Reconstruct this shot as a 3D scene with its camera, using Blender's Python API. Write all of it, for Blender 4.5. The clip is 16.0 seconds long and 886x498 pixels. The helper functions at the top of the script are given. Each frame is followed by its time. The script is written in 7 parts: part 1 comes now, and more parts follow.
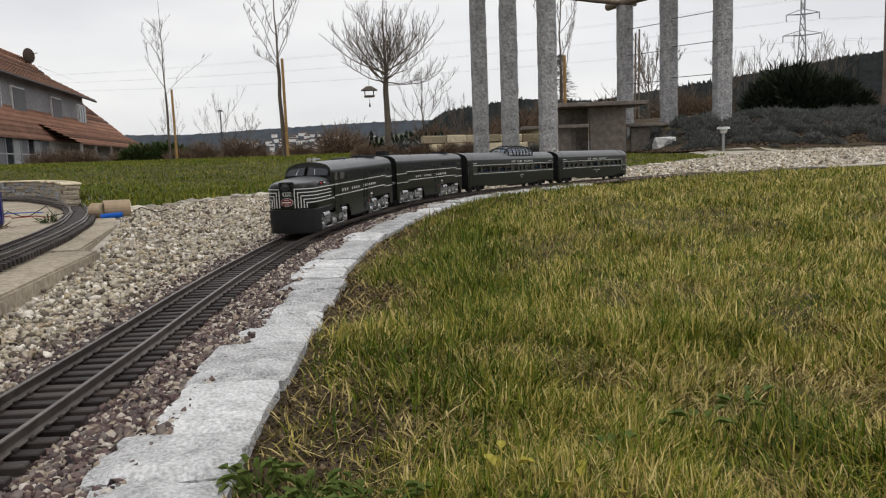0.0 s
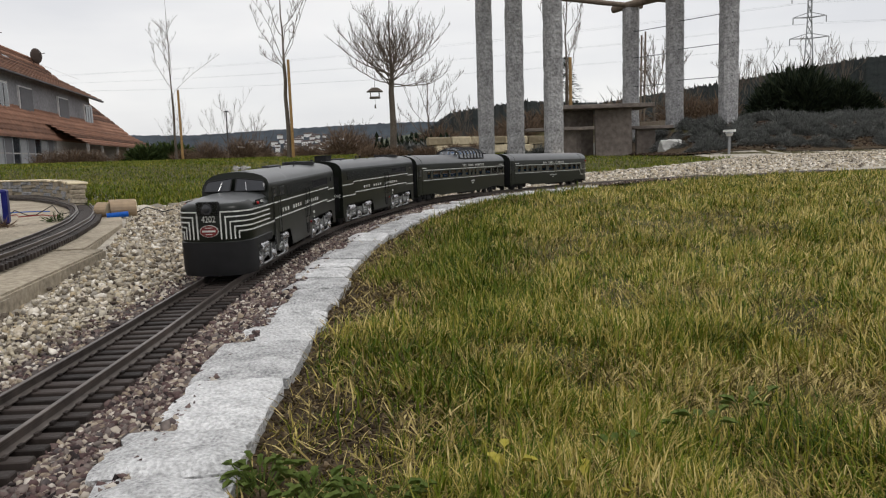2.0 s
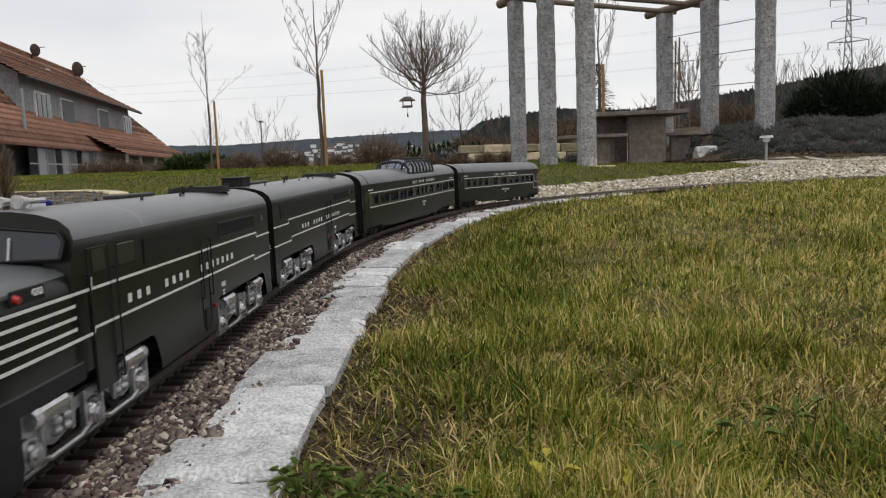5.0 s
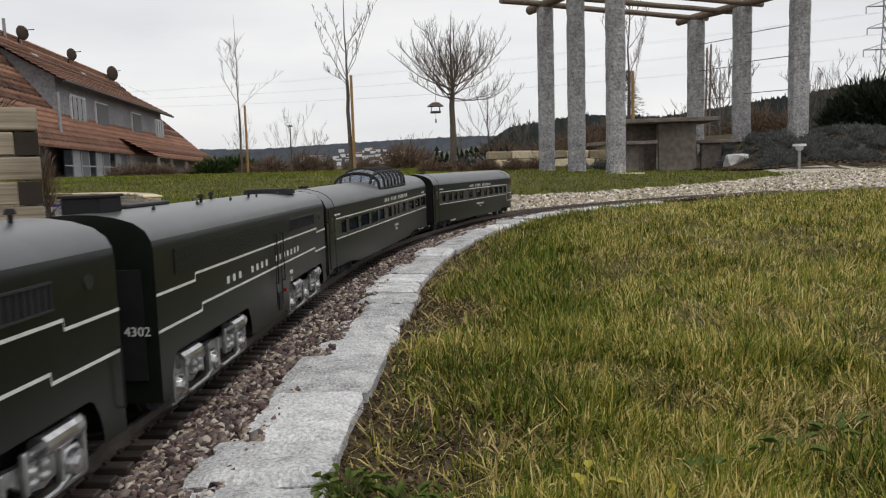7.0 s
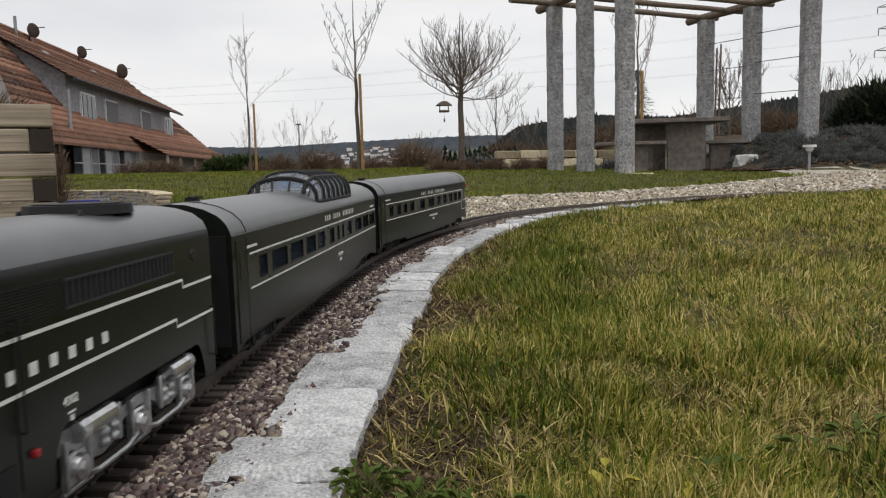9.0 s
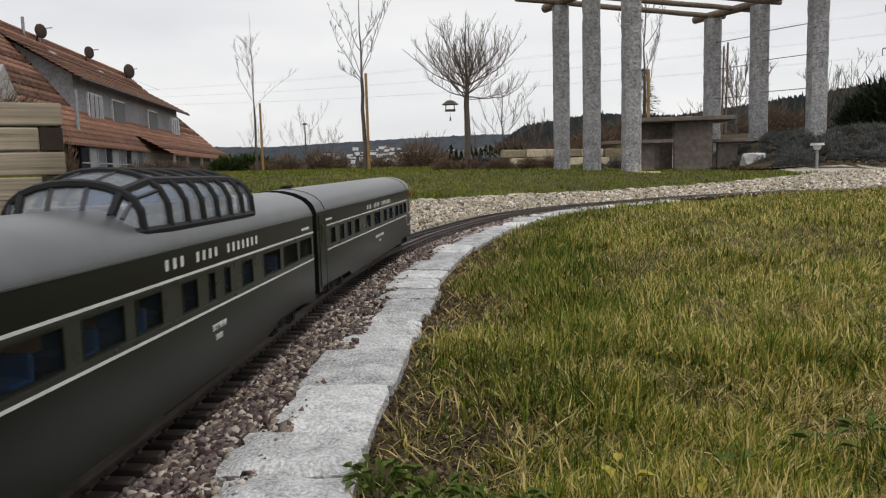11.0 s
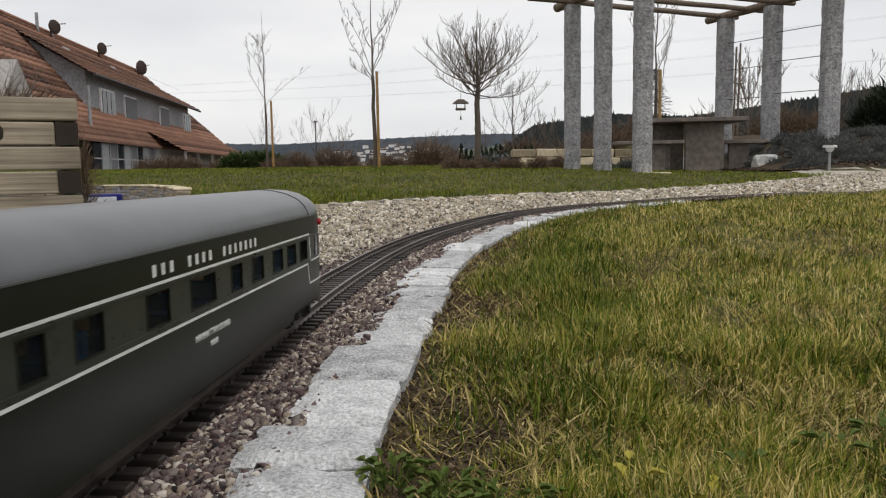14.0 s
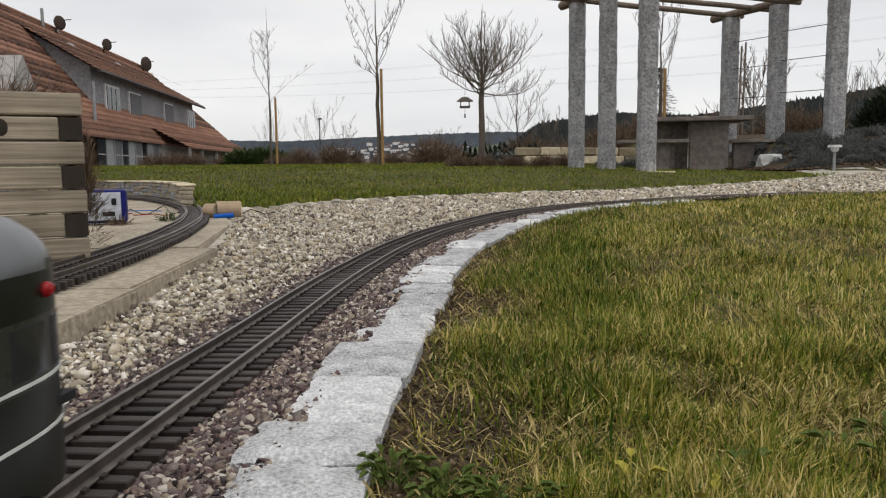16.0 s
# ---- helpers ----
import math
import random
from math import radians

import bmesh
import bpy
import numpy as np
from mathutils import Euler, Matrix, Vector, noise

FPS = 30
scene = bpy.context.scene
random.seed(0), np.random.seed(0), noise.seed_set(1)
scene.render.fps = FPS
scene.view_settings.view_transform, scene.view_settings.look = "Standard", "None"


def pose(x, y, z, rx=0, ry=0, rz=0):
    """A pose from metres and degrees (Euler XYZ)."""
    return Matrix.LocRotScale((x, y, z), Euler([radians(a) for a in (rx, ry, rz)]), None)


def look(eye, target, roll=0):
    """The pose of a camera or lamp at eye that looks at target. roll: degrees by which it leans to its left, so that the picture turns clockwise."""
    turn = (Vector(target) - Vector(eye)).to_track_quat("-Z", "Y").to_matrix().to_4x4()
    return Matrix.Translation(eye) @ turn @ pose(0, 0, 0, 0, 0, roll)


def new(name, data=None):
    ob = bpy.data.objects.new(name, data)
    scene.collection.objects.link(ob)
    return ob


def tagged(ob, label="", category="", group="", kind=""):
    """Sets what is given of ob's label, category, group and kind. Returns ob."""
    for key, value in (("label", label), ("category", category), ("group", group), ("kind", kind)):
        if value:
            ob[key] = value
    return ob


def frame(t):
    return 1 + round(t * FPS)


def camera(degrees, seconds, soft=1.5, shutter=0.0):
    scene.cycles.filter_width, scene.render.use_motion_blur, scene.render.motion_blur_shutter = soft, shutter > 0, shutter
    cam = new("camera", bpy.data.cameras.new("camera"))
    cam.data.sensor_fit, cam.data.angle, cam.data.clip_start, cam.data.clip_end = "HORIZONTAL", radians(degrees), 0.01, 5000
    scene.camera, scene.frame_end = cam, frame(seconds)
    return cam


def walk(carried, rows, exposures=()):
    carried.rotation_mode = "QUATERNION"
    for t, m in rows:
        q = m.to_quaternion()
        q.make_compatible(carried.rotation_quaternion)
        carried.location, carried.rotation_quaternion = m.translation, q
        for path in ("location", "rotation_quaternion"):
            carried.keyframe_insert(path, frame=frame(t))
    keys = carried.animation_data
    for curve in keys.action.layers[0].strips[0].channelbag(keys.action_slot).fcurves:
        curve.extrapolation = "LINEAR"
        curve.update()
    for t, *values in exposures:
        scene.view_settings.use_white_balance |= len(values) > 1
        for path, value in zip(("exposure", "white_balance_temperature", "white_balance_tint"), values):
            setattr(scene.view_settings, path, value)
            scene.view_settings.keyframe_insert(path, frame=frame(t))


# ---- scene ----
cam = camera(61.47, 16.0, soft=1.2, shutter=0.4)

# seconds, place in metres, turn to the left, tilt down, lean
CAM = [
    (0, 0.0270, 0.0097, 0.1472, -6.80, 7.21, -2.17),
    (0.5, 0.0271, 0.0109, 0.1466, -6.68, 7.26, -2.17),
    (1, 0.0279, 0.0107, 0.1458, -6.56, 7.32, -2.15),
    (1.5, 0.0284, 0.0096, 0.1452, -6.37, 7.19, -2.15),
    (2, 0.0270, 0.0088, 0.1454, -6.44, 7.07, -1.90),
    (2.5, 0.0271, 0.0088, 0.1463, -6.30, 6.87, -1.88),
    (3, 0.0262, 0.0092, 0.1472, -6.08, 6.69, -1.95),
    (3.5, 0.0244, 0.0076, 0.1470, -5.54, 6.41, -2.14),
    (4, 0.0247, 0.0063, 0.1456, -5.23, 6.41, -2.22),
    (6.5, 0.0129, 0.0041, 0.1502, -2.10, 6.06, -1.96),
    (7, 0.0119, 0.0036, 0.1502, -1.99, 5.88, -1.74),
    (7.5, 0.0102, 0.0019, 0.1511, -1.74, 5.86, -1.66),
    (8, 0.0056, 0.0009, 0.1509, -1.74, 5.85, -1.49),
    (8.5, 0.0065, 0.0015, 0.1505, -1.55, 5.90, -1.40),
    (9, 0.0059, 0.0017, 0.1497, -1.42, 5.93, -1.44),
    (11.5, 0.0023, 0.0016, 0.1474, -0.86, 6.01, -1.49),
    (12, 0.0031, 0.0011, 0.1477, -0.80, 6.11, -1.40),
    (12.5, 0.0012, 0.0002, 0.1470, -0.72, 6.11, -1.37),
    (13, 0.0011, -0.0016, 0.1462, -0.67, 6.04, -1.24),
    (13.5, -0.0008, -0.0003, 0.1477, -0.55, 6.09, -1.17),
    (14, -0.0005, -0.0011, 0.1466, -0.26, 6.05, -1.01),
    (14.5, -0.0019, -0.0019, 0.1469, -0.04, 6.07, -0.90),
    (15, -0.0005, -0.0007, 0.1458, 0.06, 6.07, -0.77),
    (15.5, -0.0006, -0.0010, 0.1442, -0.06, 6.08, -0.68),
    (16, -0.0000, -0.0000, 0.1455, -0.00, 6.21, -0.70),
]
walk(cam, [(t, pose(x, y, z, 90 - tilt, 0, turn) @ pose(0, 0, 0, 0, 0, lean)) for t, x, y, z, turn, tilt, lean in CAM], [(0, 0.0), (16, 0.0)])

# ---- light: an overcast winter sky ----
world = bpy.data.worlds.new("sky")
scene.world = world
world.use_nodes = True
wn, wl = world.node_tree.nodes, world.node_tree.links
wn.clear()
wout = wn.new("ShaderNodeOutputWorld")
wbg = wn.new("ShaderNodeBackground")
wl.new(wbg.outputs[0], wout.inputs[0])
wtc, wn1, wmix = wn.new("ShaderNodeTexCoord"), wn.new("ShaderNodeTexNoise"), wn.new("ShaderNodeMix")
wmap = wn.new("ShaderNodeMapping")
wmap.inputs["Scale"].default_value = (1.0, 1.0, 4.0)
wn1.inputs["Scale"].default_value, wn1.inputs["Detail"].default_value = 2.2, 5
wsky = wn.new("ShaderNodeTexSky")
wsky.sky_type, wsky.sun_disc, wsky.sun_elevation, wsky.sun_rotation = "NISHITA", False, radians(28), radians(200)
wl.new(wtc.outputs["Generated"], wmap.inputs["Vector"])
wl.new(wmap.outputs[0], wn1.inputs["Vector"])
wramp = wn.new("ShaderNodeValToRGB")
wramp.color_ramp.elements[0].position, wramp.color_ramp.elements[0].color = 0.33, (0.765, 0.765, 0.79, 1)
wramp.color_ramp.elements[1].position, wramp.color_ramp.elements[1].color = 0.66, (0.955, 0.94, 0.93, 1)
wl.new(wn1.outputs["Fac"], wramp.inputs[0])
# a thick cloud sheet with a little of the clear sky's colour
wscale = wn.new("ShaderNodeVectorMath")
wscale.operation = "SCALE"
wscale.inputs["Scale"].default_value = 0.10
wl.new(wsky.outputs[0], wscale.inputs[0])
wmix.data_type = "RGBA"
wmix.inputs["Factor"].default_value = 0.92
wl.new(wscale.outputs[0], wmix.inputs["A"])
wl.new(wramp.outputs[0], wmix.inputs["B"])
wl.new(wmix.outputs["Result"], wbg.inputs[0])
wbg.inputs[1].default_value = 1.0
sun_data = bpy.data.lights.new("sun", "SUN")
sun_data.energy, sun_data.angle, sun_data.color = 1.1, radians(25), (1.0, 0.97, 0.93)
sun = new("sun", sun_data)
sun.matrix_world = look((0, 0, 30), (-8, 12, 0))

# ---- the railway's line: curvature along the way ----
KS = [0, .5, 1.0, 1.3, 1.6, 1.9, 2.2, 2.6, 3.0, 3.4, 4.0, 4.6, 6.0]
KV = [0.011, -0.008, 0.304, 0.418, 0.177, 0.262, 0.408, 0.284, 0.15, 0.126, 0.174, 0.191, 0.191]
ZS = [0, .5, 1, 1.5, 2, 2.5, 3, 3.5, 4, 5, 6.0]
ZV = [-0.0033, -0.0055, -0.0021, 0.0094, 0.0159, 0.0147, 0.0095, 0.0062, 0.0005, -0.0103, -0.0189]
STEP = 0.01
LINE_S = np.arange(0, 6, STEP)
LINE_TH = 1.4946 - np.concatenate([[0], np.cumsum(np.interp(LINE_S, KS, KV)[:-1]) * STEP])
LINE_X = -0.2204 + np.concatenate([[0], np.cumsum(np.cos(LINE_TH[:-1])) * STEP])
LINE_Y = 0.2 + np.concatenate([[0], np.cumsum(np.sin(LINE_TH[:-1])) * STEP])


def on_line(s, off=0.0):
    """Place and heading at s metres along the railway, off metres to its right."""
    i = int(min(max(s / STEP, 0), len(LINE_S) - 1))
    e = s - LINE_S[i]
    th = LINE_TH[i]
    z = float(np.interp(s, ZS, ZV))
    return Vector((LINE_X[i] + math.cos(th) * e + math.sin(th) * off, LINE_Y[i] + math.sin(th) * e - math.cos(th) * off, z)), th

# ---- materials ----
def mat(name, c, rough=0.7, metal=0.0, var=0.25, scale=60.0, big=3.0, bump=0.15, c2=None, island=False, obrand=False, spec=0.22, dist=0.002, stretch=None, iw=0.6, nw=0.45, bigw=0.4, rvar=0.1):
    """A procedural surface: grain and stains at two scales, fine relief; island or obrand vary it piece by piece."""
    m = bpy.data.materials.new(name)
    m.use_nodes = True
    n, l = m.node_tree.nodes, m.node_tree.links
    b = n["Principled BSDF"]
    b.inputs["Metallic"].default_value = metal
    b.inputs["Specular IOR Level"].default_value = spec
    tc = n.new("ShaderNodeTexCoord")
    n1, n2 = n.new("ShaderNodeTexNoise"), n.new("ShaderNodeTexNoise")
    n1.inputs["Scale"].default_value, n1.inputs["Detail"].default_value = scale, 6
    n2.inputs["Scale"].default_value, n2.inputs["Detail"].default_value = big, 4
    if stretch:
        mp = n.new("ShaderNodeMapping")
        mp.inputs["Scale"].default_value = stretch
        l.new(tc.outputs["Object"], mp.inputs["Vector"])
        l.new(mp.outputs[0], n1.inputs["Vector"])
    else:
        l.new(tc.outputs["Object"], n1.inputs["Vector"])
    l.new(tc.outputs["Object"], n2.inputs["Vector"])
    add = n.new("ShaderNodeMath")
    add.operation = "MULTIPLY_ADD"
    l.new(n1.outputs["Fac"], add.inputs[0])
    add.inputs[1].default_value = 1 - bigw
    half = n.new("ShaderNodeMath")
    half.operation = "MULTIPLY"
    half.inputs[1].default_value = bigw
    l.new(n2.outputs["Fac"], half.inputs[0])
    l.new(half.outputs[0], add.inputs[2])
    fac = add.outputs[0]
    if island or obrand:
        src = n.new("ShaderNodeNewGeometry").outputs["Random Per Island"] if island else n.new("ShaderNodeObjectInfo").outputs["Random"]
        mx = n.new("ShaderNodeMath")
        mx.operation = "MULTIPLY_ADD"
        l.new(src, mx.inputs[0])
        mx.inputs[1].default_value = iw
        h2 = n.new("ShaderNodeMath")
        h2.operation = "MULTIPLY"
        h2.inputs[1].default_value = nw
        l.new(fac, h2.inputs[0])
        l.new(h2.outputs[0], mx.inputs[2])
        fac = mx.outputs[0]
    ramp = n.new("ShaderNodeValToRGB")
    lo = [max(0, v * (1 - var)) for v in c]
    hi = [min(1, v * (1 + var)) for v in (c2 or c)]
    e = ramp.color_ramp.elements
    e[0].position, e[0].color = 0.28, (*lo, 1)
    e[1].position, e[1].color = 0.75, (*hi, 1)
    l.new(fac, ramp.inputs[0])
    l.new(ramp.outputs[0], b.inputs["Base Color"])
    rr = n.new("ShaderNodeMapRange")
    rr.inputs["To Min"].default_value, rr.inputs["To Max"].default_value = max(0.02, rough - rvar), min(1, rough + rvar)
    l.new(n1.outputs["Fac"], rr.inputs["Value"])
    l.new(rr.outputs[0], b.inputs["Roughness"])
    if bump:
        bp = n.new("ShaderNodeBump")
        bp.inputs["Strength"].default_value, bp.inputs["Distance"].default_value = bump, dist
        l.new(n1.outputs["Fac"], bp.inputs["Height"])
        l.new(bp.outputs[0], b.inputs["Normal"])
    return m


def ramped(name, stops, rough=0.8, patch=6.0, mixin=0.5, bump=0.0, grain=200.0, dist=0.002, iw=0.6, nw=0.45, bigw=0.4):
    """A surface of many pieces: each piece takes a colour of the stops, shifted in patches over the ground."""
    m = mat(name, (0.5, 0.5, 0.5), rough, bump=bump, spec=0.12, island=True, scale=grain, big=patch, dist=dist, iw=iw, nw=nw, bigw=bigw)
    n, l = m.node_tree.nodes, m.node_tree.links
    ramp = next(x for x in n if x.type == "VALTORGB")
    e = ramp.color_ramp.elements
    e[0].position, e[0].color = stops[0][0], (*stops[0][1], 1)
    e[1].position, e[1].color = stops[-1][0], (*stops[-1][1], 1)
    for p, c in stops[1:-1]:
        x = e.new(p)
        x.color = (*c, 1)
    return m


M_SOIL = mat("soil", (0.024, 0.017, 0.011), 0.95, c2=(0.10, 0.072, 0.042), scale=120, big=9, bump=1.0, dist=0.012)
M_LAWN = mat("lawn_ground", (0.022, 0.020, 0.008), 0.95, c2=(0.10, 0.088, 0.032), scale=70, big=5, bump=0.9, dist=0.008)
M_GRASS = ramped("grass_blades", [(0.24, (0.016, 0.034, 0.003)), (0.36, (0.058, 0.096, 0.008)), (0.48, (0.130, 0.165, 0.014)), (0.57, (0.24, 0.228, 0.032)), (0.67, (0.46, 0.36, 0.105)), (0.82, (0.70, 0.57, 0.26))], 0.5, patch=9.0, iw=0.46, nw=0.62, bigw=0.82)
M_GRASS2 = ramped("far_grass_blades", [(0.26, (0.036, 0.066, 0.005)), (0.46, (0.090, 0.128, 0.010)), (0.62, (0.175, 0.178, 0.020)), (0.78, (0.33, 0.28, 0.07))], 0.6, patch=1.2, iw=0.42, nw=0.60, bigw=0.75)
M_GRAVEL = ramped("pale_gravel", [(0.24, (0.12, 0.10, 0.08)), (0.34, (0.30, 0.26, 0.20)), (0.45, (0.50, 0.44, 0.33)), (0.54, (0.27, 0.25, 0.225)), (0.63, (0.52, 0.465, 0.36)), (0.72, (0.38, 0.30, 0.19)), (0.86, (0.78, 0.73, 0.65))], 0.85, bump=0.3, iw=0.75, nw=0.3)
M_BALLAST = ramped("red_ballast", [(0.20, (0.030, 0.024, 0.024)), (0.31, (0.095, 0.060, 0.058)), (0.41, (0.17, 0.125, 0.115)), (0.49, (0.075, 0.065, 0.066)), (0.57, (0.22, 0.185, 0.165)), (0.65, (0.12, 0.085, 0.08)), (0.74, (0.30, 0.245, 0.18)), (0.90, (0.56, 0.51, 0.45))], 0.85, bump=0.3, iw=0.75, nw=0.3)
M_PATH = mat("path_ground", (0.13, 0.115, 0.095), 0.95, c2=(0.58, 0.53, 0.45), var=0.3, scale=45, big=1.5, bump=1.0, dist=0.01)
M_BALBED = mat("ballast_bed", (0.05, 0.042, 0.04), 0.95, c2=(0.10, 0.085, 0.08), scale=160, big=6, bump=0.9, dist=0.006)
M_GRANITE = mat("grey_granite", (0.17, 0.173, 0.18), 0.8, c2=(0.74, 0.74, 0.72), var=0.5, scale=400, big=45, bump=1.0, dist=0.004, obrand=True, iw=0.14, nw=0.90, bigw=0.4)
M_PILLAR = mat("rough_granite", (0.11, 0.11, 0.115), 0.85, c2=(0.46, 0.46, 0.465), var=0.25, scale=30, big=7, bump=1.0, dist=0.03)
M_TABLE = mat("brown_grey_stone", (0.105, 0.088, 0.077), 0.8, c2=(0.25, 0.215, 0.19), scale=14, big=2.2, bump=0.3, dist=0.004)
M_EDGE = mat("dull_edging_stone", (0.24, 0.215, 0.175), 0.9, c2=(0.42, 0.385, 0.32), scale=60, big=3, bump=0.4, obrand=True)
M_MULCH = ramped("bark_mulch", [(0.22, (0.018, 0.012, 0.009)), (0.5, (0.045, 0.030, 0.021)), (0.8, (0.12, 0.085, 0.06))], 0.95)
M_LIME = mat("cream_limestone", (0.36, 0.30, 0.20), 0.85, c2=(0.60, 0.52, 0.37), scale=14, big=2, bump=0.6, dist=0.03, obrand=True)
M_WHITE_ROCK = mat("white_rock", (0.6, 0.6, 0.58), 0.8, scale=10, bump=0.5, dist=0.02)
M_CONCRETE = mat("concrete", (0.20, 0.17, 0.125), 0.9, c2=(0.46, 0.40, 0.31), scale=110, big=6, bump=0.8, dist=0.004)
M_TIE = mat("brown_black_plastic", (0.022, 0.017, 0.015), 0.55, c2=(0.045, 0.036, 0.032), scale=240, big=20, bump=0.3, obrand=True)
M_RAIL = mat("tarnished_rail", (0.10, 0.085, 0.075), 0.38, 0.85, c2=(0.22, 0.19, 0.17), scale=90, big=8, bump=0.15)
M_WOOD = mat("weathered_timber", (0.10, 0.080, 0.056), 0.85, c2=(0.36, 0.31, 0.235), var=0.35, scale=95, big=9, bump=0.9, dist=0.002, stretch=(0.05, 1.0, 1.9))
M_WOODDARK = mat("dark_end_grain", (0.035, 0.028, 0.022), 0.9, scale=60, bump=0.4)
M_LOGEND = mat("cut_wood", (0.36, 0.27, 0.18), 0.8, scale=60, big=6, bump=0.3)
M_POLE = mat("peeled_log", (0.115, 0.088, 0.066), 0.85, c2=(0.20, 0.16, 0.125), scale=18, big=2, bump=0.4, dist=0.01)
M_STAKE = mat("stake_wood", (0.25, 0.145, 0.05), 0.8, c2=(0.36, 0.23, 0.10), scale=20, big=2, bump=0.3)
M_BARK = mat("grey_brown_bark", (0.075, 0.062, 0.050), 0.9, c2=(0.14, 0.118, 0.095), scale=30, big=4, bump=0.6, dist=0.01)
M_TWIG = mat("twigs", (0.115, 0.092, 0.075), 0.9, c2=(0.17, 0.14, 0.115), scale=12, big=1, bump=0)
M_TILES = mat("red_roof_tiles", (0.060, 0.030, 0.022), 0.88, c2=(0.20, 0.105, 0.07), var=0.5, scale=3.2, big=0.5, bump=0.8, dist=0.05, obrand=True, iw=0.35, nw=0.7, bigw=0.35)
M_RENDER = mat("grey_render", (0.19, 0.19, 0.205), 0.9, c2=(0.31, 0.31, 0.325), scale=6, big=0.4, bump=0.2)
M_LIGHTWALL = mat("pale_wall", (0.30, 0.29, 0.275), 0.9, c2=(0.42, 0.40, 0.38), scale=6, big=0.4, bump=0.2)
M_WINFRAME = mat("white_window_frame", (0.7, 0.7, 0.7), 0.5, scale=6, bump=0)
M_PANE = mat("dark_window_glass", (0.02, 0.022, 0.027), 0.10, spec=0.5, scale=4, bump=0)
M_SHUTTER = mat("grey_blind", (0.13, 0.13, 0.14), 0.6, scale=8, bump=0.1)
M_LEAD = mat("dark_metal", (0.05, 0.05, 0.055), 0.5, 0.5, scale=20, bump=0.1)
M_RUST = mat("rusty_dish", (0.06, 0.042, 0.035), 0.7, scale=8, bump=0.1)
M_LAV = ramped("grey_lavender", [(0.22, (0.030, 0.034, 0.030)), (0.5, (0.105, 0.110, 0.105)), (0.8, (0.23, 0.235, 0.225))], 0.85)
M_DRY = ramped("dry_brown_stems", [(0.15, (0.06, 0.042, 0.03)), (0.5, (0.13, 0.09, 0.065)), (0.85, (0.24, 0.17, 0.11))], 0.9)
M_DARKGREEN = ramped("dark_needles", [(0.15, (0.006, 0.010, 0.006)), (0.5, (0.014, 0.022, 0.012)), (0.85, (0.035, 0.045, 0.022))], 0.8)
M_HEDGE = ramped("hedge_leaves", [(0.15, (0.018, 0.03, 0.010)), (0.5, (0.035, 0.055, 0.016)), (0.85, (0.07, 0.095, 0.03))], 0.75)
M_FOREST = mat("distant_forest", (0.006, 0.009, 0.009), 0.95, c2=(0.018, 0.023, 0.022), scale=0.12, big=0.01, bump=1.0, dist=3)
# the far wood again, distance haze mixed into its bluer, paler colour
M_FOREST_HAZE = mat("haze_tinted_forest", (0.026, 0.036, 0.050), 0.95, c2=(0.058, 0.070, 0.082), scale=0.05, big=0.006, bump=0.6, dist=3)
M_FIELD = mat("distant_fields", (0.07, 0.085, 0.06), 0.95, c2=(0.11, 0.12, 0.085), scale=0.03, big=0.006, bump=0)
M_STEEL = mat("galvanised_steel", (0.30, 0.31, 0.32), 0.5, 0.3, scale=6, bump=0)
M_LINE = mat("weathered_line", (0.45, 0.46, 0.48), 0.7, 0.2, scale=10, bump=0)
M_WIRE = mat("dark_wire", (0.05, 0.05, 0.055), 0.6, 0.3, scale=10, bump=0)
M_BLUE = mat("blue_plastic", (0.010, 0.014, 0.13), 0.4, scale=40, bump=0.05)
M_BRIGHTBLUE = mat("bright_blue_tube", (0.004, 0.09, 0.42), 0.35, scale=40, bump=0.05)
M_PANEL = mat("pale_grey_panel", (0.42, 0.45, 0.5), 0.5, c2=(0.55, 0.58, 0.63), scale=60, bump=0.05)
M_RED = mat("red_plastic", (0.22, 0.012, 0.014), 0.35, scale=40, bump=0.05)
M_YELLOW = mat("yellow_cloth", (0.45, 0.30, 0.03), 0.7, scale=40, bump=0.05)
M_LAMPWHITE = mat("white_lamp", (0.6, 0.6, 0.58), 0.5, scale=20, bump=0)
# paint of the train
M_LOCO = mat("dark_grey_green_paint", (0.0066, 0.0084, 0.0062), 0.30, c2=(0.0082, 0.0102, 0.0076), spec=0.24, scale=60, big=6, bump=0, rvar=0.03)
# satin roof grey, raised so that its colour holds the sky's sheen
M_ROOF = mat("satin_roof_sky_sheen", (0.066, 0.070, 0.073), 0.32, spec=0.7, c2=(0.082, 0.086, 0.089), scale=40, big=5, bump=0, rvar=0.03)
M_CARGREY = mat("grey_band_paint", (0.026, 0.028, 0.024), 0.28, spec=0.32, c2=(0.031, 0.033, 0.028), scale=60, big=6, bump=0, rvar=0.03)
M_BLACK = mat("matt_black", (0.008, 0.008, 0.009), 0.6, c2=(0.014, 0.014, 0.015), scale=80, bump=0.1)
M_STRIPE = mat("white_lettering_paint", (0.60, 0.61, 0.58), 0.5, scale=80, bump=0)
M_SILVER = mat("silver_casting", (0.20, 0.205, 0.21), 0.34, 0.8, c2=(0.42, 0.43, 0.43), scale=160, big=25, bump=0.25)
M_CHROME = mat("bright_chrome", (0.42, 0.425, 0.43), 0.22, 0.9, c2=(0.6, 0.6, 0.61), scale=120, bump=0.1)
M_REDLENS = mat("red_lens", (0.30, 0.010, 0.012), 0.25, scale=60, bump=0)
M_AMBER = mat("lit_interior_wall", (0.36, 0.22, 0.12), 0.6, scale=40, bump=0)
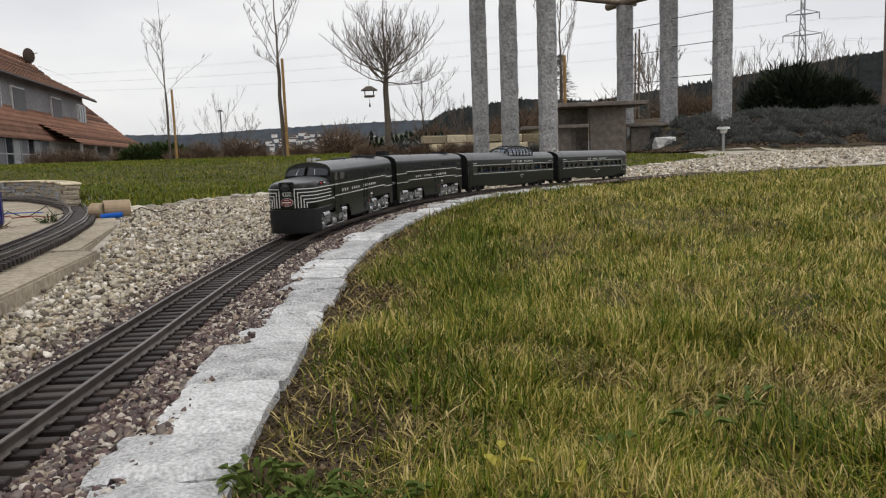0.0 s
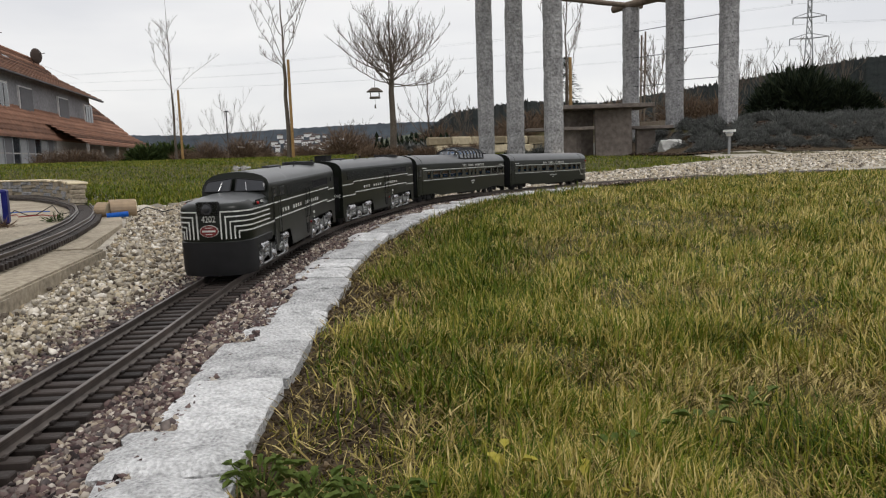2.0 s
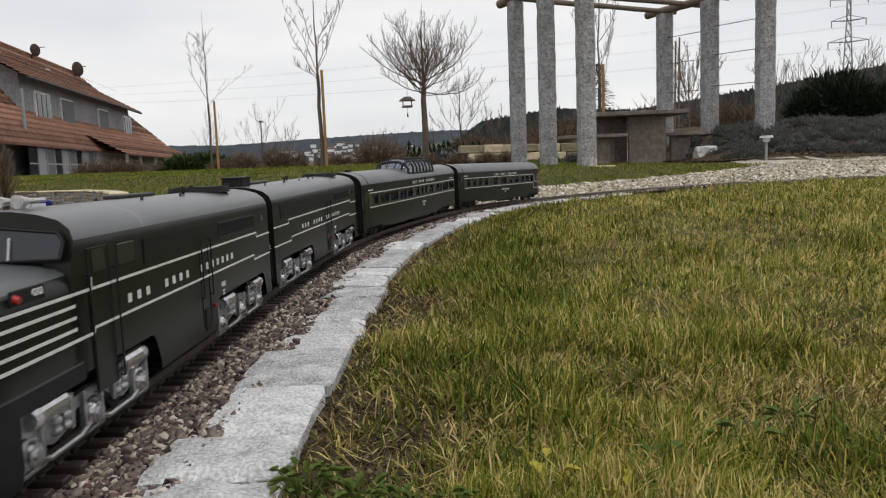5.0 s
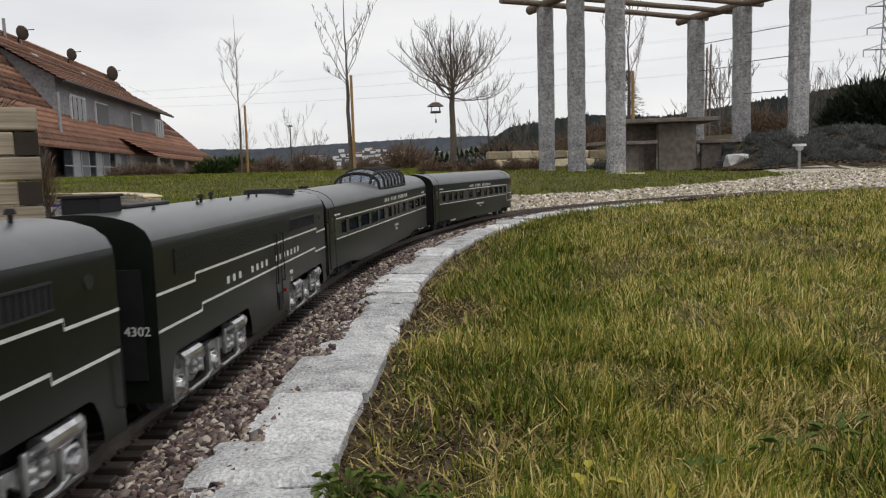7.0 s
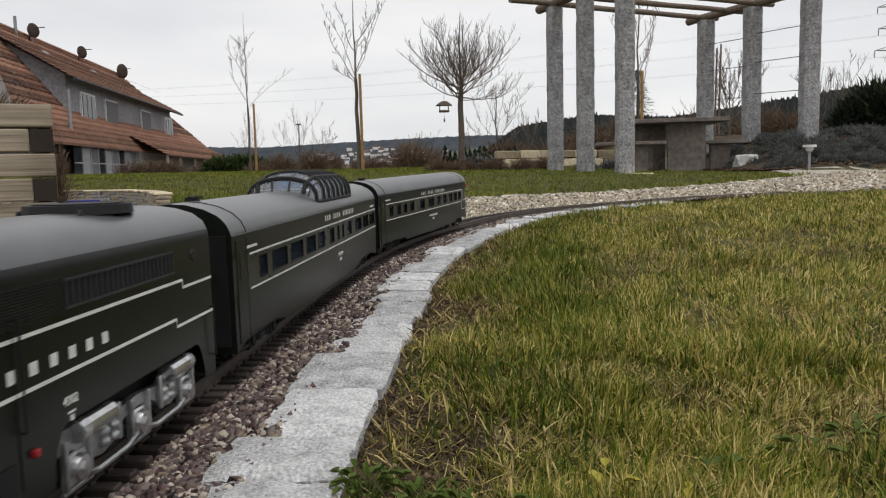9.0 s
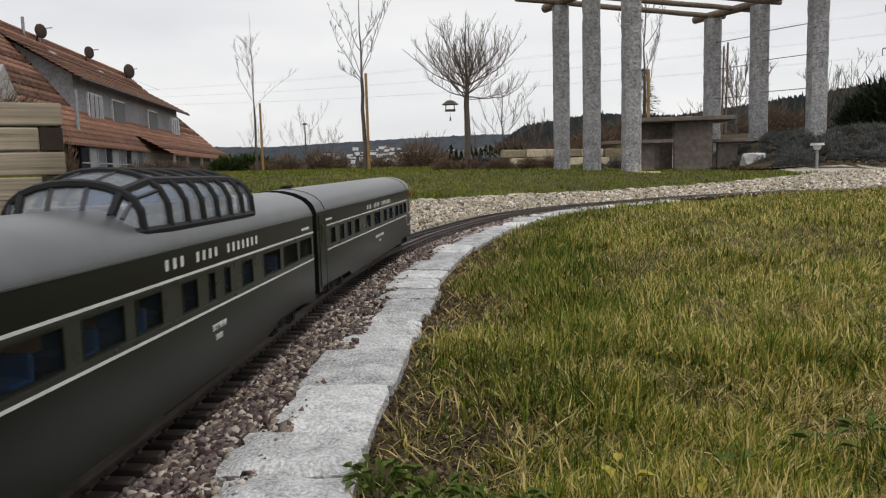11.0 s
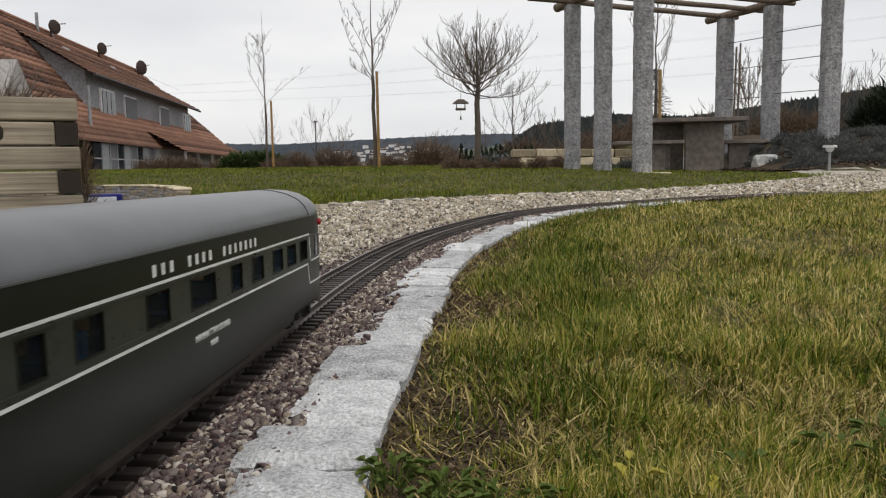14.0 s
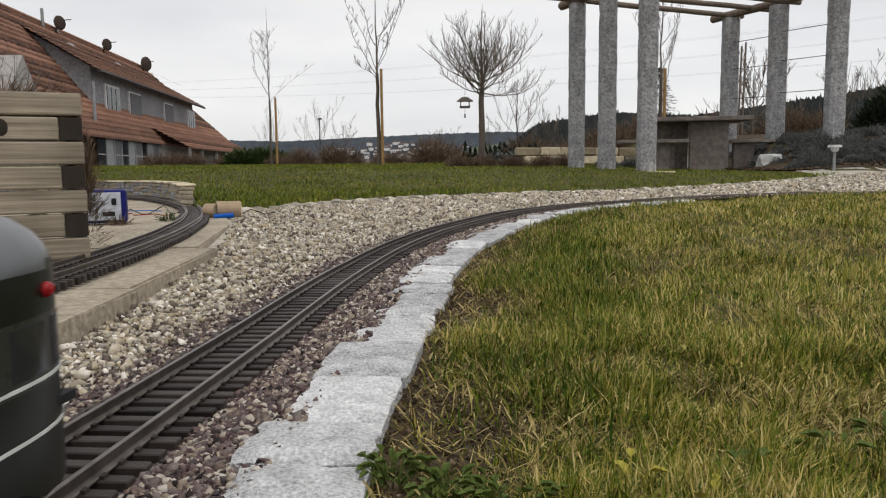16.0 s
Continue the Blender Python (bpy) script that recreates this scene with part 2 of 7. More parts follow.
M_SEAT = mat("blue_seat", (0.012, 0.07, 0.19), 0.6, scale=60, bump=0.05)


def glass(name, tint=(0.8, 0.85, 0.88), alpha=0.3):
    m = bpy.data.materials.new(name)
    m.use_nodes = True
    b = m.node_tree.nodes["Principled BSDF"]
    b.inputs["Base Color"].default_value = (*tint, 1)
    b.inputs["Roughness"].default_value = 0.06
    b.inputs["Alpha"].default_value = alpha
    b.inputs["IOR"].default_value = 1.49
    return m


M_CARGLASS = glass("tinted_car_glass", (0.03, 0.033, 0.036), 0.14)
# clear dome panes; the pale blue tint paints in the sky's reflection
M_DOMEGLASS = glass("sky_reflection_dome_glass", (0.55, 0.60, 0.66), 0.30)


# ---- building helpers ----
def part(name, bm, material, parent=None, label="", smooth=False):
    """Links a bmesh as one mesh object under a thing or a part."""
    me = bpy.data.meshes.new(name)
    bm.to_mesh(me)
    bm.free()
    for x in material if isinstance(material, (list, tuple)) else [material]:
        me.materials.append(x)
    if smooth:
        me.polygons.foreach_set("use_smooth", [True] * len(me.polygons))
    ob = new(name, me)
    if parent:
        ob.parent = parent
    if label:
        ob["label"] = label
    return ob


def empty(name, m, label, category, group="", kind=""):
    ob = new(name)
    ob.matrix_world = m
    ob.empty_display_size = 0.05
    return tagged(ob, label, category, group, kind)


def add_box(bm, cx, cy, cz, sx, sy, sz, m=None, bevel=0.0):
    mm = (m or Matrix()) @ Matrix.Translation((cx, cy, cz)) @ Matrix.Diagonal((sx, sy, sz, 1))
    r = bmesh.ops.create_cube(bm, size=1, matrix=mm)
    if bevel:
        es = list({e for v in r["verts"] for e in v.link_edges})
        bmesh.ops.bevel(bm, geom=es, offset=bevel, segments=1, affect="EDGES")
    return bm


def bbox(cx, cy, cz, sx, sy, sz, m=None, bevel=0.0):
    return add_box(bmesh.new(), cx, cy, cz, sx, sy, sz, m, bevel)


def add_cyl(bm, a, b, r1, r2=None, n=10, caps=True):
    a, b = Vector(a), Vector(b)
    d = b - a
    m = Matrix.Translation((a + b) / 2) @ d.to_track_quat("Z", "Y").to_matrix().to_4x4()
    bmesh.ops.create_cone(bm, cap_ends=caps, segments=n, radius1=r1, radius2=r1 if r2 is None else r2, depth=d.length, matrix=m)
    return bm


def cyl(a, b, r1, r2=None, n=10):
    return add_cyl(bmesh.new(), a, b, r1, r2, n)


def ribbon(pts, nrm, w, up=(0, 0, 1), th=0.0005):
    """A thin raised strip along pts; nrm gives the outward direction at each of them."""
    bm = bmesh.new()
    rows = []
    for i, p in enumerate(pts):
        p = Vector(p)
        o = Vector(nrm[i]).normalized()
        a = Vector(pts[max(i - 1, 0)])
        b = Vector(pts[min(i + 1, len(pts) - 1)])
        side = (b - a).cross(o).normalized() * (w / 2)
        rows.append([bm.verts.new(q) for q in (p - side, p - side + o * th, p + side + o * th, p + side)])
    for r, s in zip(rows, rows[1:]):
        for k in range(3):
            bm.faces.new((r[k], r[k + 1], s[k + 1], s[k]))
    bm.faces.new(rows[0])
    bm.faces.new(rows[-1][::-1])
    bmesh.ops.recalc_face_normals(bm, faces=bm.faces)
    return bm


def loft(rings, closed=True, cap=True, skip=None):
    """Skin over rings of equally many points; skip(i, j) leaves a face out."""
    bm = bmesh.new()
    vs = [[bm.verts.new(p) for p in r] for r in rings]
    n = len(rings[0])
    for i in range(len(rings) - 1):
        for j in range(n if closed else n - 1):
            if skip and skip(i, j):
                continue
            k = (j + 1) % n
            bm.faces.new((vs[i][j], vs[i][k], vs[i + 1][k], vs[i + 1][j]))
    if cap:
        for r in (vs[0], vs[-1]):
            bm.faces.new(r)
    bmesh.ops.recalc_face_normals(bm, faces=bm.faces)
    return bm


def tube(bm, pts, r0, r1, n=5):
    """A tapering tube along pts, its cross-section carried along without twist."""
    rings = []
    u = None
    for i, p in enumerate(pts):
        d = (pts[min(i + 1, len(pts) - 1)] - pts[max(i - 1, 0)]).normalized()
        if u is None:
            u = d.orthogonal().normalized()
        u = (u - d * u.dot(d)).normalized()
        w = d.cross(u)
        r = r0 + (r1 - r0) * i / (len(pts) - 1)
        rings.append([bm.verts.new(p + (u * math.cos(2 * math.pi * k / n) + w * math.sin(2 * math.pi * k / n)) * r) for k in range(n)])
    for a, b in zip(rings, rings[1:]):
        for k in range(n):
            bm.faces.new((a[k], a[(k + 1) % n], b[(k + 1) % n], b[k]))


def fast_mesh(name, verts, quads=None, tris=None, material=None, smooth=False):
    """One mesh from arrays of places and corner numbers."""
    me = bpy.data.meshes.new(name)
    loops, starts, tot = [], [], 0
    for arr in (quads, tris):
        if arr is not None and len(arr):
            k = arr.shape[1]
            loops.append(arr.ravel())
            starts.append(tot + np.arange(len(arr)) * k)
            tot += arr.size
    loops, starts = np.concatenate(loops), np.concatenate(starts)
    me.vertices.add(len(verts))
    me.vertices.foreach_set("co", np.ascontiguousarray(verts, dtype=np.float32).ravel())
    me.loops.add(len(loops))
    me.loops.foreach_set("vertex_index", loops.astype(np.int32))
    me.polygons.add(len(starts))
    me.polygons.foreach_set("loop_start", starts.astype(np.int32))
    if smooth:
        me.polygons.foreach_set("use_smooth", np.ones(len(starts), dtype=bool))
    me.update(calc_edges=True)
    me.materials.append(material)
    return new(name, me)


def words(text, size, m, material, parent, name="lettering", depth=0.0003):
    """Raised lettering in the built-in font, its middle at the pose m."""
    cu = bpy.data.curves.new(name, "FONT")
    cu.body, cu.size, cu.extrude, cu.align_x, cu.align_y = text, size, depth, "CENTER", "CENTER"
    cu.resolution_u = 2
    tmp = bpy.data.objects.new(name, cu)
    me = bpy.data.meshes.new_from_object(tmp)
    bpy.data.objects.remove(tmp)
    me.materials.append(material)
    ob = new(name, me)
    ob.parent = parent
    ob.matrix_local = m
    return ob


# ---- the lie of the land ----
EDGE = np.array([(-0.70, 2.30), (-0.72, 2.72), (-0.62, 2.95), (-0.46, 3.45), (-0.22, 3.90), (0.42, 4.65), (1.25, 5.20), (2.33, 6.0), (3.7, 7.3), (4.3, 8.0)])


def edge_dist(x, y):
    """Metres beyond the path's far edge, into the back lawn (negative on the path)."""
    best = np.full(x.shape, 1e9)
    sign = np.ones(x.shape)
    for (ax, ay), (bx, by) in zip(EDGE[:-1], EDGE[1:]):
        dx, dy = bx - ax, by - ay
        u = np.clip(((x - ax) * dx + (y - ay) * dy) / (dx * dx + dy * dy), 0, 1)
        d = np.hypot(x - ax - u * dx, y - ay - u * dy)
        c = dx * (y - ay) - dy * (x - ax)
        near = d < best
        best = np.where(near, d, best)
        sign = np.where(near, np.sign(c), sign)
    return best * sign


def smooth01(v):
    v = np.clip(v, 0, 1)
    return v * v * (3 - 2 * v)


def yard_wall(x):
    """How far back the railway yard reaches."""
    return np.interp(x, [-3.6, -2.7, -2.05, -1.55, -1.22, -0.98, -0.9, -0.5], [4.45, 4.5, 4.36, 3.98, 3.42, 2.86, 2.66, 2.3])


def gz(x, y):
    """Height of the ground."""
    x, y = np.asarray(x, float), np.asarray(y, float)
    r = np.hypot(x, y)
    z = np.interp(r - 0.2, ZS, ZV) - 0.021
    z = np.where(r > 5, -0.031 + 0.05 * smooth01((r - 5) / 5) + 0 * r, z)
    d = edge_dist(x, y)
    az = np.arctan2(x, np.maximum(y, 0.01))
    left = np.interp(d, [0, 0.25, 1.5, 4, 8, 16, 24, 40, 90, 300], [0, 0.02, 0.06, 0.11, 0.17, 0.27, 0.30, 0.1, -2.0, -9.0])
    right = np.interp(d, [0, 1.5, 4, 8, 30, 90, 300], [0, 0.02, 0.05, 0.08, 0.1, -0.5, -4.0])
    k = smooth01((az - 0.15) / 0.25)
    rise = left * (1 - k) + right * k
    yard = smooth01((yard_wall(x) - y) / 0.06 + 0.5) * np.where(y < 2.3, smooth01((-0.5 - x) / 0.08), smooth01((-0.74 - x) / 0.1)) * (y > 0)
    z = z + np.where(y > 0, np.where(d > 0, rise, 0), 0) * (1 - yard)
    bed = smooth01((x - 4.6 - 0.0 * y) / 0.9) * smooth01((y - 9.5 + 0.12 * (x - 5)) / 1.8)
    z = z + bed * (0.42 + 0.25 * smooth01((r - 12) / 6))
    return z


def place(x, y, dz=0.0):
    return Vector((x, y, float(gz(x, y)) + dz))


# ---- ground: one sheet out to the horizon ----
def build_ground():
    rr = np.concatenate([[0.0], np.geomspace(0.12, 3500, 330)])
    aa = np.linspace(-math.pi, math.pi, 289)[:-1]
    R, A = np.meshgrid(rr, aa, indexing="ij")
    X, Y = R * np.sin(A), R * np.cos(A)
    Z = gz(X, Y)
    v = np.stack([X, Y, Z], -1).reshape(-1, 3)
    nr, na = R.shape
    i, j = np.meshgrid(np.arange(nr - 1), np.arange(na), indexing="ij")
    k = (j + 1) % na
    q = np.stack([i * na + j, i * na + k, (i + 1) * na + k, (i + 1) * na + j], -1).reshape(-1, 4)[:, ::-1]
    return tagged(fast_mesh("ground", v, q, None, M_LAWN, True), "mown winter lawn over soil, rising to a slope", "ground", kind="structure")


build_ground()


def strip(name, left, right, n, material, dz, label, category):
    """A sheet between two lines on the ground, following its height."""
    v = []
    for a, b in zip(left, right):
        for i in range(n + 1):
            u = i / n
            x, y = a[0] + (b[0] - a[0]) * u, a[1] + (b[1] - a[1]) * u
            v.append((x, y, float(gz(x, y)) + dz))
    m = n + 1
    q = np.array([(r * m + i, r * m + i + 1, (r + 1) * m + i + 1, (r + 1) * m + i) for r in range(len(left) - 1) for i in range(n)])
    return tagged(fast_mesh(name, np.array(v), q, None, material, True), label, category, kind="structure")


def line_pts(pts, n):
    pts = np.array(pts, float)
    d = np.concatenate([[0], np.cumsum(np.hypot(*np.diff(pts, axis=0).T))])
    t = np.linspace(0, d[-1], n)
    return list(zip(np.interp(t, d, pts[:, 0]), np.interp(t, d, pts[:, 1])))


RIGHT_EDGE = [on_line(s, 0.10)[0][:2] for s in np.arange(-3.1, 5.9, 0.1)]
PATH_LEFT = [(-1.2, -3.0), (-1.2, 1.0), (-1.05, 2.0)] + [tuple(p) for p in EDGE[1:-1]] + [(4.25, 8.6), (4.75, 10.1), (6.2, 9.8), (9, 9.45)]
PATH_RIGHT = RIGHT_EDGE + [(5.0, 4.9), (9, 5.2)]
strip("path", line_pts(PATH_LEFT, 110), line_pts(PATH_RIGHT, 110), 24, M_PATH, 0.004, "pale gravel garden path beside the track", "path")
strip("ballast_bed", [on_line(s, -0.075)[0][:2] for s in np.arange(-3.04, 5.9, 0.08)], [on_line(s, 0.108)[0][:2] for s in np.arange(-3.04, 5.9, 0.08)], 4, M_BALBED, 0.007, "reddish ballast bed under the garden railway", "track bed")
strip("soil_edge", [on_line(s, 0.13)[0][:2] for s in np.arange(-0.6, 2.6, 0.06)], [on_line(s, 0.26)[0][:2] for s in np.arange(-0.6, 2.6, 0.06)], 5, M_SOIL, 0.006, "bare brown soil along the stone edging", "soil")
strip("flower_bed", line_pts([(4.45, 9.98), (6.2, 9.62), (9, 9.27), (14, 8.65)], 20), line_pts([(4.9, 14), (7, 15.5), (12, 16), (18, 15)], 20), 44, M_SOIL, 0.02, "dark soil of the raised lavender bed", "flower bed")


# ---- the garden railway ----
def rail_profile():
    return [(-0.0045, -0.0085), (0.0045, -0.0085), (0.0045, -0.0075), (0.001, -0.0062), (0.001, -0.0028), (0.0017, -0.0022), (0.0017, -0.0003), (0.0013, 0), (-0.0013, 0), (-0.0017, -0.0003), (-0.0017, -0.0022), (-0.001, -0.0028), (-0.001, -0.0062), (-0.0045, -0.0075)]


def tie_mesh():
    bm = bmesh.new()
    add_box(bm, 0, 0, -0.0135, 0.0092, 0.088, 0.0095, bevel=0.0008)
    for s in (-1, 1):
        for k in (-1, 1):
            add_box(bm, 0, s * 0.0238 + k * 0.0052, -0.0078, 0.005, 0.0026, 0.0022)
    me = bpy.data.meshes.new("tie")
    bm.to_mesh(me)
    bm.free()
    me.materials.append(M_TIE)
    return me


TIE = tie_mesh()


def build_track(way, s0, s1, label):
    """Ties and two rails along way(s, off)."""
    track = empty("railway_track", Matrix(), label, "railway track")
    for off in (-0.0238, 0.0238):
        rings = []
        for s in np.arange(s0, s1, 0.03):
            p, th = way(s, off)
            o = Vector((math.sin(th), -math.cos(th), 0))
            rings.append([p + o * a + Vector((0, 0, b)) for a, b in rail_profile()])
        part("rail", loft(rings), M_RAIL, track, "dull tarnished brass rail")
    rnd = random.Random(3)
    s = s0 + 0.01
    while s < s1 - 0.01:
        p, th = way(s, 0)
        t = new("tie", TIE)
        t.parent = track
        t.matrix_local = Matrix.Translation(p) @ Matrix.Rotation(th + rnd.gauss(0, 0.012), 4, "Z") @ Matrix.Rotation(rnd.gauss(0, 0.012), 4, "Y")
        s += 0.0187
    return track


build_track(on_line, -0.75, 4.75, "garden railway track with dark plastic ties on gravel")
build_track(on_line, -3.0, -0.76, "straight garden railway track on a gravel bed")
# second line on the concrete yard
SIDE = line_pts([(-0.475, 0.35), (-0.485, 0.62), (-0.498, 0.92), (-0.525, 1.22), (-0.575, 1.55), (-0.66, 1.95), (-0.78, 2.35), (-0.93, 2.75), (-1.15, 3.2), (-1.45, 3.7), (-1.9, 4.1), (-2.5, 4.3)], 260)
SIDE = np.array(SIDE)
for _ in range(25):
    SIDE[1:-1] = (SIDE[:-2] + SIDE[1:-1] * 2 + SIDE[2:]) / 4
SIDE_D = np.concatenate([[0], np.cumsum(np.hypot(*np.diff(SIDE, axis=0).T))])


def on_side(s, off, z=0.024):
    x, y = np.interp(s, SIDE_D, SIDE[:, 0]), np.interp(s, SIDE_D, SIDE[:, 1])
    x2, y2 = np.interp(s + 0.02, SIDE_D, SIDE[:, 0]), np.interp(s + 0.02, SIDE_D, SIDE[:, 1])
    th = math.atan2(y2 - y, x2 - x)
    return Vector((x + math.sin(th) * off, y - math.cos(th) * off, z)), th


build_track(on_side, 0.0, 4.4, "second railway track with dark ties on concrete slabs")


def on_loop(s, off, z=0.024):
    r = 0.95
    a = 0.1 + s / r
    c = Vector((-1.95, 3.05, z))
    return c + Vector((math.cos(a) * (r + off), math.sin(a) * (r + off), 0)), a + math.pi / 2


build_track(on_loop, 0.0, 2.6, "curved siding track with dark ties in the yard")

# concrete slabs under the second line
def slab(pts, z0, z1, label):
    bm = bmesh.new()
    lo = [bm.verts.new((x, y, z0)) for x, y in pts]
    hi = [bm.verts.new((x, y, z1)) for x, y in pts]
    bm.faces.new(lo[::-1])
    bm.faces.new(hi)
    for i in range(len(pts)):
        k = (i + 1) % len(pts)
        bm.faces.new((lo[i], lo[k], hi[k], hi[i]))
    es = [e for e in bm.edges if e.verts[0].co.z > z1 - 1e-6 and e.verts[1].co.z > z1 - 1e-6]
    bmesh.ops.bevel(bm, geom=es, offset=0.003, segments=2, affect="EDGES")
    bmesh.ops.recalc_face_normals(bm, faces=bm.faces)
    return tagged(part("concrete_slab", bm, M_CONCRETE), label, "slab", kind="structure")


slab([(-1.6, -0.4), (-0.345, -0.4), (-0.352, 0.35), (-0.362, 0.66), (-0.372, 0.90), (-1.6, 0.90)], -0.06, 0.004, "weathered concrete slab with rounded edge beside gravel")
slab([(-1.6, 0.905), (-0.385, 0.905), (-0.42, 1.38), (-1.6, 1.38)], -0.06, 0.003, "weathered concrete slab with rounded edge beside gravel")
slab([(-1.6, 1.385), (-0.455, 1.385), (-0.56, 1.95), (-0.68, 2.35), (-1.6, 2.35)], -0.06, 0.0045, "weathered concrete slab with rounded edge beside gravel")
slab([(-3.3, 2.355), (-0.72, 2.355), (-0.92, 2.95), (-1.15, 3.45), (-1.5, 3.95), (-2.0, 4.25), (-3.3, 4.3)], -0.06, 0.002, "sandy concrete floor of the railway yard")


# low stone wall that holds the back lawn
def build_yard_wall():
    wall = empty("retaining_wall", Matrix(), "low curved wall of thin grey stones with a pale coping", "wall")
    pts = line_pts([(-0.98, 2.86), (-1.22, 3.42), (-1.55, 3.98), (-2.05, 4.36), (-2.7, 4.5), (-3.6, 4.45)], 42)
    rnd = random.Random(8)
    var = []
    for k in range(6):
        bm = bbox(0, 0, 0, 0.078, 0.05, 0.016, bevel=0.003)
        for v in bm.verts:
            v.co += Vector((rnd.gauss(0, 0.0015), rnd.gauss(0, 0.002), rnd.gauss(0, 0.001)))
        me = bpy.data.meshes.new("stone")
        bm.to_mesh(me)
        bm.free()
        me.materials.append(M_CONCRETE if k % 3 else M_PILLAR)
        var.append(me)
    for (a, b) in zip(pts, pts[1:]):
        th = math.atan2(b[1] - a[1], b[0] - a[0])
        for c in range(5):
            o = new("stone", var[rnd.randrange(6)])
            o.parent = wall
            o.matrix_local = Matrix.Translation((a[0] + rnd.gauss(0, 0.002), a[1], 0.011 + c * 0.0172)) @ Matrix.Rotation(th + rnd.gauss(0, 0.03), 4, "Z")
        cap = part("coping", bbox(0, 0, 0, 0.082, 0.065, 0.008, bevel=0.002), M_LIME, wall)
        cap.matrix_local = Matrix.Translation((a[0], a[1], 0.093)) @ Matrix.Rotation(th, 4, "Z")


build_yard_wall()


# ---- granite edging ----
def build_kerb():
    kerb = empty("stone_edging", Matrix(), "edging of rough split granite setts along the lawn", "edging")
    rnd = random.Random(11)
    joints = [-0.35, -0.22, -0.12, -0.02, 0.08, 0.19, 0.26, 0.36, 0.47, 0.54, 0.60, 0.66, 0.73, 0.82, 0.91]
    while joints[-1] < 3.2:
        joints.append(joints[-1] + rnd.uniform(0.075, 0.115))
    for a, b in zip(joints, joints[1:]):
        bm = bmesh.new()
        n, w = 7, 6
        top = []
        jl, jr = rnd.uniform(-0.014, 0.008), rnd.uniform(-0.004, 0.005)
        hz = rnd.uniform(-0.0022, 0.0018)
        tilt = rnd.uniform(-0.0028, 0.0028)
        seed = rnd.uniform(0, 50)
        for i in range(n + 1):
            row = []
            s = a + 0.0018 + (b - a - 0.0036) * i / n
            ends = 0.003 if i in (0, n) else 0
            for j in range(w + 1):
                off = 0.102 + jl + (0.166 + jr - 0.102 - jl) * j / w
                near = noise.noise((s * 60, off * 60, seed))
                if j == 0:
                    off += 0.006 * noise.noise((s * 90, 3, seed)) + 0.003 * noise.noise((s * 260, 3, seed)) + (0.0015 if ends else 0)
                if j == w:
                    off += 0.003 * noise.noise((s * 90, 9, seed)) + 0.002 * noise.noise((s * 260, 9, seed)) - (0.001 if ends else 0)
                p, th = on_line(s + (0.0025 * noise.noise((off * 70, seed, 2)) if ends else 0), off)
                z = -0.004 + hz + tilt * (i / n - 0.5) * 2 + 0.0022 * near + 0.0012 * noise.noise((s * 150, off * 150, seed)) - (0.0034 if j in (0, w) or ends else 0)
                row.append(bm.verts.new((p.x, p.y, p.z + z)))
            top.append(row)
        for r, q in zip(top, top[1:]):
            for j in range(w):
                bm.faces.new((r[j], r[j + 1], q[j + 1], q[j]))
        loop = top[0] + [r[-1] for r in top[1:]] + top[-1][:-1][::-1] + [r[0] for r in top[1:-1]][::-1]
        low = [bm.verts.new((v.co.x, v.co.y, v.co.z - 0.05)) for v in loop]
        for i in range(len(loop)):
            k = (i + 1) % len(loop)
            bm.faces.new((loop[i], low[i], low[k], loop[k]))
        bmesh.ops.recalc_face_normals(bm, faces=bm.faces)
        part("granite_sett", bm, M_GRANITE, kerb)


build_kerb()


def build_path_edging():
    edging = empty("path_edging", Matrix(), "thin line of pale edging stones between path and back lawn", "edging")
    rnd = random.Random(77)
    pts = line_pts([tuple(p) for p in EDGE[1:]], 115)
    var = []
    for k in range(5):
        bm = bbox(0, 0, 0, 0.078, 0.04, 0.035, bevel=0.005)
        for v in bm.verts:
            v.co += Vector((rnd.gauss(0, 0.004), rnd.gauss(0, 0.004), rnd.gauss(0, 0.003)))
        me = bpy.data.meshes.new("edging_stone")
        bm.to_mesh(me)
        bm.free()
        me.materials.append(M_EDGE)
        var.append(me)
    for a, b in zip(pts, pts[1:]):
        o = new("edging_stone", var[rnd.randrange(5)])
        o.parent = edging
        o.matrix_local = Matrix.Translation(place(a[0], a[1], -0.004 + rnd.gauss(0, 0.002))) @ Matrix.Rotation(math.atan2(b[1] - a[1], b[0] - a[0]) + rnd.gauss(0, 0.08), 4, "Z")


build_path_edging()


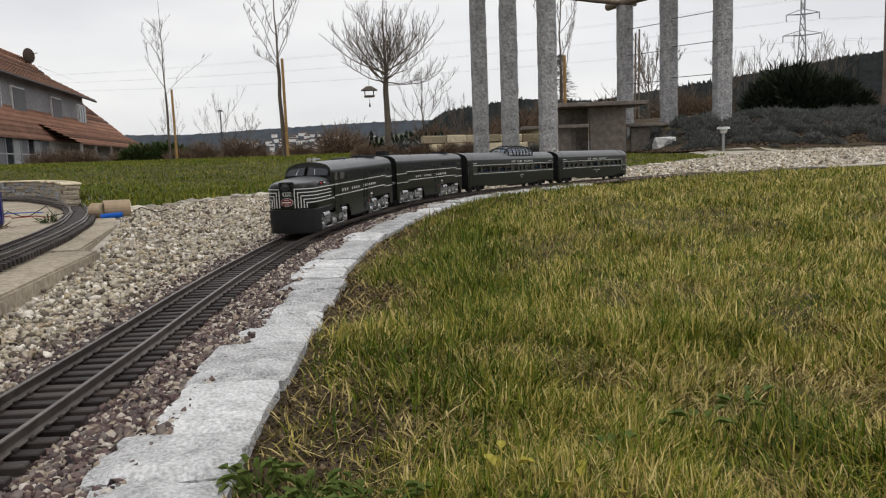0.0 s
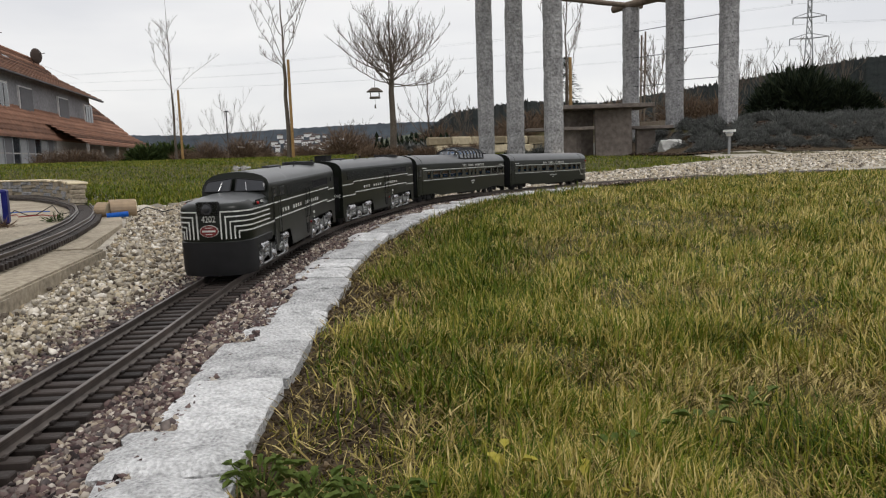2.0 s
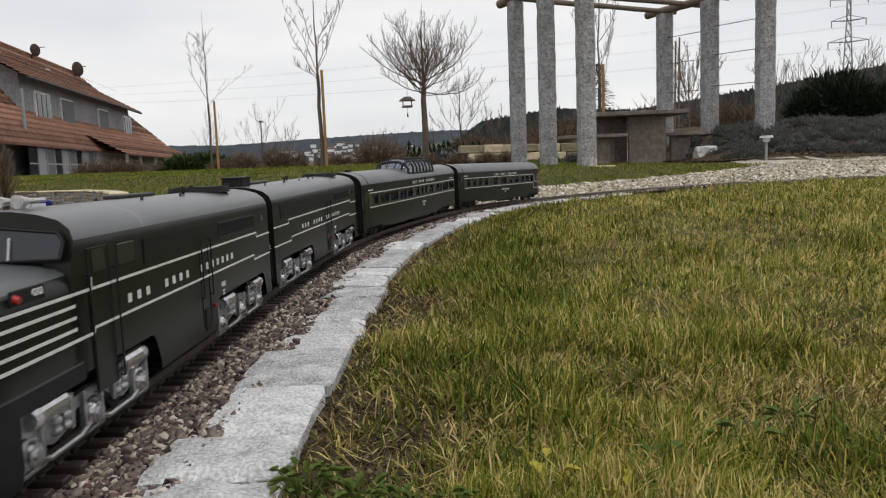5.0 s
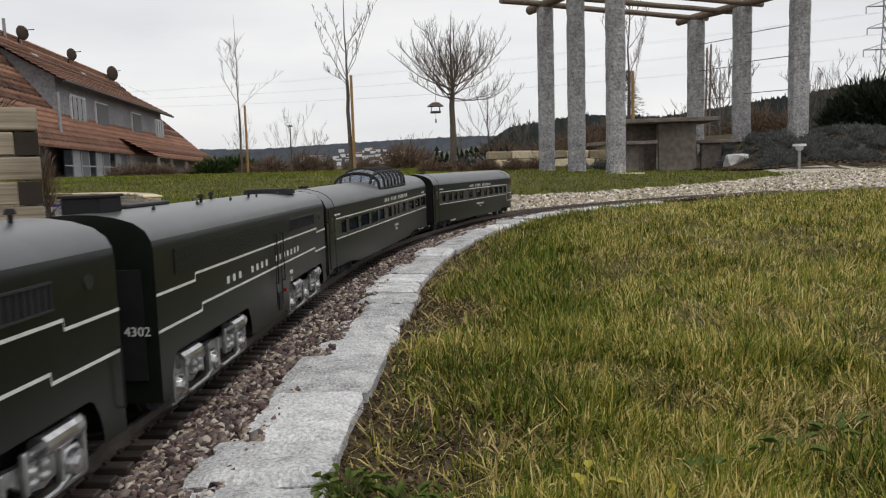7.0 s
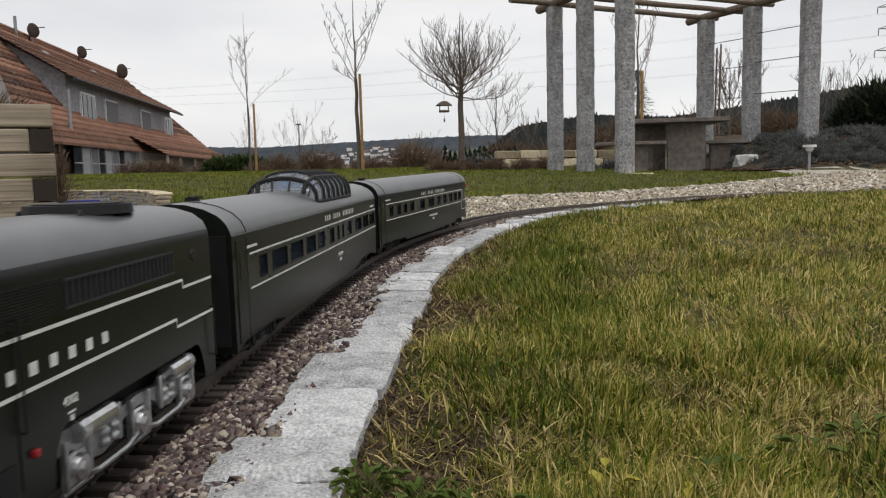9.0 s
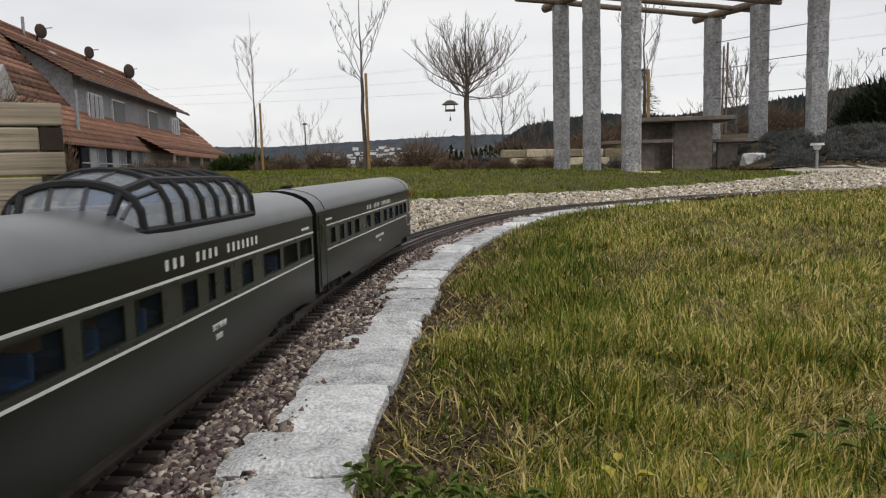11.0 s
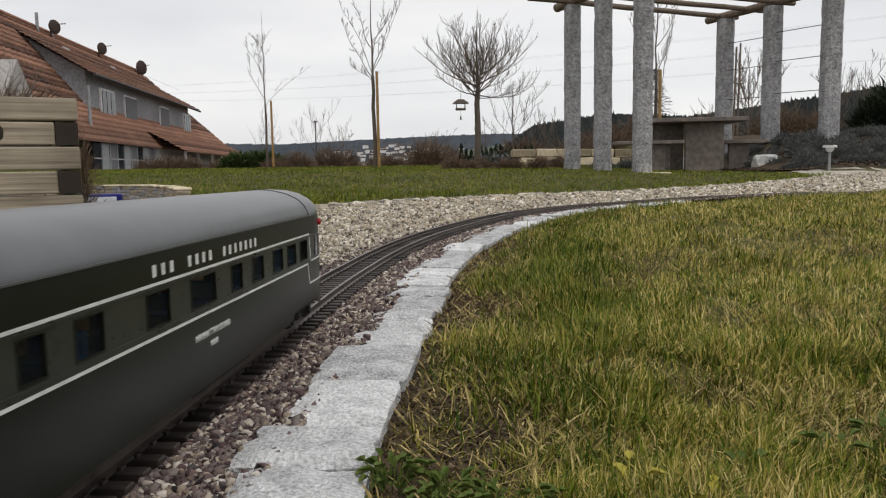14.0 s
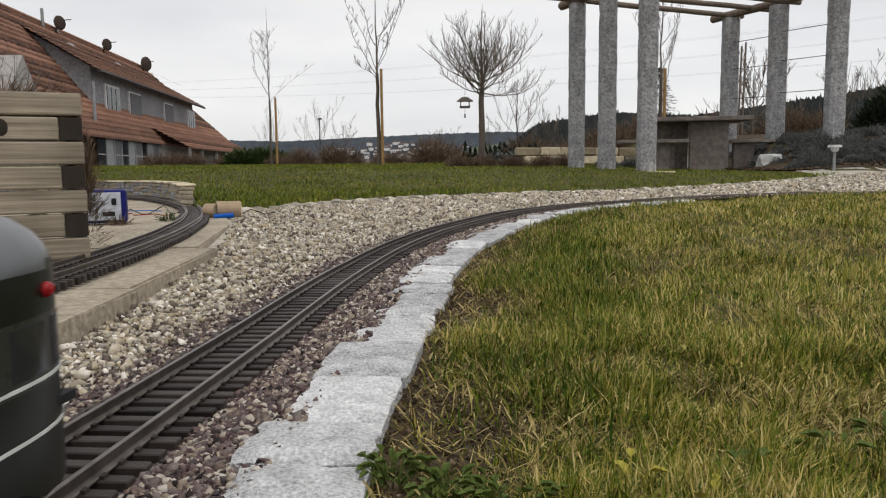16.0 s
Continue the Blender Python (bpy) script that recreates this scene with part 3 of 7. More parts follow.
# ---- loose stones ----
def stones(name, xy, size, z, material, label, category, seed):
    """Many small angular stones lying on the ground, as one mesh."""
    rng = np.random.default_rng(seed)
    n = len(xy)
    t = (1 + 5 ** 0.5) / 2
    base = np.array([(-1, t, 0), (1, t, 0), (-1, -t, 0), (1, -t, 0), (0, -1, t), (0, 1, t), (0, -1, -t), (0, 1, -t), (t, 0, -1), (t, 0, 1), (-t, 0, -1), (-t, 0, 1)]) / 1.902
    tri = np.array([(0, 11, 5), (0, 5, 1), (0, 1, 7), (0, 7, 10), (0, 10, 11), (1, 5, 9), (5, 11, 4), (11, 10, 2), (10, 7, 6), (7, 1, 8), (3, 9, 4), (3, 4, 2), (3, 2, 6), (3, 6, 8), (3, 8, 9), (4, 9, 5), (2, 4, 11), (6, 2, 10), (8, 6, 7), (9, 8, 1)])
    v = base[None] * rng.uniform(0.45, 1.3, (n, 12, 1))
    v = v * rng.uniform(0.55, 1.25, (n, 1, 3)) * np.array([1.15, 0.9, 0.75])
    q = rng.normal(size=(n, 4))
    q[:, 1:3] *= 0.35
    q /= np.linalg.norm(q, axis=1)[:, None]
    w, x, y, zz = q.T
    Rm = np.stack([np.stack([1 - 2 * (y * y + zz * zz), 2 * (x * y - zz * w), 2 * (x * zz + y * w)], -1), np.stack([2 * (x * y + zz * w), 1 - 2 * (x * x + zz * zz), 2 * (y * zz - x * w)], -1), np.stack([2 * (x * zz - y * w), 2 * (y * zz + x * w), 1 - 2 * (x * x + y * y)], -1)], 1)
    v = np.einsum("nij,nkj->nki", Rm, v) * size[:, None, None]
    v += np.concatenate([xy, z[:, None]], 1)[:, None, :]
    f = (tri[None] + (np.arange(n) * 12)[:, None, None]).reshape(-1, 3)
    return tagged(fast_mesh(name, v.reshape(-1, 3), None, f, material), label, category, kind="stuff")


LINE_PTS = np.array([on_line(s, 0)[0][:] for s in np.arange(-1.2, 5.9, 0.02)])
LINE_N = np.array([(math.sin(on_line(s)[1]), -math.cos(on_line(s)[1])) for s in np.arange(-1.2, 5.9, 0.02)])


def line_off(xy):
    """Signed distance from the railway's middle, right of it positive."""
    out = np.empty(len(xy))
    for a in range(0, len(xy), 20000):
        c = xy[a:a + 20000]
        d = (c[:, None, 0] - LINE_PTS[None, :, 0]) ** 2 + (c[:, None, 1] - LINE_PTS[None, :, 1]) ** 2
        k = d.argmin(1)
        out[a:a + 20000] = (c[:, 0] - LINE_PTS[k, 0]) * LINE_N[k, 0] + (c[:, 1] - LINE_PTS[k, 1]) * LINE_N[k, 1]
    return out


def on_slab(xy):
    edge = np.interp(xy[:, 1], [-0.4, 0.35, 0.66, 0.90, 1.38, 1.95, 2.35], [-0.34, -0.346, -0.356, -0.372, -0.43, -0.55, -0.67])
    return (xy[:, 0] < edge) & (xy[:, 1] < 2.36) | (edge_dist(xy[:, 0], xy[:, 1]) > 0.0)


M_CRUMB = ramped("soil_crumbs", [(0.22, (0.022, 0.015, 0.009)), (0.5, (0.060, 0.042, 0.025)), (0.72, (0.13, 0.092, 0.054)), (0.86, (0.34, 0.28, 0.20))], 0.95)


def scatter_gravel():
    rng = np.random.default_rng(5)
    # ground seen from the eye: more stones near, larger and fewer far off
    n = 100000
    r = 0.3 * (5.6 / 0.3) ** rng.random(n)
    a = rng.uniform(-0.72, 0.55, n)
    xy = np.stack([r * np.sin(a), r * np.cos(a)], 1)
    off = line_off(xy)
    keep = (off < -0.052) & ~on_slab(xy)
    xy, r2, o2 = xy[keep], r[keep], off[keep]
    size = 0.0044 * rng.lognormal(0, 0.30, len(xy)) * np.interp(r2, [0.3, 0.7, 1.2, 3, 6], [0.66, 0.74, 0.82, 1.08, 1.8])
    z = gz(xy[:, 0], xy[:, 1]) + 0.004 + size * 0.3 + rng.uniform(-0.001, 0.003, len(xy))
    red = o2 > -0.085 + rng.normal(0, 0.02, len(xy))
    stones("path_gravel", xy[~red], size[~red], z[~red], M_GRAVEL, "loose pale beige and grey path gravel", "gravel", 6)
    n = 62000
    s = -0.1 + 4.4 * rng.random(n) ** 1.9
    o = np.concatenate([rng.uniform(0.040, 0.112, n - 5000), rng.uniform(-0.08, 0.04, 5000)])
    rng.shuffle(o)
    P = np.array([on_line(a, b)[0][:] for a, b in zip(s, o)])
    bxy = np.concatenate([P[:, :2], xy[red]])
    bs = np.concatenate([0.0025 * np.clip(rng.lognormal(0, 0.36, n), 0.4, 1.75) * np.interp(s, [0, 1, 4], [0.95, 1.05, 1.7]), np.minimum(size[red], 0.0034)])
    dz = np.where(np.abs(np.concatenate([o, np.full(red.sum(), 9.0)])) < 0.042, -0.006, 0.0)
    bz = gz(bxy[:, 0], bxy[:, 1]) + 0.006 + bs * 0.3 + dz + np.concatenate([np.interp(o, [0.05, 0.1, 0.112], [0.0, 0.006, 0.010]), np.zeros(red.sum())]) * rng.uniform(0.3, 1, len(bs))
    stones("ballast", bxy, bs, bz, M_BALLAST, "loose reddish and grey crushed ballast stones", "gravel", 7)
    n = 21000
    x, y = rng.uniform(0.2, 8.5, n), rng.uniform(3.9, 10, n)
    xy = np.stack([x, y], 1)
    keep = (edge_dist(x, y) < 0) & (line_off(xy) < -0.06) & (x < y * 0.85) & (y < 9.9 - 0.1 * (x - 5)) & (y > 4.1 + 0.12 * x)
    xy = xy[keep]
    sz = rng.uniform(0.008, 0.017, len(xy))
    stones("far_gravel", xy, sz, gz(xy[:, 0], xy[:, 1]) + 0.006, M_GRAVEL, "loose pale path gravel along the bed", "gravel", 10)
    # crumbs, dead leaves and small stones on the bare soil strip
    n = 14000
    s = -0.1 + 2.6 * rng.random(n) ** 1.4
    P = np.array([on_line(a, b)[0][:2] for a, b in zip(s, rng.uniform(0.164, 0.27, n))])
    sz = 0.0012 * np.clip(rng.lognormal(0, 0.5, n), 0.3, 2.2) * np.interp(s, [0, 2.5], [1, 1.8])
    stones("soil_crumbs", P, sz, gz(P[:, 0], P[:, 1]) + 0.0065, M_CRUMB, "brown crumbs of soil and grit beside the edging", "soil", 8)
    n = 9000
    x = rng.uniform(4.2, 12, n)
    y = rng.uniform(9.2, 11.2, n)
    sz = rng.uniform(0.010, 0.030, n)
    keep = y > 9.90 - 0.12 * (x - 5)
    xy = np.stack([x, y], 1)[keep]
    stones("bark_mulch", xy, sz[keep], gz(xy[:, 0], xy[:, 1]) + 0.022, M_MULCH, "dark brown bark mulch and clods on the bed", "mulch", 9)


scatter_gravel()


# ---- grass ----
def patch_noise(xy, f, seed):
    return np.array([noise.noise((x * f, y * f, seed)) for x, y in xy])


def blades(name, xy, h, w, material, label, seed, lying=0.35, z0=0.0, comb=0.35):
    """Blades of length h, each bent once; lying is the share that is pressed down, comb how far neighbours lean one way."""
    rng = np.random.default_rng(seed)
    n = len(xy)
    z = gz(xy[:, 0], xy[:, 1]) + z0
    b = np.concatenate([xy, z[:, None]], 1)
    way = 7.0 * patch_noise(xy, 4.5, 31.0)
    a2 = np.where(rng.random(n) < comb, way + rng.normal(0, 0.7, n), rng.uniform(0, 2 * math.pi, n))
    flat = rng.random(n) < lying
    p0 = np.where(flat, rng.uniform(0.7, 1.25, n), np.abs(rng.normal(0, 0.52, n)))
    p1 = p0 + np.where(flat, rng.uniform(0.0, 0.55, n), np.abs(rng.normal(0.25, 0.55, n)))
    p1 = np.minimum(p1, 1.75)
    o = np.stack([np.cos(a2), np.sin(a2)], 1)
    a = a2 + math.pi / 2 + rng.normal(0, 0.7, n)
    side = np.stack([np.cos(a), np.sin(a), np.zeros(n)], 1) * (w / 2)[:, None]

    def go(p, phi, length):
        return p + np.concatenate([o * (np.sin(phi) * length)[:, None], (np.cos(phi) * length)[:, None]], 1)

    m = go(b, p0, h * 0.55)
    t = go(m, p1, h * 0.45)
    v = np.stack([b - side * 0.8, b + side * 0.8, m + side, m - side, t], 1).reshape(-1, 3)
    i = (np.arange(n) * 5)[:, None]
    return tagged(fast_mesh(name, v, i + np.array([[0, 1, 2, 3]]), i + np.array([[3, 2, 4]]), material), label, "grass", kind="stuff")


def sow(n, r0, r1, a0, a1, seed, power=1.0):
    rng = np.random.default_rng(seed)
    r = r0 * (r1 / r0) ** (rng.random(n) ** power)
    a = rng.uniform(a0, a1, n)
    return np.stack([r * np.sin(a), r * np.cos(a)], 1), r


M_TUFT = ramped("green_tuft_blades", [(0.26, (0.020, 0.046, 0.004)), (0.42, (0.058, 0.096, 0.008)), (0.58, (0.120, 0.155, 0.014)), (0.70, (0.25, 0.23, 0.045)), (0.84, (0.48, 0.40, 0.15))], 0.5, patch=7.0, iw=0.46, nw=0.60, bigw=0.6)
M_STRAW = ramped("straw", [(0.22, (0.055, 0.040, 0.014)), (0.45, (0.15, 0.115, 0.040)), (0.65, (0.30, 0.23, 0.085)), (0.85, (0.52, 0.42, 0.19))], 0.7)


def build_lawns():
    rng = np.random.default_rng(21)
    xy, r = sow(680000, 0.2, 5.2, -0.5, 0.85, 22)
    off = line_off(xy)
    pn = patch_noise(xy, 6.0, 1.5)
    fine = patch_noise(xy, 21.0, 5.5)
    edge = 0.172 + 0.075 * patch_noise(xy, 11.0, 4.0)
    far = np.interp(r, [0.3, 1.6, 2.4, 3.0, 6], [0, -0.01, -0.03, -0.08, -0.11])
    clump = smooth01(0.5 + 0.9 * pn + 0.8 * fine)
    prob = smooth01((off - edge - far) / 0.06) * (0.26 + 0.74 * clump) * 0.95
    keep = (rng.random(len(xy)) < prob) & (xy[:, 1] > 0.12)
    xy, r, pn, fine, clump = xy[keep], r[keep], pn[keep], fine[keep], clump[keep]
    tuft = np.clip(patch_noise(xy, 12.0, 7.0) * 1.6, 0, 1)
    h = (0.009 + 0.017 * rng.random(len(xy)) ** 1.3) * np.interp(r, [0.3, 1, 5], [0.95, 1.05, 1.35]) * (0.55 + 0.55 * clump + 0.75 * tuft)
    w = rng.uniform(0.0004, 0.0012, len(xy)) * np.interp(r, [0.3, 1, 2.5, 5.2], [1.0, 1.3, 2.3, 4.0])
    blades("lawn_grass", xy, h, w, M_GRASS, "short winter lawn, green blades mixed with straw", 23, 0.50)
    # dead thatch pressed down between the green
    xy, r = sow(130000, 0.22, 4.0, -0.5, 0.85, 28)
    thin = patch_noise(xy, 6.0, 1.5) * 0.9 + patch_noise(xy, 16.0, 15.5) * 0.8
    keep = (rng.random(len(xy)) < smooth01(0.36 - 0.9 * thin)) & (line_off(xy) > 0.24) & (xy[:, 1] > 0.12)
    xy, r = xy[keep], r[keep]
    blades("lawn_thatch", xy, rng.uniform(0.008, 0.022, len(xy)), rng.uniform(0.0004, 0.0010, len(xy)) * np.interp(r, [0.3, 1, 4], [1.0, 1.4, 3.4]), M_STRAW, "dead straw-coloured thatch between the lawn's blades", 29, 0.93, 0.004, 0.2)
    # straw lying on the soil strip
    s = -0.1 + 2.6 * rng.random(7000) ** 1.4
    c = np.array([on_line(a, b)[0][:2] for a, b in zip(s, rng.uniform(0.168, 0.28, 7000))])
    blades("straw_litter", c, rng.uniform(0.006, 0.022, len(c)), rng.uniform(0.0006, 0.0014, len(c)) * (1 + 0.3 * s), M_STRAW, "dry straw and dead grass lying on soil", 27, 1.0, 0.008, 0.0)
    # taller tufts along the edging
    cs = []
    for s, o in ((0.33, 0.28), (0.62, 0.31), (0.80, 0.30), (0.98, 0.29), (1.2, 0.28), (1.5, 0.27), (1.75, 0.24), (1.95, 0.22), (2.15, 0.20), (2.4, 0.17), (0.1, 0.28), (0.44, 0.25), (0.86, 0.25), (0.70, 0.37), (1.05, 0.36), (1.35, 0.32), (2.7, 0.13), (3.0, 0.12)):
        p, _ = on_line(s, o)
        cs.append(rng.normal(0, 0.030 + 0.012 * s, (1000, 2)) + np.array(p[:2]))
    c = np.concatenate(cs)
    c = c[line_off(c) > 0.186 + 0.05 * patch_noise(c, 13.0, 4.0) - 0.045 * np.clip(np.hypot(c[:, 0], c[:, 1]) - 1.7, 0, 2)]
    blades("grass_tufts", c, rng.uniform(0.013, 0.034, len(c)), rng.uniform(0.0006, 0.0013, len(c)) * (1 + 0.5 * np.hypot(c[:, 0], c[:, 1])), M_TUFT, "tall tufts of coarse grass beside the stone edging", 24, 0.15)
    # the lawn beyond the path
    xy, r = sow(190000, 2.5, 30, -0.75, 0.5, 25, 0.9)
    d = edge_dist(xy[:, 0], xy[:, 1])
    yard = (xy[:, 0] < -0.7) & (xy[:, 1] < yard_wall(xy[:, 0]) + 0.04)
    keep = (d > 0.02 + 0.03 * patch_noise(xy, 3, 2)) & ~yard & ~((xy[:, 0] > 4.3) & (xy[:, 1] > 7.5))
    xy, r = xy[keep], r[keep]
    rough = np.clip(1.6 - 2.2 * edge_dist(xy[:, 0], xy[:, 1]), 0.75, 1.6) * (1 + 0.5 * patch_noise(xy, 3.0, 12.0))
    h = rng.uniform(0.014, 0.038, len(xy)) * np.interp(r, [2.5, 5, 12, 30], [1.2, 1.0, 1.1, 1.6]) * rough
    w = rng.uniform(0.0015, 0.003, len(xy)) * np.interp(r, [2.5, 5, 12, 30], [1.2, 1.8, 3.6, 9])
    blades("back_lawn_grass", xy, h, w, M_GRASS2, "short green lawn beyond the gravel path", 26, 0.3)


build_lawns()


# broad leaves among the grass
def build_weeds():
    rnd = random.Random(31)
    M_WEED = ramped("weed_leaves", [(0.2, (0.022, 0.045, 0.010)), (0.6, (0.045, 0.085, 0.016)), (0.85, (0.12, 0.15, 0.035))], 0.5)
    M_YEL = ramped("yellowed_leaves", [(0.2, (0.14, 0.17, 0.03)), (0.8, (0.38, 0.33, 0.06))], 0.5)
    for i, (x, y, nl, sz, mt, label) in enumerate(((0.093, 0.36, 6, 0.008, M_YEL, "yellow-green leaves of a low weed in the grass"), (0.13, 0.345, 5, 0.008, M_YEL, "yellow-green leaves of a low weed in the grass"), (0.215, 0.40, 9, 0.008, M_WEED, "green rosette of a low weed in the grass"), (0.155, 0.37, 9, 0.007, M_WEED, "green rosette of a low weed in the grass"), (-0.028, 0.375, 46, 0.0062, M_WEED, "dark green leafy weed against the stone edging"), (0.0, 0.35, 44, 0.0062, M_WEED, "dark green leafy weed against the stone edging"), (0.03, 0.34, 36, 0.006, M_WEED, "dark green leafy weed against the stone edging"), (0.26, 0.43, 8, 0.008, M_WEED, "green rosette of a low weed in the grass"))):
        weed = empty("weed", Matrix.Translation(place(x, y)), label, "weed", "weeds in the lawn")
        for k in range(nl):
            bm = bmesh.new()
            a = rnd.uniform(0, 6.28)
            L, W = sz * rnd.uniform(0.8, 1.6), sz * rnd.uniform(0.5, 0.8)
            el = rnd.uniform(0.1, 0.8)
            m = Matrix.Rotation(a, 4, "Z") @ Matrix.Translation((rnd.uniform(0.003, 0.020), 0, rnd.uniform(0.006, 0.020))) @ Matrix.Rotation(-el, 4, "Y")
            pts = [(0, 0, 0), (L * 0.3, -W * 0.5, 0.002), (L * 0.55, -W * 0.35, 0.001), (L * 0.75, -W * 0.5, 0.0), (L, 0, -0.002), (L * 0.75, W * 0.5, 0.0), (L * 0.55, W * 0.35, 0.001), (L * 0.3, W * 0.5, 0.002)]
            mid = bm.verts.new(m @ Vector((L * 0.5, 0, -0.0015)))
            vs = [bm.verts.new(m @ Vector(p)) for p in pts]
            for u, v in zip(vs, vs[1:] + vs[:1]):
                bm.faces.new((mid, u, v))
            stem = m @ Vector((0, 0, 0))
            add_cyl(bm, (0, 0, 0), stem, 0.0004, n=3, caps=False)
            part("leaf", bm, mt, weed)


build_weeds()


# ---- the train: x runs from a vehicle's front to its rear, z = 0 on the rail ----
HW = 0.0485
ROOF_LOCO = [(HW, 0.1125), (0.0476, 0.1185), (0.0445, 0.1245), (0.0375, 0.1298), (0.026, 0.1334), (0.013, 0.1354), (0, 0.136)]
ROOF_CAR = [(HW, 0.109), (0.0475, 0.1135), (0.0445, 0.1195), (0.038, 0.1258), (0.027, 0.1312), (0.013, 0.1347), (0, 0.1357)]


def section(x, low, roof, sy=1.0, top=1.0):
    """One cross-section from the near bottom edge over the roof to the far one."""
    half = [(HW, z) for z in low] + roof
    pts = [(x, -a * sy, b if b < 0.1 else 0.1 + (b - 0.1) * top) for a, b in half]
    return pts + [(x, a * sy, b if b < 0.1 else 0.1 + (b - 0.1) * top) for a, b in half[-2::-1]]


def smooth_by_angle(ob, deg=35):
    me = ob.data
    me.polygons.foreach_set("use_smooth", [True] * len(me.polygons))
    me.set_sharp_from_angle(angle=radians(deg))
    return ob


def side_strip(parent, pts, w, y=HW, name="stripe"):
    """White stripes on both sides through (x, z) points."""
    for s in (-1, 1):
        part(name, ribbon([(x, s * (y + 0.0001), z) for x, z in pts], [(0, s, 0)] * len(pts), w, th=0.0004), M_STRIPE, parent, "thin white stripe")


def letter_bars(parent, x0, x1, z0, z1, groups, y=HW):
    """Maker-style lettering as plain letter-sized bars on both sides."""
    total = sum(groups) + 1.3 * (len(groups) - 1)
    for s in (-1, 1):
        k = 0.0
        for gi, g in enumerate(groups):
            for i in range(g):
                a = x0 + (x1 - x0) * (k + i + 0.12) / total
                b = x0 + (x1 - x0) * (k + i + 0.78) / total
                u, v = (a, b) if s < 0 else (x0 + x1 - b, x0 + x1 - a)
                part("letter_bar", bbox((u + v) / 2, s * y, (z0 + z1) / 2, (v - u) * 0.56, 0.0007, z1 - z0), M_STRIPE, parent)
            k += g + 1.3


def side_words(parent, text, x, z, size, y=HW, material=None):
    for s in (-1, 1):
        m = Matrix.Translation((x, s * (y + 0.0003), z)) @ (Matrix.Rotation(math.pi / 2, 4, "X") if s < 0 else Matrix.Rotation(math.pi, 4, "Z") @ Matrix.Rotation(math.pi / 2, 4, "X"))
        words(text, size, m, material or M_STRIPE, parent)


WHEELS = []


def wheel_bm(r, n=18):
    bm = bmesh.new()
    add_cyl(bm, (0, -0.0035, 0), (0, 0.0015, 0), r, n=n)
    add_cyl(bm, (0, 0.0015, 0), (0, 0.003, 0), r + 0.0016, n=n)
    add_cyl(bm, (0, -0.0045, 0), (0, -0.0035, 0), r * 0.75, r * 0.8, n=n)
    add_cyl(bm, (0, -0.0062, 0), (0, -0.0045, 0), r * 0.28, n=8)
    for k in range(4):
        a = k * math.pi / 2
        add_cyl(bm, (math.cos(a) * r * 0.5, -0.0051, math.sin(a) * r * 0.5), (math.cos(a) * r * 0.5, -0.0044, math.sin(a) * r * 0.5), r * 0.09, n=6)
    return bm


WHEEL_ME = {}


def add_wheels(bogie, xs, r, material):
    if r not in WHEEL_ME:
        bm = wheel_bm(r)
        me = bpy.data.meshes.new("wheel")
        bm.to_mesh(me)
        bm.free()
        me.materials.append(material)
        WHEEL_ME[r] = me
    for x in xs:
        for s in (-1, 1):
            w = new("wheel", WHEEL_ME[r])
            w.parent = bogie
            w["label"] = "flanged metal wheel"
            WHEELS.append((w, x, s, r))
            w.matrix_local = Matrix.Translation((x, s * 0.0232, r)) @ Matrix.Rotation(0 if s < 0 else math.pi, 4, "Z")
        ax = part("axle", cyl((x, -0.022, r), (x, 0.022, r), 0.0016, n=6), M_BLACK, bogie)


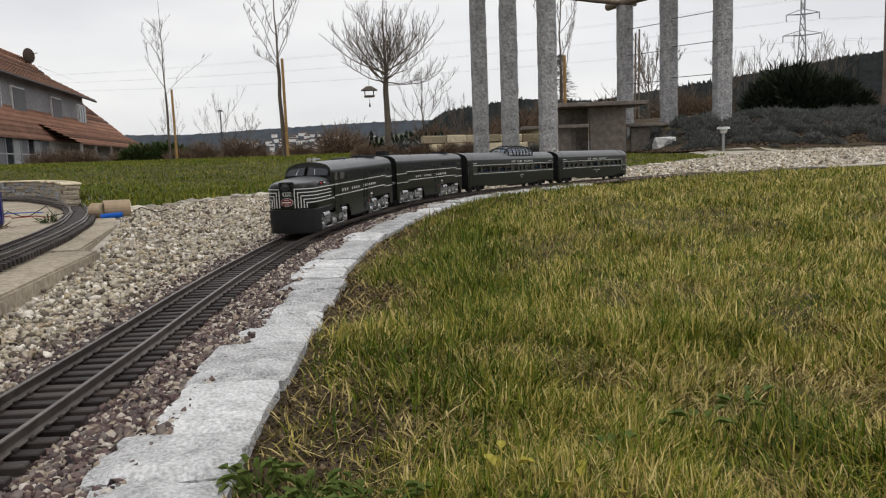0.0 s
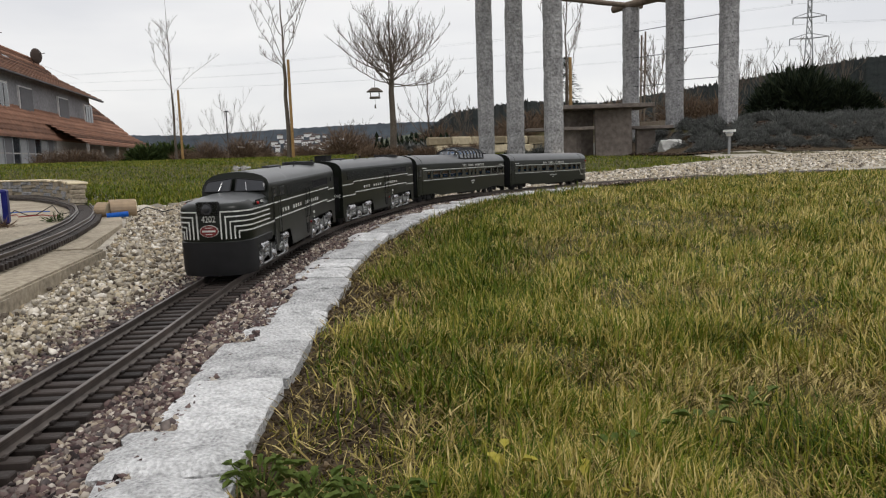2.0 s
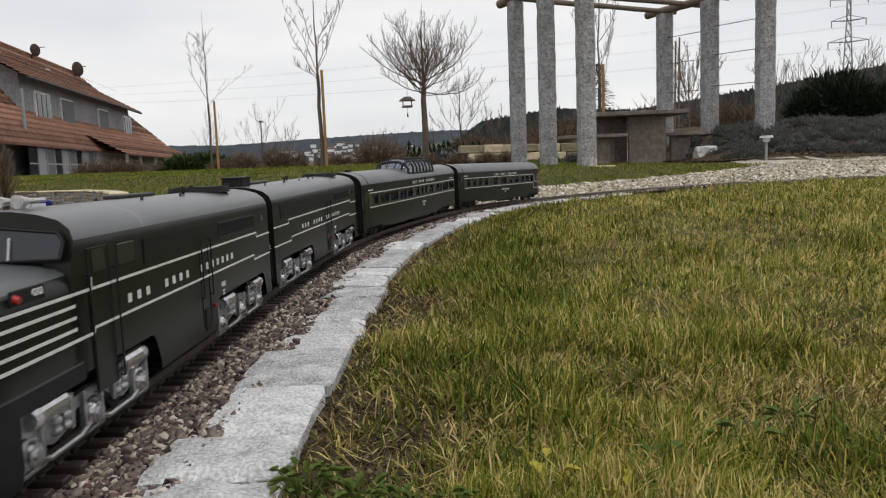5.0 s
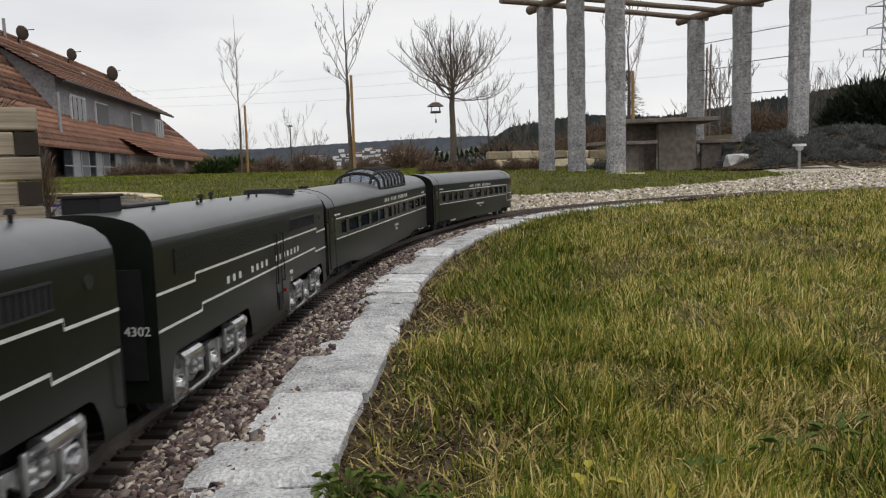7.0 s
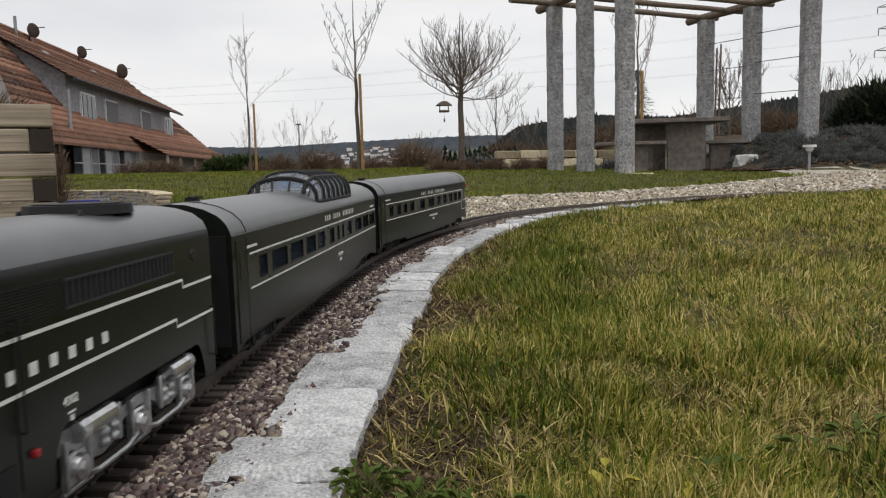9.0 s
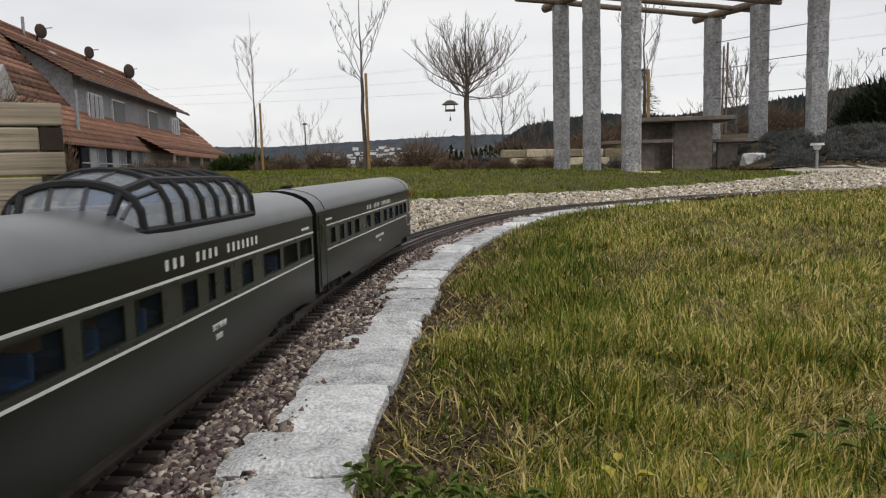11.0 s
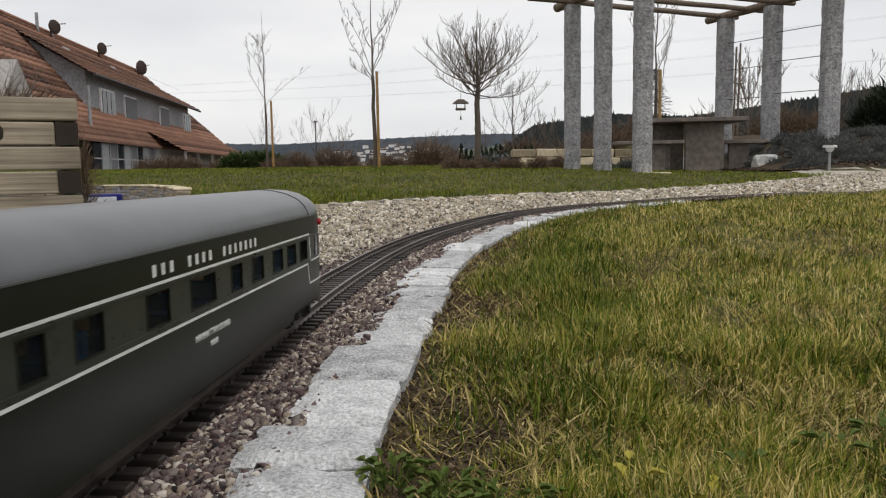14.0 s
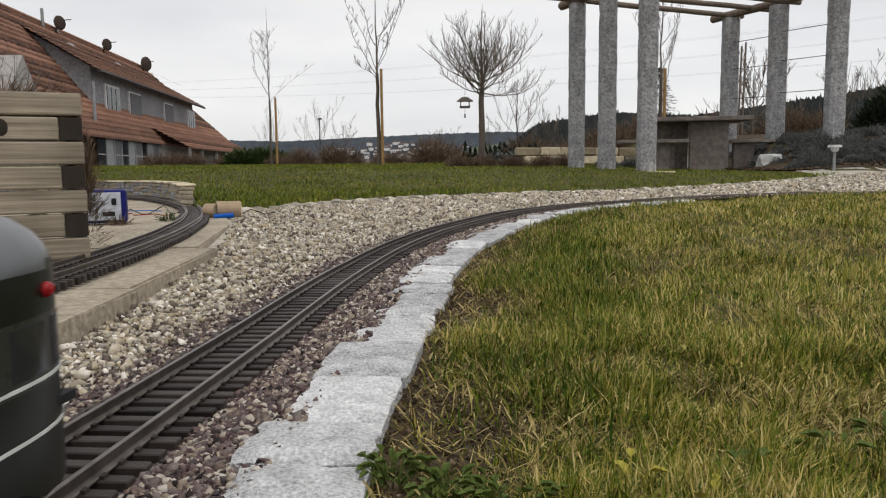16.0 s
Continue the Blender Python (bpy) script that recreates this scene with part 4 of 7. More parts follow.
def loco_bogie(parent, xc, name="bogie"):
    """A six-wheeled silver truck with dipped side frames, springs and brake cylinders."""
    bm = bmesh.new()
    add_box(bm, 0, 0, 0.021, 0.11, 0.03, 0.008)
    b = part(name, bm, M_BLACK, parent, "silver-sided locomotive truck")
    b.location = (xc, 0, 0)
    for s in (-1, 1):
        y = s * 0.0415
        prof = [(-0.083, 0.034), (-0.078, 0.0375), (-0.05, 0.0365), (-0.028, 0.030), (0, 0.0325), (0.028, 0.030), (0.05, 0.0365), (0.078, 0.0375), (0.083, 0.034), (0.083, 0.027), (0.068, 0.026), (0.058, 0.017), (0.042, 0.0135), (0.030, 0.016), (0.018, 0.024), (0, 0.026), (-0.018, 0.024), (-0.030, 0.016), (-0.042, 0.0135), (-0.058, 0.017), (-0.068, 0.026), (-0.083, 0.027)]
        f = bmesh.new()
        lo = [f.verts.new((x, y - s * 0.002, z)) for x, z in prof]
        hi = [f.verts.new((x, y + s * 0.002, z)) for x, z in prof]
        f.faces.new(lo)
        f.faces.new(hi[::-1])
        for i in range(len(prof)):
            k = (i + 1) % len(prof)
            f.faces.new((lo[i], lo[k], hi[k], hi[i]))
        bmesh.ops.recalc_face_normals(f, faces=f.faces)
        part("side_frame", f, M_SILVER, b)
        for x in (-0.066, 0, 0.066):
            j = bmesh.new()
            add_box(j, x, y, 0.0165, 0.017, 0.006, 0.016, bevel=0.0012)
            add_cyl(j, (x, y + s * 0.003, 0.0165), (x, y + s * 0.0062, 0.0165), 0.0072, 0.0062, n=14)
            add_cyl(j, (x, y + s * 0.0062, 0.0165), (x, y + s * 0.0075, 0.0165), 0.003, n=8)
            part("journal_box", j, M_CHROME, b)
        for x in (-0.036, 0.036):
            for d in (-0.005, 0.005):
                rings = []
                for c in range(10):
                    r = 0.0043 if c % 4 in (1, 2) else 0.0030
                    rings.append([Vector((x + d + r * math.cos(a), y + s * 0.002 + r * math.sin(a), 0.0178 + c * 0.0014)) for a in np.linspace(0, 2 * math.pi, 11)[:-1]])
                part("spring", loft(rings), M_SILVER, b)
        for x in (-0.066, 0, 0.066):
            for d in (-1, 1):
                part("pedestal", bbox(x + d * 0.0105, y + s * 0.0025, 0.0205, 0.0026, 0.004, 0.024, bevel=0.0006), M_SILVER, b)
            part("tie_bar", bbox(x, y + s * 0.002, 0.0072, 0.026, 0.0026, 0.0022, bevel=0.0005), M_SILVER, b)
        eq = bmesh.new()
        tube(eq, [Vector((x, y + s * 0.0035, z)) for x, z in ((-0.060, 0.0115), (-0.050, 0.0085), (-0.018, 0.0085), (-0.008, 0.0115), (0.008, 0.0115), (0.018, 0.0085), (0.050, 0.0085), (0.060, 0.0115))], 0.0016, 0.0016, 6)
        part("equaliser", eq, M_SILVER, b)
        for x, d in ((-0.052, -1), (0.052, 1)):
            j = bmesh.new()
            add_cyl(j, (x - d * 0.016, y + s * 0.004, 0.0345), (x + d * 0.012, y + s * 0.004, 0.0345), 0.0056, n=12)
            add_cyl(j, (x + d * 0.012, y + s * 0.004, 0.0345), (x + d * 0.017, y + s * 0.004, 0.0345), 0.0065, 0.0055, n=12)
            add_cyl(j, (x - d * 0.024, y + s * 0.004, 0.0345), (x - d * 0.016, y + s * 0.004, 0.0345), 0.0018, n=6)
            part("brake_cylinder", j, M_CHROME, b)
            j = bmesh.new()
            add_box(j, x - d * 0.026, y + s * 0.0035, 0.026, 0.0035, 0.003, 0.020, Matrix.Rotation(d * 0.0, 4, "Y"), 0.0006)
            part("brake_hanger", j, M_SILVER, b)
    add_wheels(b, (-0.066, 0, 0.066), 0.0155, M_LEAD)
    return b


def car_bogie(parent, xc):
    b = part("bogie", bbox(0, 0, 0.02, 0.07, 0.03, 0.006), M_BLACK, parent, "black passenger truck")
    b.location = (xc, 0, 0)
    for s in (-1, 1):
        y = s * 0.038
        f = bmesh.new()
        add_box(f, 0, y, 0.0175, 0.088, 0.004, 0.006, bevel=0.001)
        add_box(f, 0, y + s * 0.001, 0.0135, 0.028, 0.005, 0.006, bevel=0.001)
        for x in (-0.03, 0.03):
            add_box(f, x, y + s * 0.001, 0.0145, 0.014, 0.006, 0.014, bevel=0.001)
            add_cyl(f, (x, y + s * 0.004, 0.0145), (x, y + s * 0.006, 0.0145), 0.0045, n=10)
        for x in (-0.012, 0.012):
            for c in range(4):
                add_cyl(f, (x, y + s * 0.002, 0.0115 + c * 0.0025), (x, y + s * 0.002, 0.0130 + c * 0.0025), 0.0038, n=8)
        part("side_frame", f, M_BLACK, b)
    add_wheels(b, (-0.03, 0.03), 0.0145, M_LEAD)
    return b


def louvres(parent, x0, x1, z0, z1, n):
    """A recessed field of fine slats on both sides."""
    for s in (-1, 1):
        bm = bmesh.new()
        add_box(bm, (x0 + x1) / 2, s * (HW + 0.0000), (z0 + z1) / 2, x1 - x0, 0.0006, z1 - z0)
        part("louvre_backing", bm, M_BLACK, parent)
        bm = bmesh.new()
        for i in range(n):
            z = z0 + (z1 - z0) * (i + 0.5) / n
            add_box(bm, 0, 0, 0, x1 - x0, 0.0007, (z1 - z0) / n * 0.62, Matrix.Translation(((x0 + x1) / 2, s * (HW + 0.0006), z)) @ Matrix.Rotation(s * 0.12, 4, "X"))
        part("louvre_slats", bm, M_LOCO, parent)


def grille(parent, x0, x1, z0, z1, n):
    for s in (-1, 1):
        part("grille_opening", bbox((x0 + x1) / 2, s * HW, (z0 + z1) / 2, x1 - x0, 0.0008, z1 - z0), M_BLACK, parent, "black radiator opening")
        bm = bmesh.new()
        for i in range(n + 1):
            add_box(bm, x0 + (x1 - x0) * i / n, s * (HW + 0.0006), (z0 + z1) / 2, 0.0007, 0.001, z1 - z0)
        for z in (z0, z1):
            add_box(bm, (x0 + x1) / 2, s * (HW + 0.0005), z, x1 - x0 + 0.002, 0.0016, 0.0012)
        part("grille", bm, M_LEAD, parent)


def grab_irons(parent, x, z0, z1, side=(-1, 1)):
    for s in side:
        bm = bmesh.new()
        add_cyl(bm, (x, s * (HW + 0.003), z0), (x, s * (HW + 0.003), z1), 0.0006, n=5)
        for z in (z0, z1):
            add_cyl(bm, (x, s * HW, z), (x, s * (HW + 0.003), z), 0.0006, n=5)
        part("handrail", bm, M_BLACK, parent, "thin black handrail")


def loco_skirt(x0, x1, arches, zb=0.016):
    """Lower side heights along x: raised over the trucks."""
    def f(x):
        for a, b in arches:
            if a < x < b:
                e = min(x - a, b - x)
                return 0.043 - 0.020 * max(0, 1 - e / 0.012) ** 2
        return zb
    return f


def loco_shell(root, x0, x1, arches, slant):
    """Body shell with arched skirt; slant leans the front end back above the nose."""
    sk = loco_skirt(x0, x1, arches)
    xs = sorted(x for x in {x0, x1, *np.arange(x0, x1, 0.02), *[a + d for a, b in arches for d in (0.0005, 0.004, 0.008, 0.0125)], *[b - d for a, b in arches for d in (0.0005, 0.004, 0.008, 0.0125)], *[a for a, b in arches], *[b for a, b in arches]} if x <= x0 + 1e-9 and x >= x0 - 1e-9 or x > x0 + (0.042 if slant else 0))
    rings = []
    for i, x in enumerate(xs):
        r = section(x, [sk(x), 0.0645, 0.0885], ROOF_LOCO)
        if i == 0 and slant:
            r = [(a + max(0, c - 0.104) * 0.75 + 0.010 * (b / HW) ** 2, b, c) for a, b, c in r]
        rings.append(r)
    bm = loft(rings, closed=False, cap=True)
    nr = len(rings[0])
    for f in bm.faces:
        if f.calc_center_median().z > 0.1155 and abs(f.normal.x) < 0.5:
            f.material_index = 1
    ob = part("body", bm, [M_LOCO, M_ROOF], root, "dark grey-green painted shell, satin roof with painted sky sheen")
    smooth_by_angle(ob, 40)
    under = bbox((x0 + x1) / 2, 0, 0.034, x1 - x0 - 0.004, 0.066, 0.022)
    part("underframe", under, M_BLACK, root)
    tank = bbox((x0 + x1) / 2 + 0.005, 0, 0.020, 0.11, 0.080, 0.022, bevel=0.004)
    part("fuel_tank", tank, M_BLACK, root)
    return ob


def roof_details(root, x0, x1, big_fan, box=True):
    for fx, r in big_fan:
        bm = bmesh.new()
        add_cyl(bm, (fx, 0, 0.1345), (fx, 0, 0.1400), r, r * 0.96, n=28)
        add_cyl(bm, (fx, 0, 0.1400), (fx, 0, 0.1408), r * 0.8, n=24)
        part("roof_fan", bm, M_BLACK, root, "low round black roof fan")
    bm = bmesh.new()
    add_box(bm, x0 + 0.10, 0.008, 0.1375, 0.075, 0.012, 0.003, bevel=0.0008)
    part("roof_hatch", bm, M_LEAD, root)
    if box:
        bm = bmesh.new()
        add_box(bm, x0 + 0.02, 0.006, 0.1405, 0.032, 0.026, 0.012, bevel=0.0015)
        add_box(bm, x0 + 0.02, 0.006, 0.1465, 0.034, 0.028, 0.0015)
        part("exhaust_box", bm, M_BLACK, root, "black boxed roof vent")
    for x, y in ((x0 + 0.17, -0.012), (x0 + 0.24, 0.004), (x0 + 0.30, -0.014)):
        bm = bmesh.new()
        add_cyl(bm, (x, y, 0.133), (x, y, 0.1405), 0.0013, n=8)
        add_cyl(bm, (x, y, 0.1395), (x, y, 0.1425), 0.0032, 0.0022, n=10)
        part("roof_stack", bm, M_BLACK, root)
    for x in np.arange(x0 + 0.06, x1 - 0.05, 0.085):
        for y in (-0.018, 0.018):
            z = 0.1338
            bm = bmesh.new()
            bmesh.ops.create_cone(bm, segments=10, radius1=0.0022, radius2=0.0022, depth=0.0010, cap_ends=True, matrix=Matrix.Translation((x, y, z + 0.0018)) @ Matrix.Rotation(math.pi / 2, 4, "X"))
            part("lifting_eye", bm, M_LEAD, root)
    for y in (-0.030, 0.030):
        bm = bmesh.new()
        for x in np.arange(x0 + 0.04, x1 - 0.02, 0.0045):
            add_box(bm, x, y, 0.1309, 0.0010, 0.0010, 0.0008)
        part("rivet_row", bm, M_ROOF, root)


def loco_sides(root, xa, xb, xl0, xl1, num):
    """Stripes with steps at the ends, lettering, louvres and doors of a unit from xa to xb."""
    louvres(root, xl0, xl1, 0.0935, 0.1105, 13)
    grille(root, xb - 0.185, xb - 0.065, 0.0955, 0.1085, 22)
    for s in (-1, 1):
        bm = cyl((xb - 0.030, s * (HW - 0.001), 0.1035), (xb - 0.030, s * (HW + 0.0008), 0.1035), 0.0042, n=16)
        part("porthole", bm, M_PANE, root, "small dark porthole")
        for x in (xa + (xb - xa) * 0.53, xa + (xb - xa) * 0.53 + 0.021):
            part("door_seam", bbox(x, s * (HW + 0.0002), 0.068, 0.0006, 0.0006, 0.085), M_BLACK, root)
        part("door_step", bbox(xa + (xb - xa) * 0.53 + 0.0105, s * (HW + 0.0004), 0.030, 0.012, 0.001, 0.018), M_BLACK, root)
        part("marker", bbox(xa + (xb - xa) * 0.53 + 0.030, s * (HW + 0.001), 0.0385, 0.004, 0.003, 0.0035, bevel=0.0006), M_RED, root, "small dark red cover")
    for k in (0.525, 0.572):
        grab_irons(root, xa + (xb - xa) * k, 0.050, 0.098)
    grab_irons(root, xb - 0.006, 0.030, 0.064)
    side_words(root, num, xa + (xb - xa) * 0.645, 0.0525, 0.0062)
    for s in (-1, 1):
        part("data_bar", bbox(xa + (xb - xa) * 0.645, s * (HW + 0.0002), 0.0470, 0.006, 0.0006, 0.0009), M_STRIPE, root)
        part("data_bar", bbox(xa + (xb - xa) * 0.645, s * (HW + 0.0002), 0.0442, 0.0028, 0.0006, 0.0025), M_STRIPE, root)


def couple(root, x, d):
    bm = bmesh.new()
    add_box(bm, x + d * 0.012, 0, 0.022, 0.03, 0.010, 0.008, bevel=0.001)
    part("coupler", bm, M_BLACK, root)


def build_loco_b():
    L = 0.579
    root = empty("booster_locomotive", Matrix(), "dark green model diesel booster with white stripes on the track", "locomotive", "train vehicles")
    xa, xb = 0.030, 0.555
    loco_shell(root, xa, xb, [(0.045, 0.222), (0.352, 0.535)], False)
    part("end_wall", bbox(xa - 0.0008, 0, 0.066, 0.0016, 0.080, 0.070), M_BLACK, root)
    part("diaphragm", bbox(xa - 0.008, 0, 0.066, 0.014, 0.046, 0.095, bevel=0.003), M_BLACK, root, "black ribbed end gangway")
    part("diaphragm", bbox(xb + 0.006, 0, 0.066, 0.012, 0.046, 0.095, bevel=0.003), M_BLACK, root, "black ribbed end gangway")
    part("end_wall", bbox(xb + 0.0008, 0, 0.066, 0.0016, 0.080, 0.070), M_BLACK, root)
    words("4302", 0.0085, Matrix.Translation((xa - 0.0022, -0.036, 0.062)) @ Matrix.Rotation(-math.pi / 2, 4, "Z") @ Matrix.Rotation(math.pi / 2, 4, "X"), M_STRIPE, root)
    side_strip(root, [(xa, 0.0845), (0.095, 0.0845), (0.0955, 0.0893), (0.504, 0.0893), (0.5045, 0.0845), (xb, 0.0845)], 0.0017)
    side_strip(root, [(xa, 0.0612), (0.105, 0.0612), (0.1055, 0.0660), (0.492, 0.0660), (0.4925, 0.0612), (xb, 0.0612)], 0.0017)
    letter_bars(root, 0.158, 0.412, 0.0715, 0.0772, (3, 4, 7))
    loco_sides(root, xa, xb, 0.060, 0.368, "4302")
    roof_details(root, 0.045, xb, [(0.475, 0.031)])
    loco_bogie(root, 0.132)
    loco_bogie(root, 0.444)
    couple(root, xb, 1)
    return root


def nose_plan(phi, inset=0.0):
    n = 2 / 2.9
    c, s = max(math.cos(phi), 0.0), math.sin(phi)
    x = 0.046 * (1 - c ** n)
    y = HW * (abs(s) ** n) * (1 if s >= 0 else -1)
    k = 1 - inset / HW
    return x + inset * (c ** n) * 1.0, y * k


def build_loco_a():
    root = empty("diesel_locomotive", Matrix(), "dark green model diesel locomotive with white chevron nose on the track", "locomotive", "train vehicles")
    xa, xb = 0.094, 0.560
    loco_shell(root, xa, xb, [(0.030, 0.222), (0.352, 0.535)], True)
    # nose: plan outlines stacked upwards
    rings = []
    ph = [radians(a) for a in (-90, -80, -68, -56, -44, -33, -22, -11, 0, 11, 22, 33, 44, 56, 68, 80, 90)]
    for z, ins in ((0.005, 0.0012), (0.008, 0.0005), (0.014, -0.0004), (0.040, -0.0008), (0.0495, -0.0008), (0.0505, 0.0002), (0.0516, 0.0), (0.0645, 0), (0.0885, 0), (0.094, 0.0012), (0.098, 0.004), (0.1012, 0.0095), (0.1032, 0.018), (0.1048, 0.031), (0.1052, 0.044), (0.1053, 0.04845)):
        row = [nose_plan(p, ins) for p in ph]
        zz = z
        rear = 0.112
        ring = [(rear, -(HW - ins), zz + max(0, z - 0.09) * 0.25)] + [(0.075, -(HW - ins), zz + max(0, z - 0.09) * 0.18)] + [(x, y, zz - max(0, z - 0.094) * 0.35 * (1 - x / 0.05) ) for x, y in row] + [(0.075, HW - ins, zz + max(0, z - 0.09) * 0.18), (rear, HW - ins, zz + max(0, z - 0.09) * 0.25)]
        if 0.0 <= z:
            rings.append(ring)
    # truck cut-out: the sides stop short above the front truck
    def skip(i, j):
        return i in (0, 1, 2) and (j in (0, len(rings[0]) - 2, 1, len(rings[0]) - 3))
    bm = loft(rings, closed=False, cap=False, skip=skip)
    for f in bm.faces:
        # upward nose faces take the roof grey: sky sheen painted on the hood
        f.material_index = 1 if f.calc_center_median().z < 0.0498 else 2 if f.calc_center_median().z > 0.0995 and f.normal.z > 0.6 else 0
    ob = part("nose", bm, [M_LOCO, M_BLACK, M_ROOF], root, "rounded dark green nose, painted sky sheen on top, black pilot")
    smooth_by_angle(ob, 40)
    part("nose_core", bbox(0.055, 0, 0.055, 0.06, 0.07, 0.06), M_BLACK, root)
    bm = bmesh.new()
    add_box(bm, 0.004, 0, 0.028, 0.006, 0.020, 0.007, bevel=0.001)
    add_box(bm, 0.0025, 0, 0.0455, 0.004, 0.030, 0.002, bevel=0.0005)
    part("pilot_coupler", bm, M_BLACK, root, "black coupler pocket in the pilot")
    # headlight in its louvred box
    bm = bmesh.new()
    add_box(bm, 0.001, 0, 0.0935, 0.007, 0.030, 0.018, bevel=0.002)
    part("headlight_housing", bm, M_BLACK, root, "dark louvred headlight housing")
    bm = bmesh.new()
    for k in range(9):
        add_box(bm, -0.0028, 0, 0.0862 + k * 0.0019, 0.0012, 0.028, 0.0008)
    part("louvre_slats", bm, M_LOCO, root)
    bm = bmesh.new()
    add_cyl(bm, (-0.006, 0, 0.0935), (-0.002, 0, 0.0935), 0.0072, n=24)
    part("headlight_rim", bm, M_LEAD, root)
    bm = bmesh.new()
    bmesh.ops.create_uvsphere(bm, u_segments=20, v_segments=10, radius=0.0062, matrix=Matrix.Translation((-0.0050, 0, 0.0935)) @ Matrix.Diagonal((0.35, 1, 1, 1)))
    part("headlight", bm, M_PANE, root, "round dark clear headlight", True)
    # windscreens on the leaning cab front
    def front(y, z, o=0.0012):
        return (xa + max(0, z - 0.104) * 0.75 + 0.010 * (y / HW) ** 2 - o, y, z)
    for s in (-1, 1):
        bm = bmesh.new()
        cs = [front(s * 0.0035, 0.1095), front(s * 0.0440, 0.1090), front(s * 0.0435, 0.1180), front(s * 0.0395, 0.1230), front(s * 0.0035, 0.1272)]
        bk = [(x + 0.003, y, z) for x, y, z in cs]
        a, b = [bm.verts.new(c) for c in cs], [bm.verts.new(c) for c in bk]
        bm.faces.new(a)
        bm.faces.new(b[::-1])
        for i in range(5):
            bm.faces.new((a[i], b[i], b[(i + 1) % 5], a[(i + 1) % 5]))
        bmesh.ops.recalc_face_normals(bm, faces=bm.faces)
        w = part("windscreen", bm, M_PANE, root, "dark glass windscreen")
        bm = bmesh.new()
        for i in range(5):
            add_cyl(bm, cs[i], cs[(i + 1) % 5], 0.0009, n=5)
        part("gasket", bm, M_BLACK, w)
        bm = bmesh.new()
        p, q = Vector(front(s * 0.020, 0.1100, 0.0022)), Vector(front(s * 0.017, 0.1215, 0.0022))
        add_cyl(bm, p, q, 0.0006, n=5)
        part("wiper", bm, M_CHROME, w, "bright wiper")
        # side window, door and marker lamp
        part("side_window", bbox(0.178, s * HW, 0.1045, 0.026, 0.001, 0.0135, bevel=0.0004), M_PANE, root, "dark cab side window")
        part("side_window_frame", bbox(0.178, s * (HW - 0.0003), 0.1045, 0.0285, 0.001, 0.016), M_BLACK, root)
        part("cab_door", bbox(0.139, s * (HW + 0.0001), 0.070, 0.027, 0.0006, 0.085, bevel=0.0002), M_LOCO, root)
        for x in (0.1255, 0.1525):
            part("door_seam", bbox(x, s * (HW + 0.0003), 0.070, 0.0007, 0.0007, 0.085), M_BLACK, root)
        part("door_window", bbox(0.139, s * (HW + 0.0004), 0.1045, 0.016, 0.0008, 0.013), M_PANE, root)
        bm = cyl((0.052, s * (HW - 0.001), 0.0965), (0.052, s * (HW + 0.0028), 0.0955), 0.0026, 0.0018, n=12)
        part("marker_lamp", bm, M_REDLENS, root, "small red marker lamp")
        part("number_board", bbox(0.064, s * (HW - 0.0004), 0.0965, 0.030, 0.0016, 0.0075, bevel=0.0005), M_BLACK, root)
    for x in (0.1215, 0.1565):
        grab_irons(root, x, 0.030, 0.098)
    side_words(root, "4202", 0.0715, 0.0968, 0.0052, HW + 0.0004)
    # chevron stripes round the nose
    arms = [(0.0890, 0.0155), (0.0825, 0.0215), (0.0760, 0.0270), (0.0695, 0.0320), (0.0632, 0.0365)]
    reach = (0.128, 0.108, 0.108, 0.108, 0.128)
    for (z, yf), xe in zip(arms, reach):
        pf = math.asin(min(1, (yf / HW) ** 1.45))
        for s in (-1, 1):
            pts, nr = [(xe, s * HW, z), (0.075, s * HW, z), (0.050, s * HW, z)], [(0, s, 0)] * 3
            for k in range(12):
                p = math.pi / 2 - 0.02 - (math.pi / 2 - 0.02 - pf) * k / 11
                x, y = nose_plan(p)
                x2, y2 = nose_plan(p + 0.02)
                x1, y1 = nose_plan(p - 0.02)
                pts.append((x, s * y, z))
                nr.append((-(y2 - y1), s * (x2 - x1), 0))
            part("stripe", ribbon(pts, nr, 0.0017), M_STRIPE, root, "white chevron stripe")
            x, y = nose_plan(pf)
            o = nr[-1]
            part("stripe", ribbon([(x, s * y, z + 0.0008), (x, s * y, 0.0535)], [o, o], 0.0017), M_STRIPE, root, "white chevron stripe")
    words("4202", 0.0118, Matrix.Translation((-0.0006, 0, 0.0795)) @ Matrix.Rotation(-math.pi / 2, 4, "Z") @ Matrix.Rotation(math.pi / 2, 4, "X"), M_STRIPE, root, "number").scale = (0.80, 1, 1)
    # plain oval herald
    bm = bmesh.new()
    bmesh.ops.create_cone(bm, cap_ends=True, segments=28, radius1=1, radius2=1, depth=1, matrix=Matrix.Translation((-0.0004, 0, 0.0645)) @ Matrix.Diagonal((0.0012, 0.0122, 0.0078, 1)) @ Matrix.Rotation(math.pi / 2, 4, "Y"))
    h = part("herald", bm, M_STRIPE, root, "white-rimmed red oval badge")
    bm = bmesh.new()
    bmesh.ops.create_cone(bm, cap_ends=True, segments=28, radius1=1, radius2=1, depth=1, matrix=Matrix.Translation((-0.0009, 0, 0.0645)) @ Matrix.Diagonal((0.0012, 0.0116, 0.0072, 1)) @ Matrix.Rotation(math.pi / 2, 4, "Y"))
    part("herald_field", bm, mat("herald_red", (0.16, 0.03, 0.03), 0.5, scale=60, bump=0), h)
    bm = bmesh.new()
    add_box(bm, -0.0016, 0, 0.0645, 0.0008, 0.017, 0.0022)
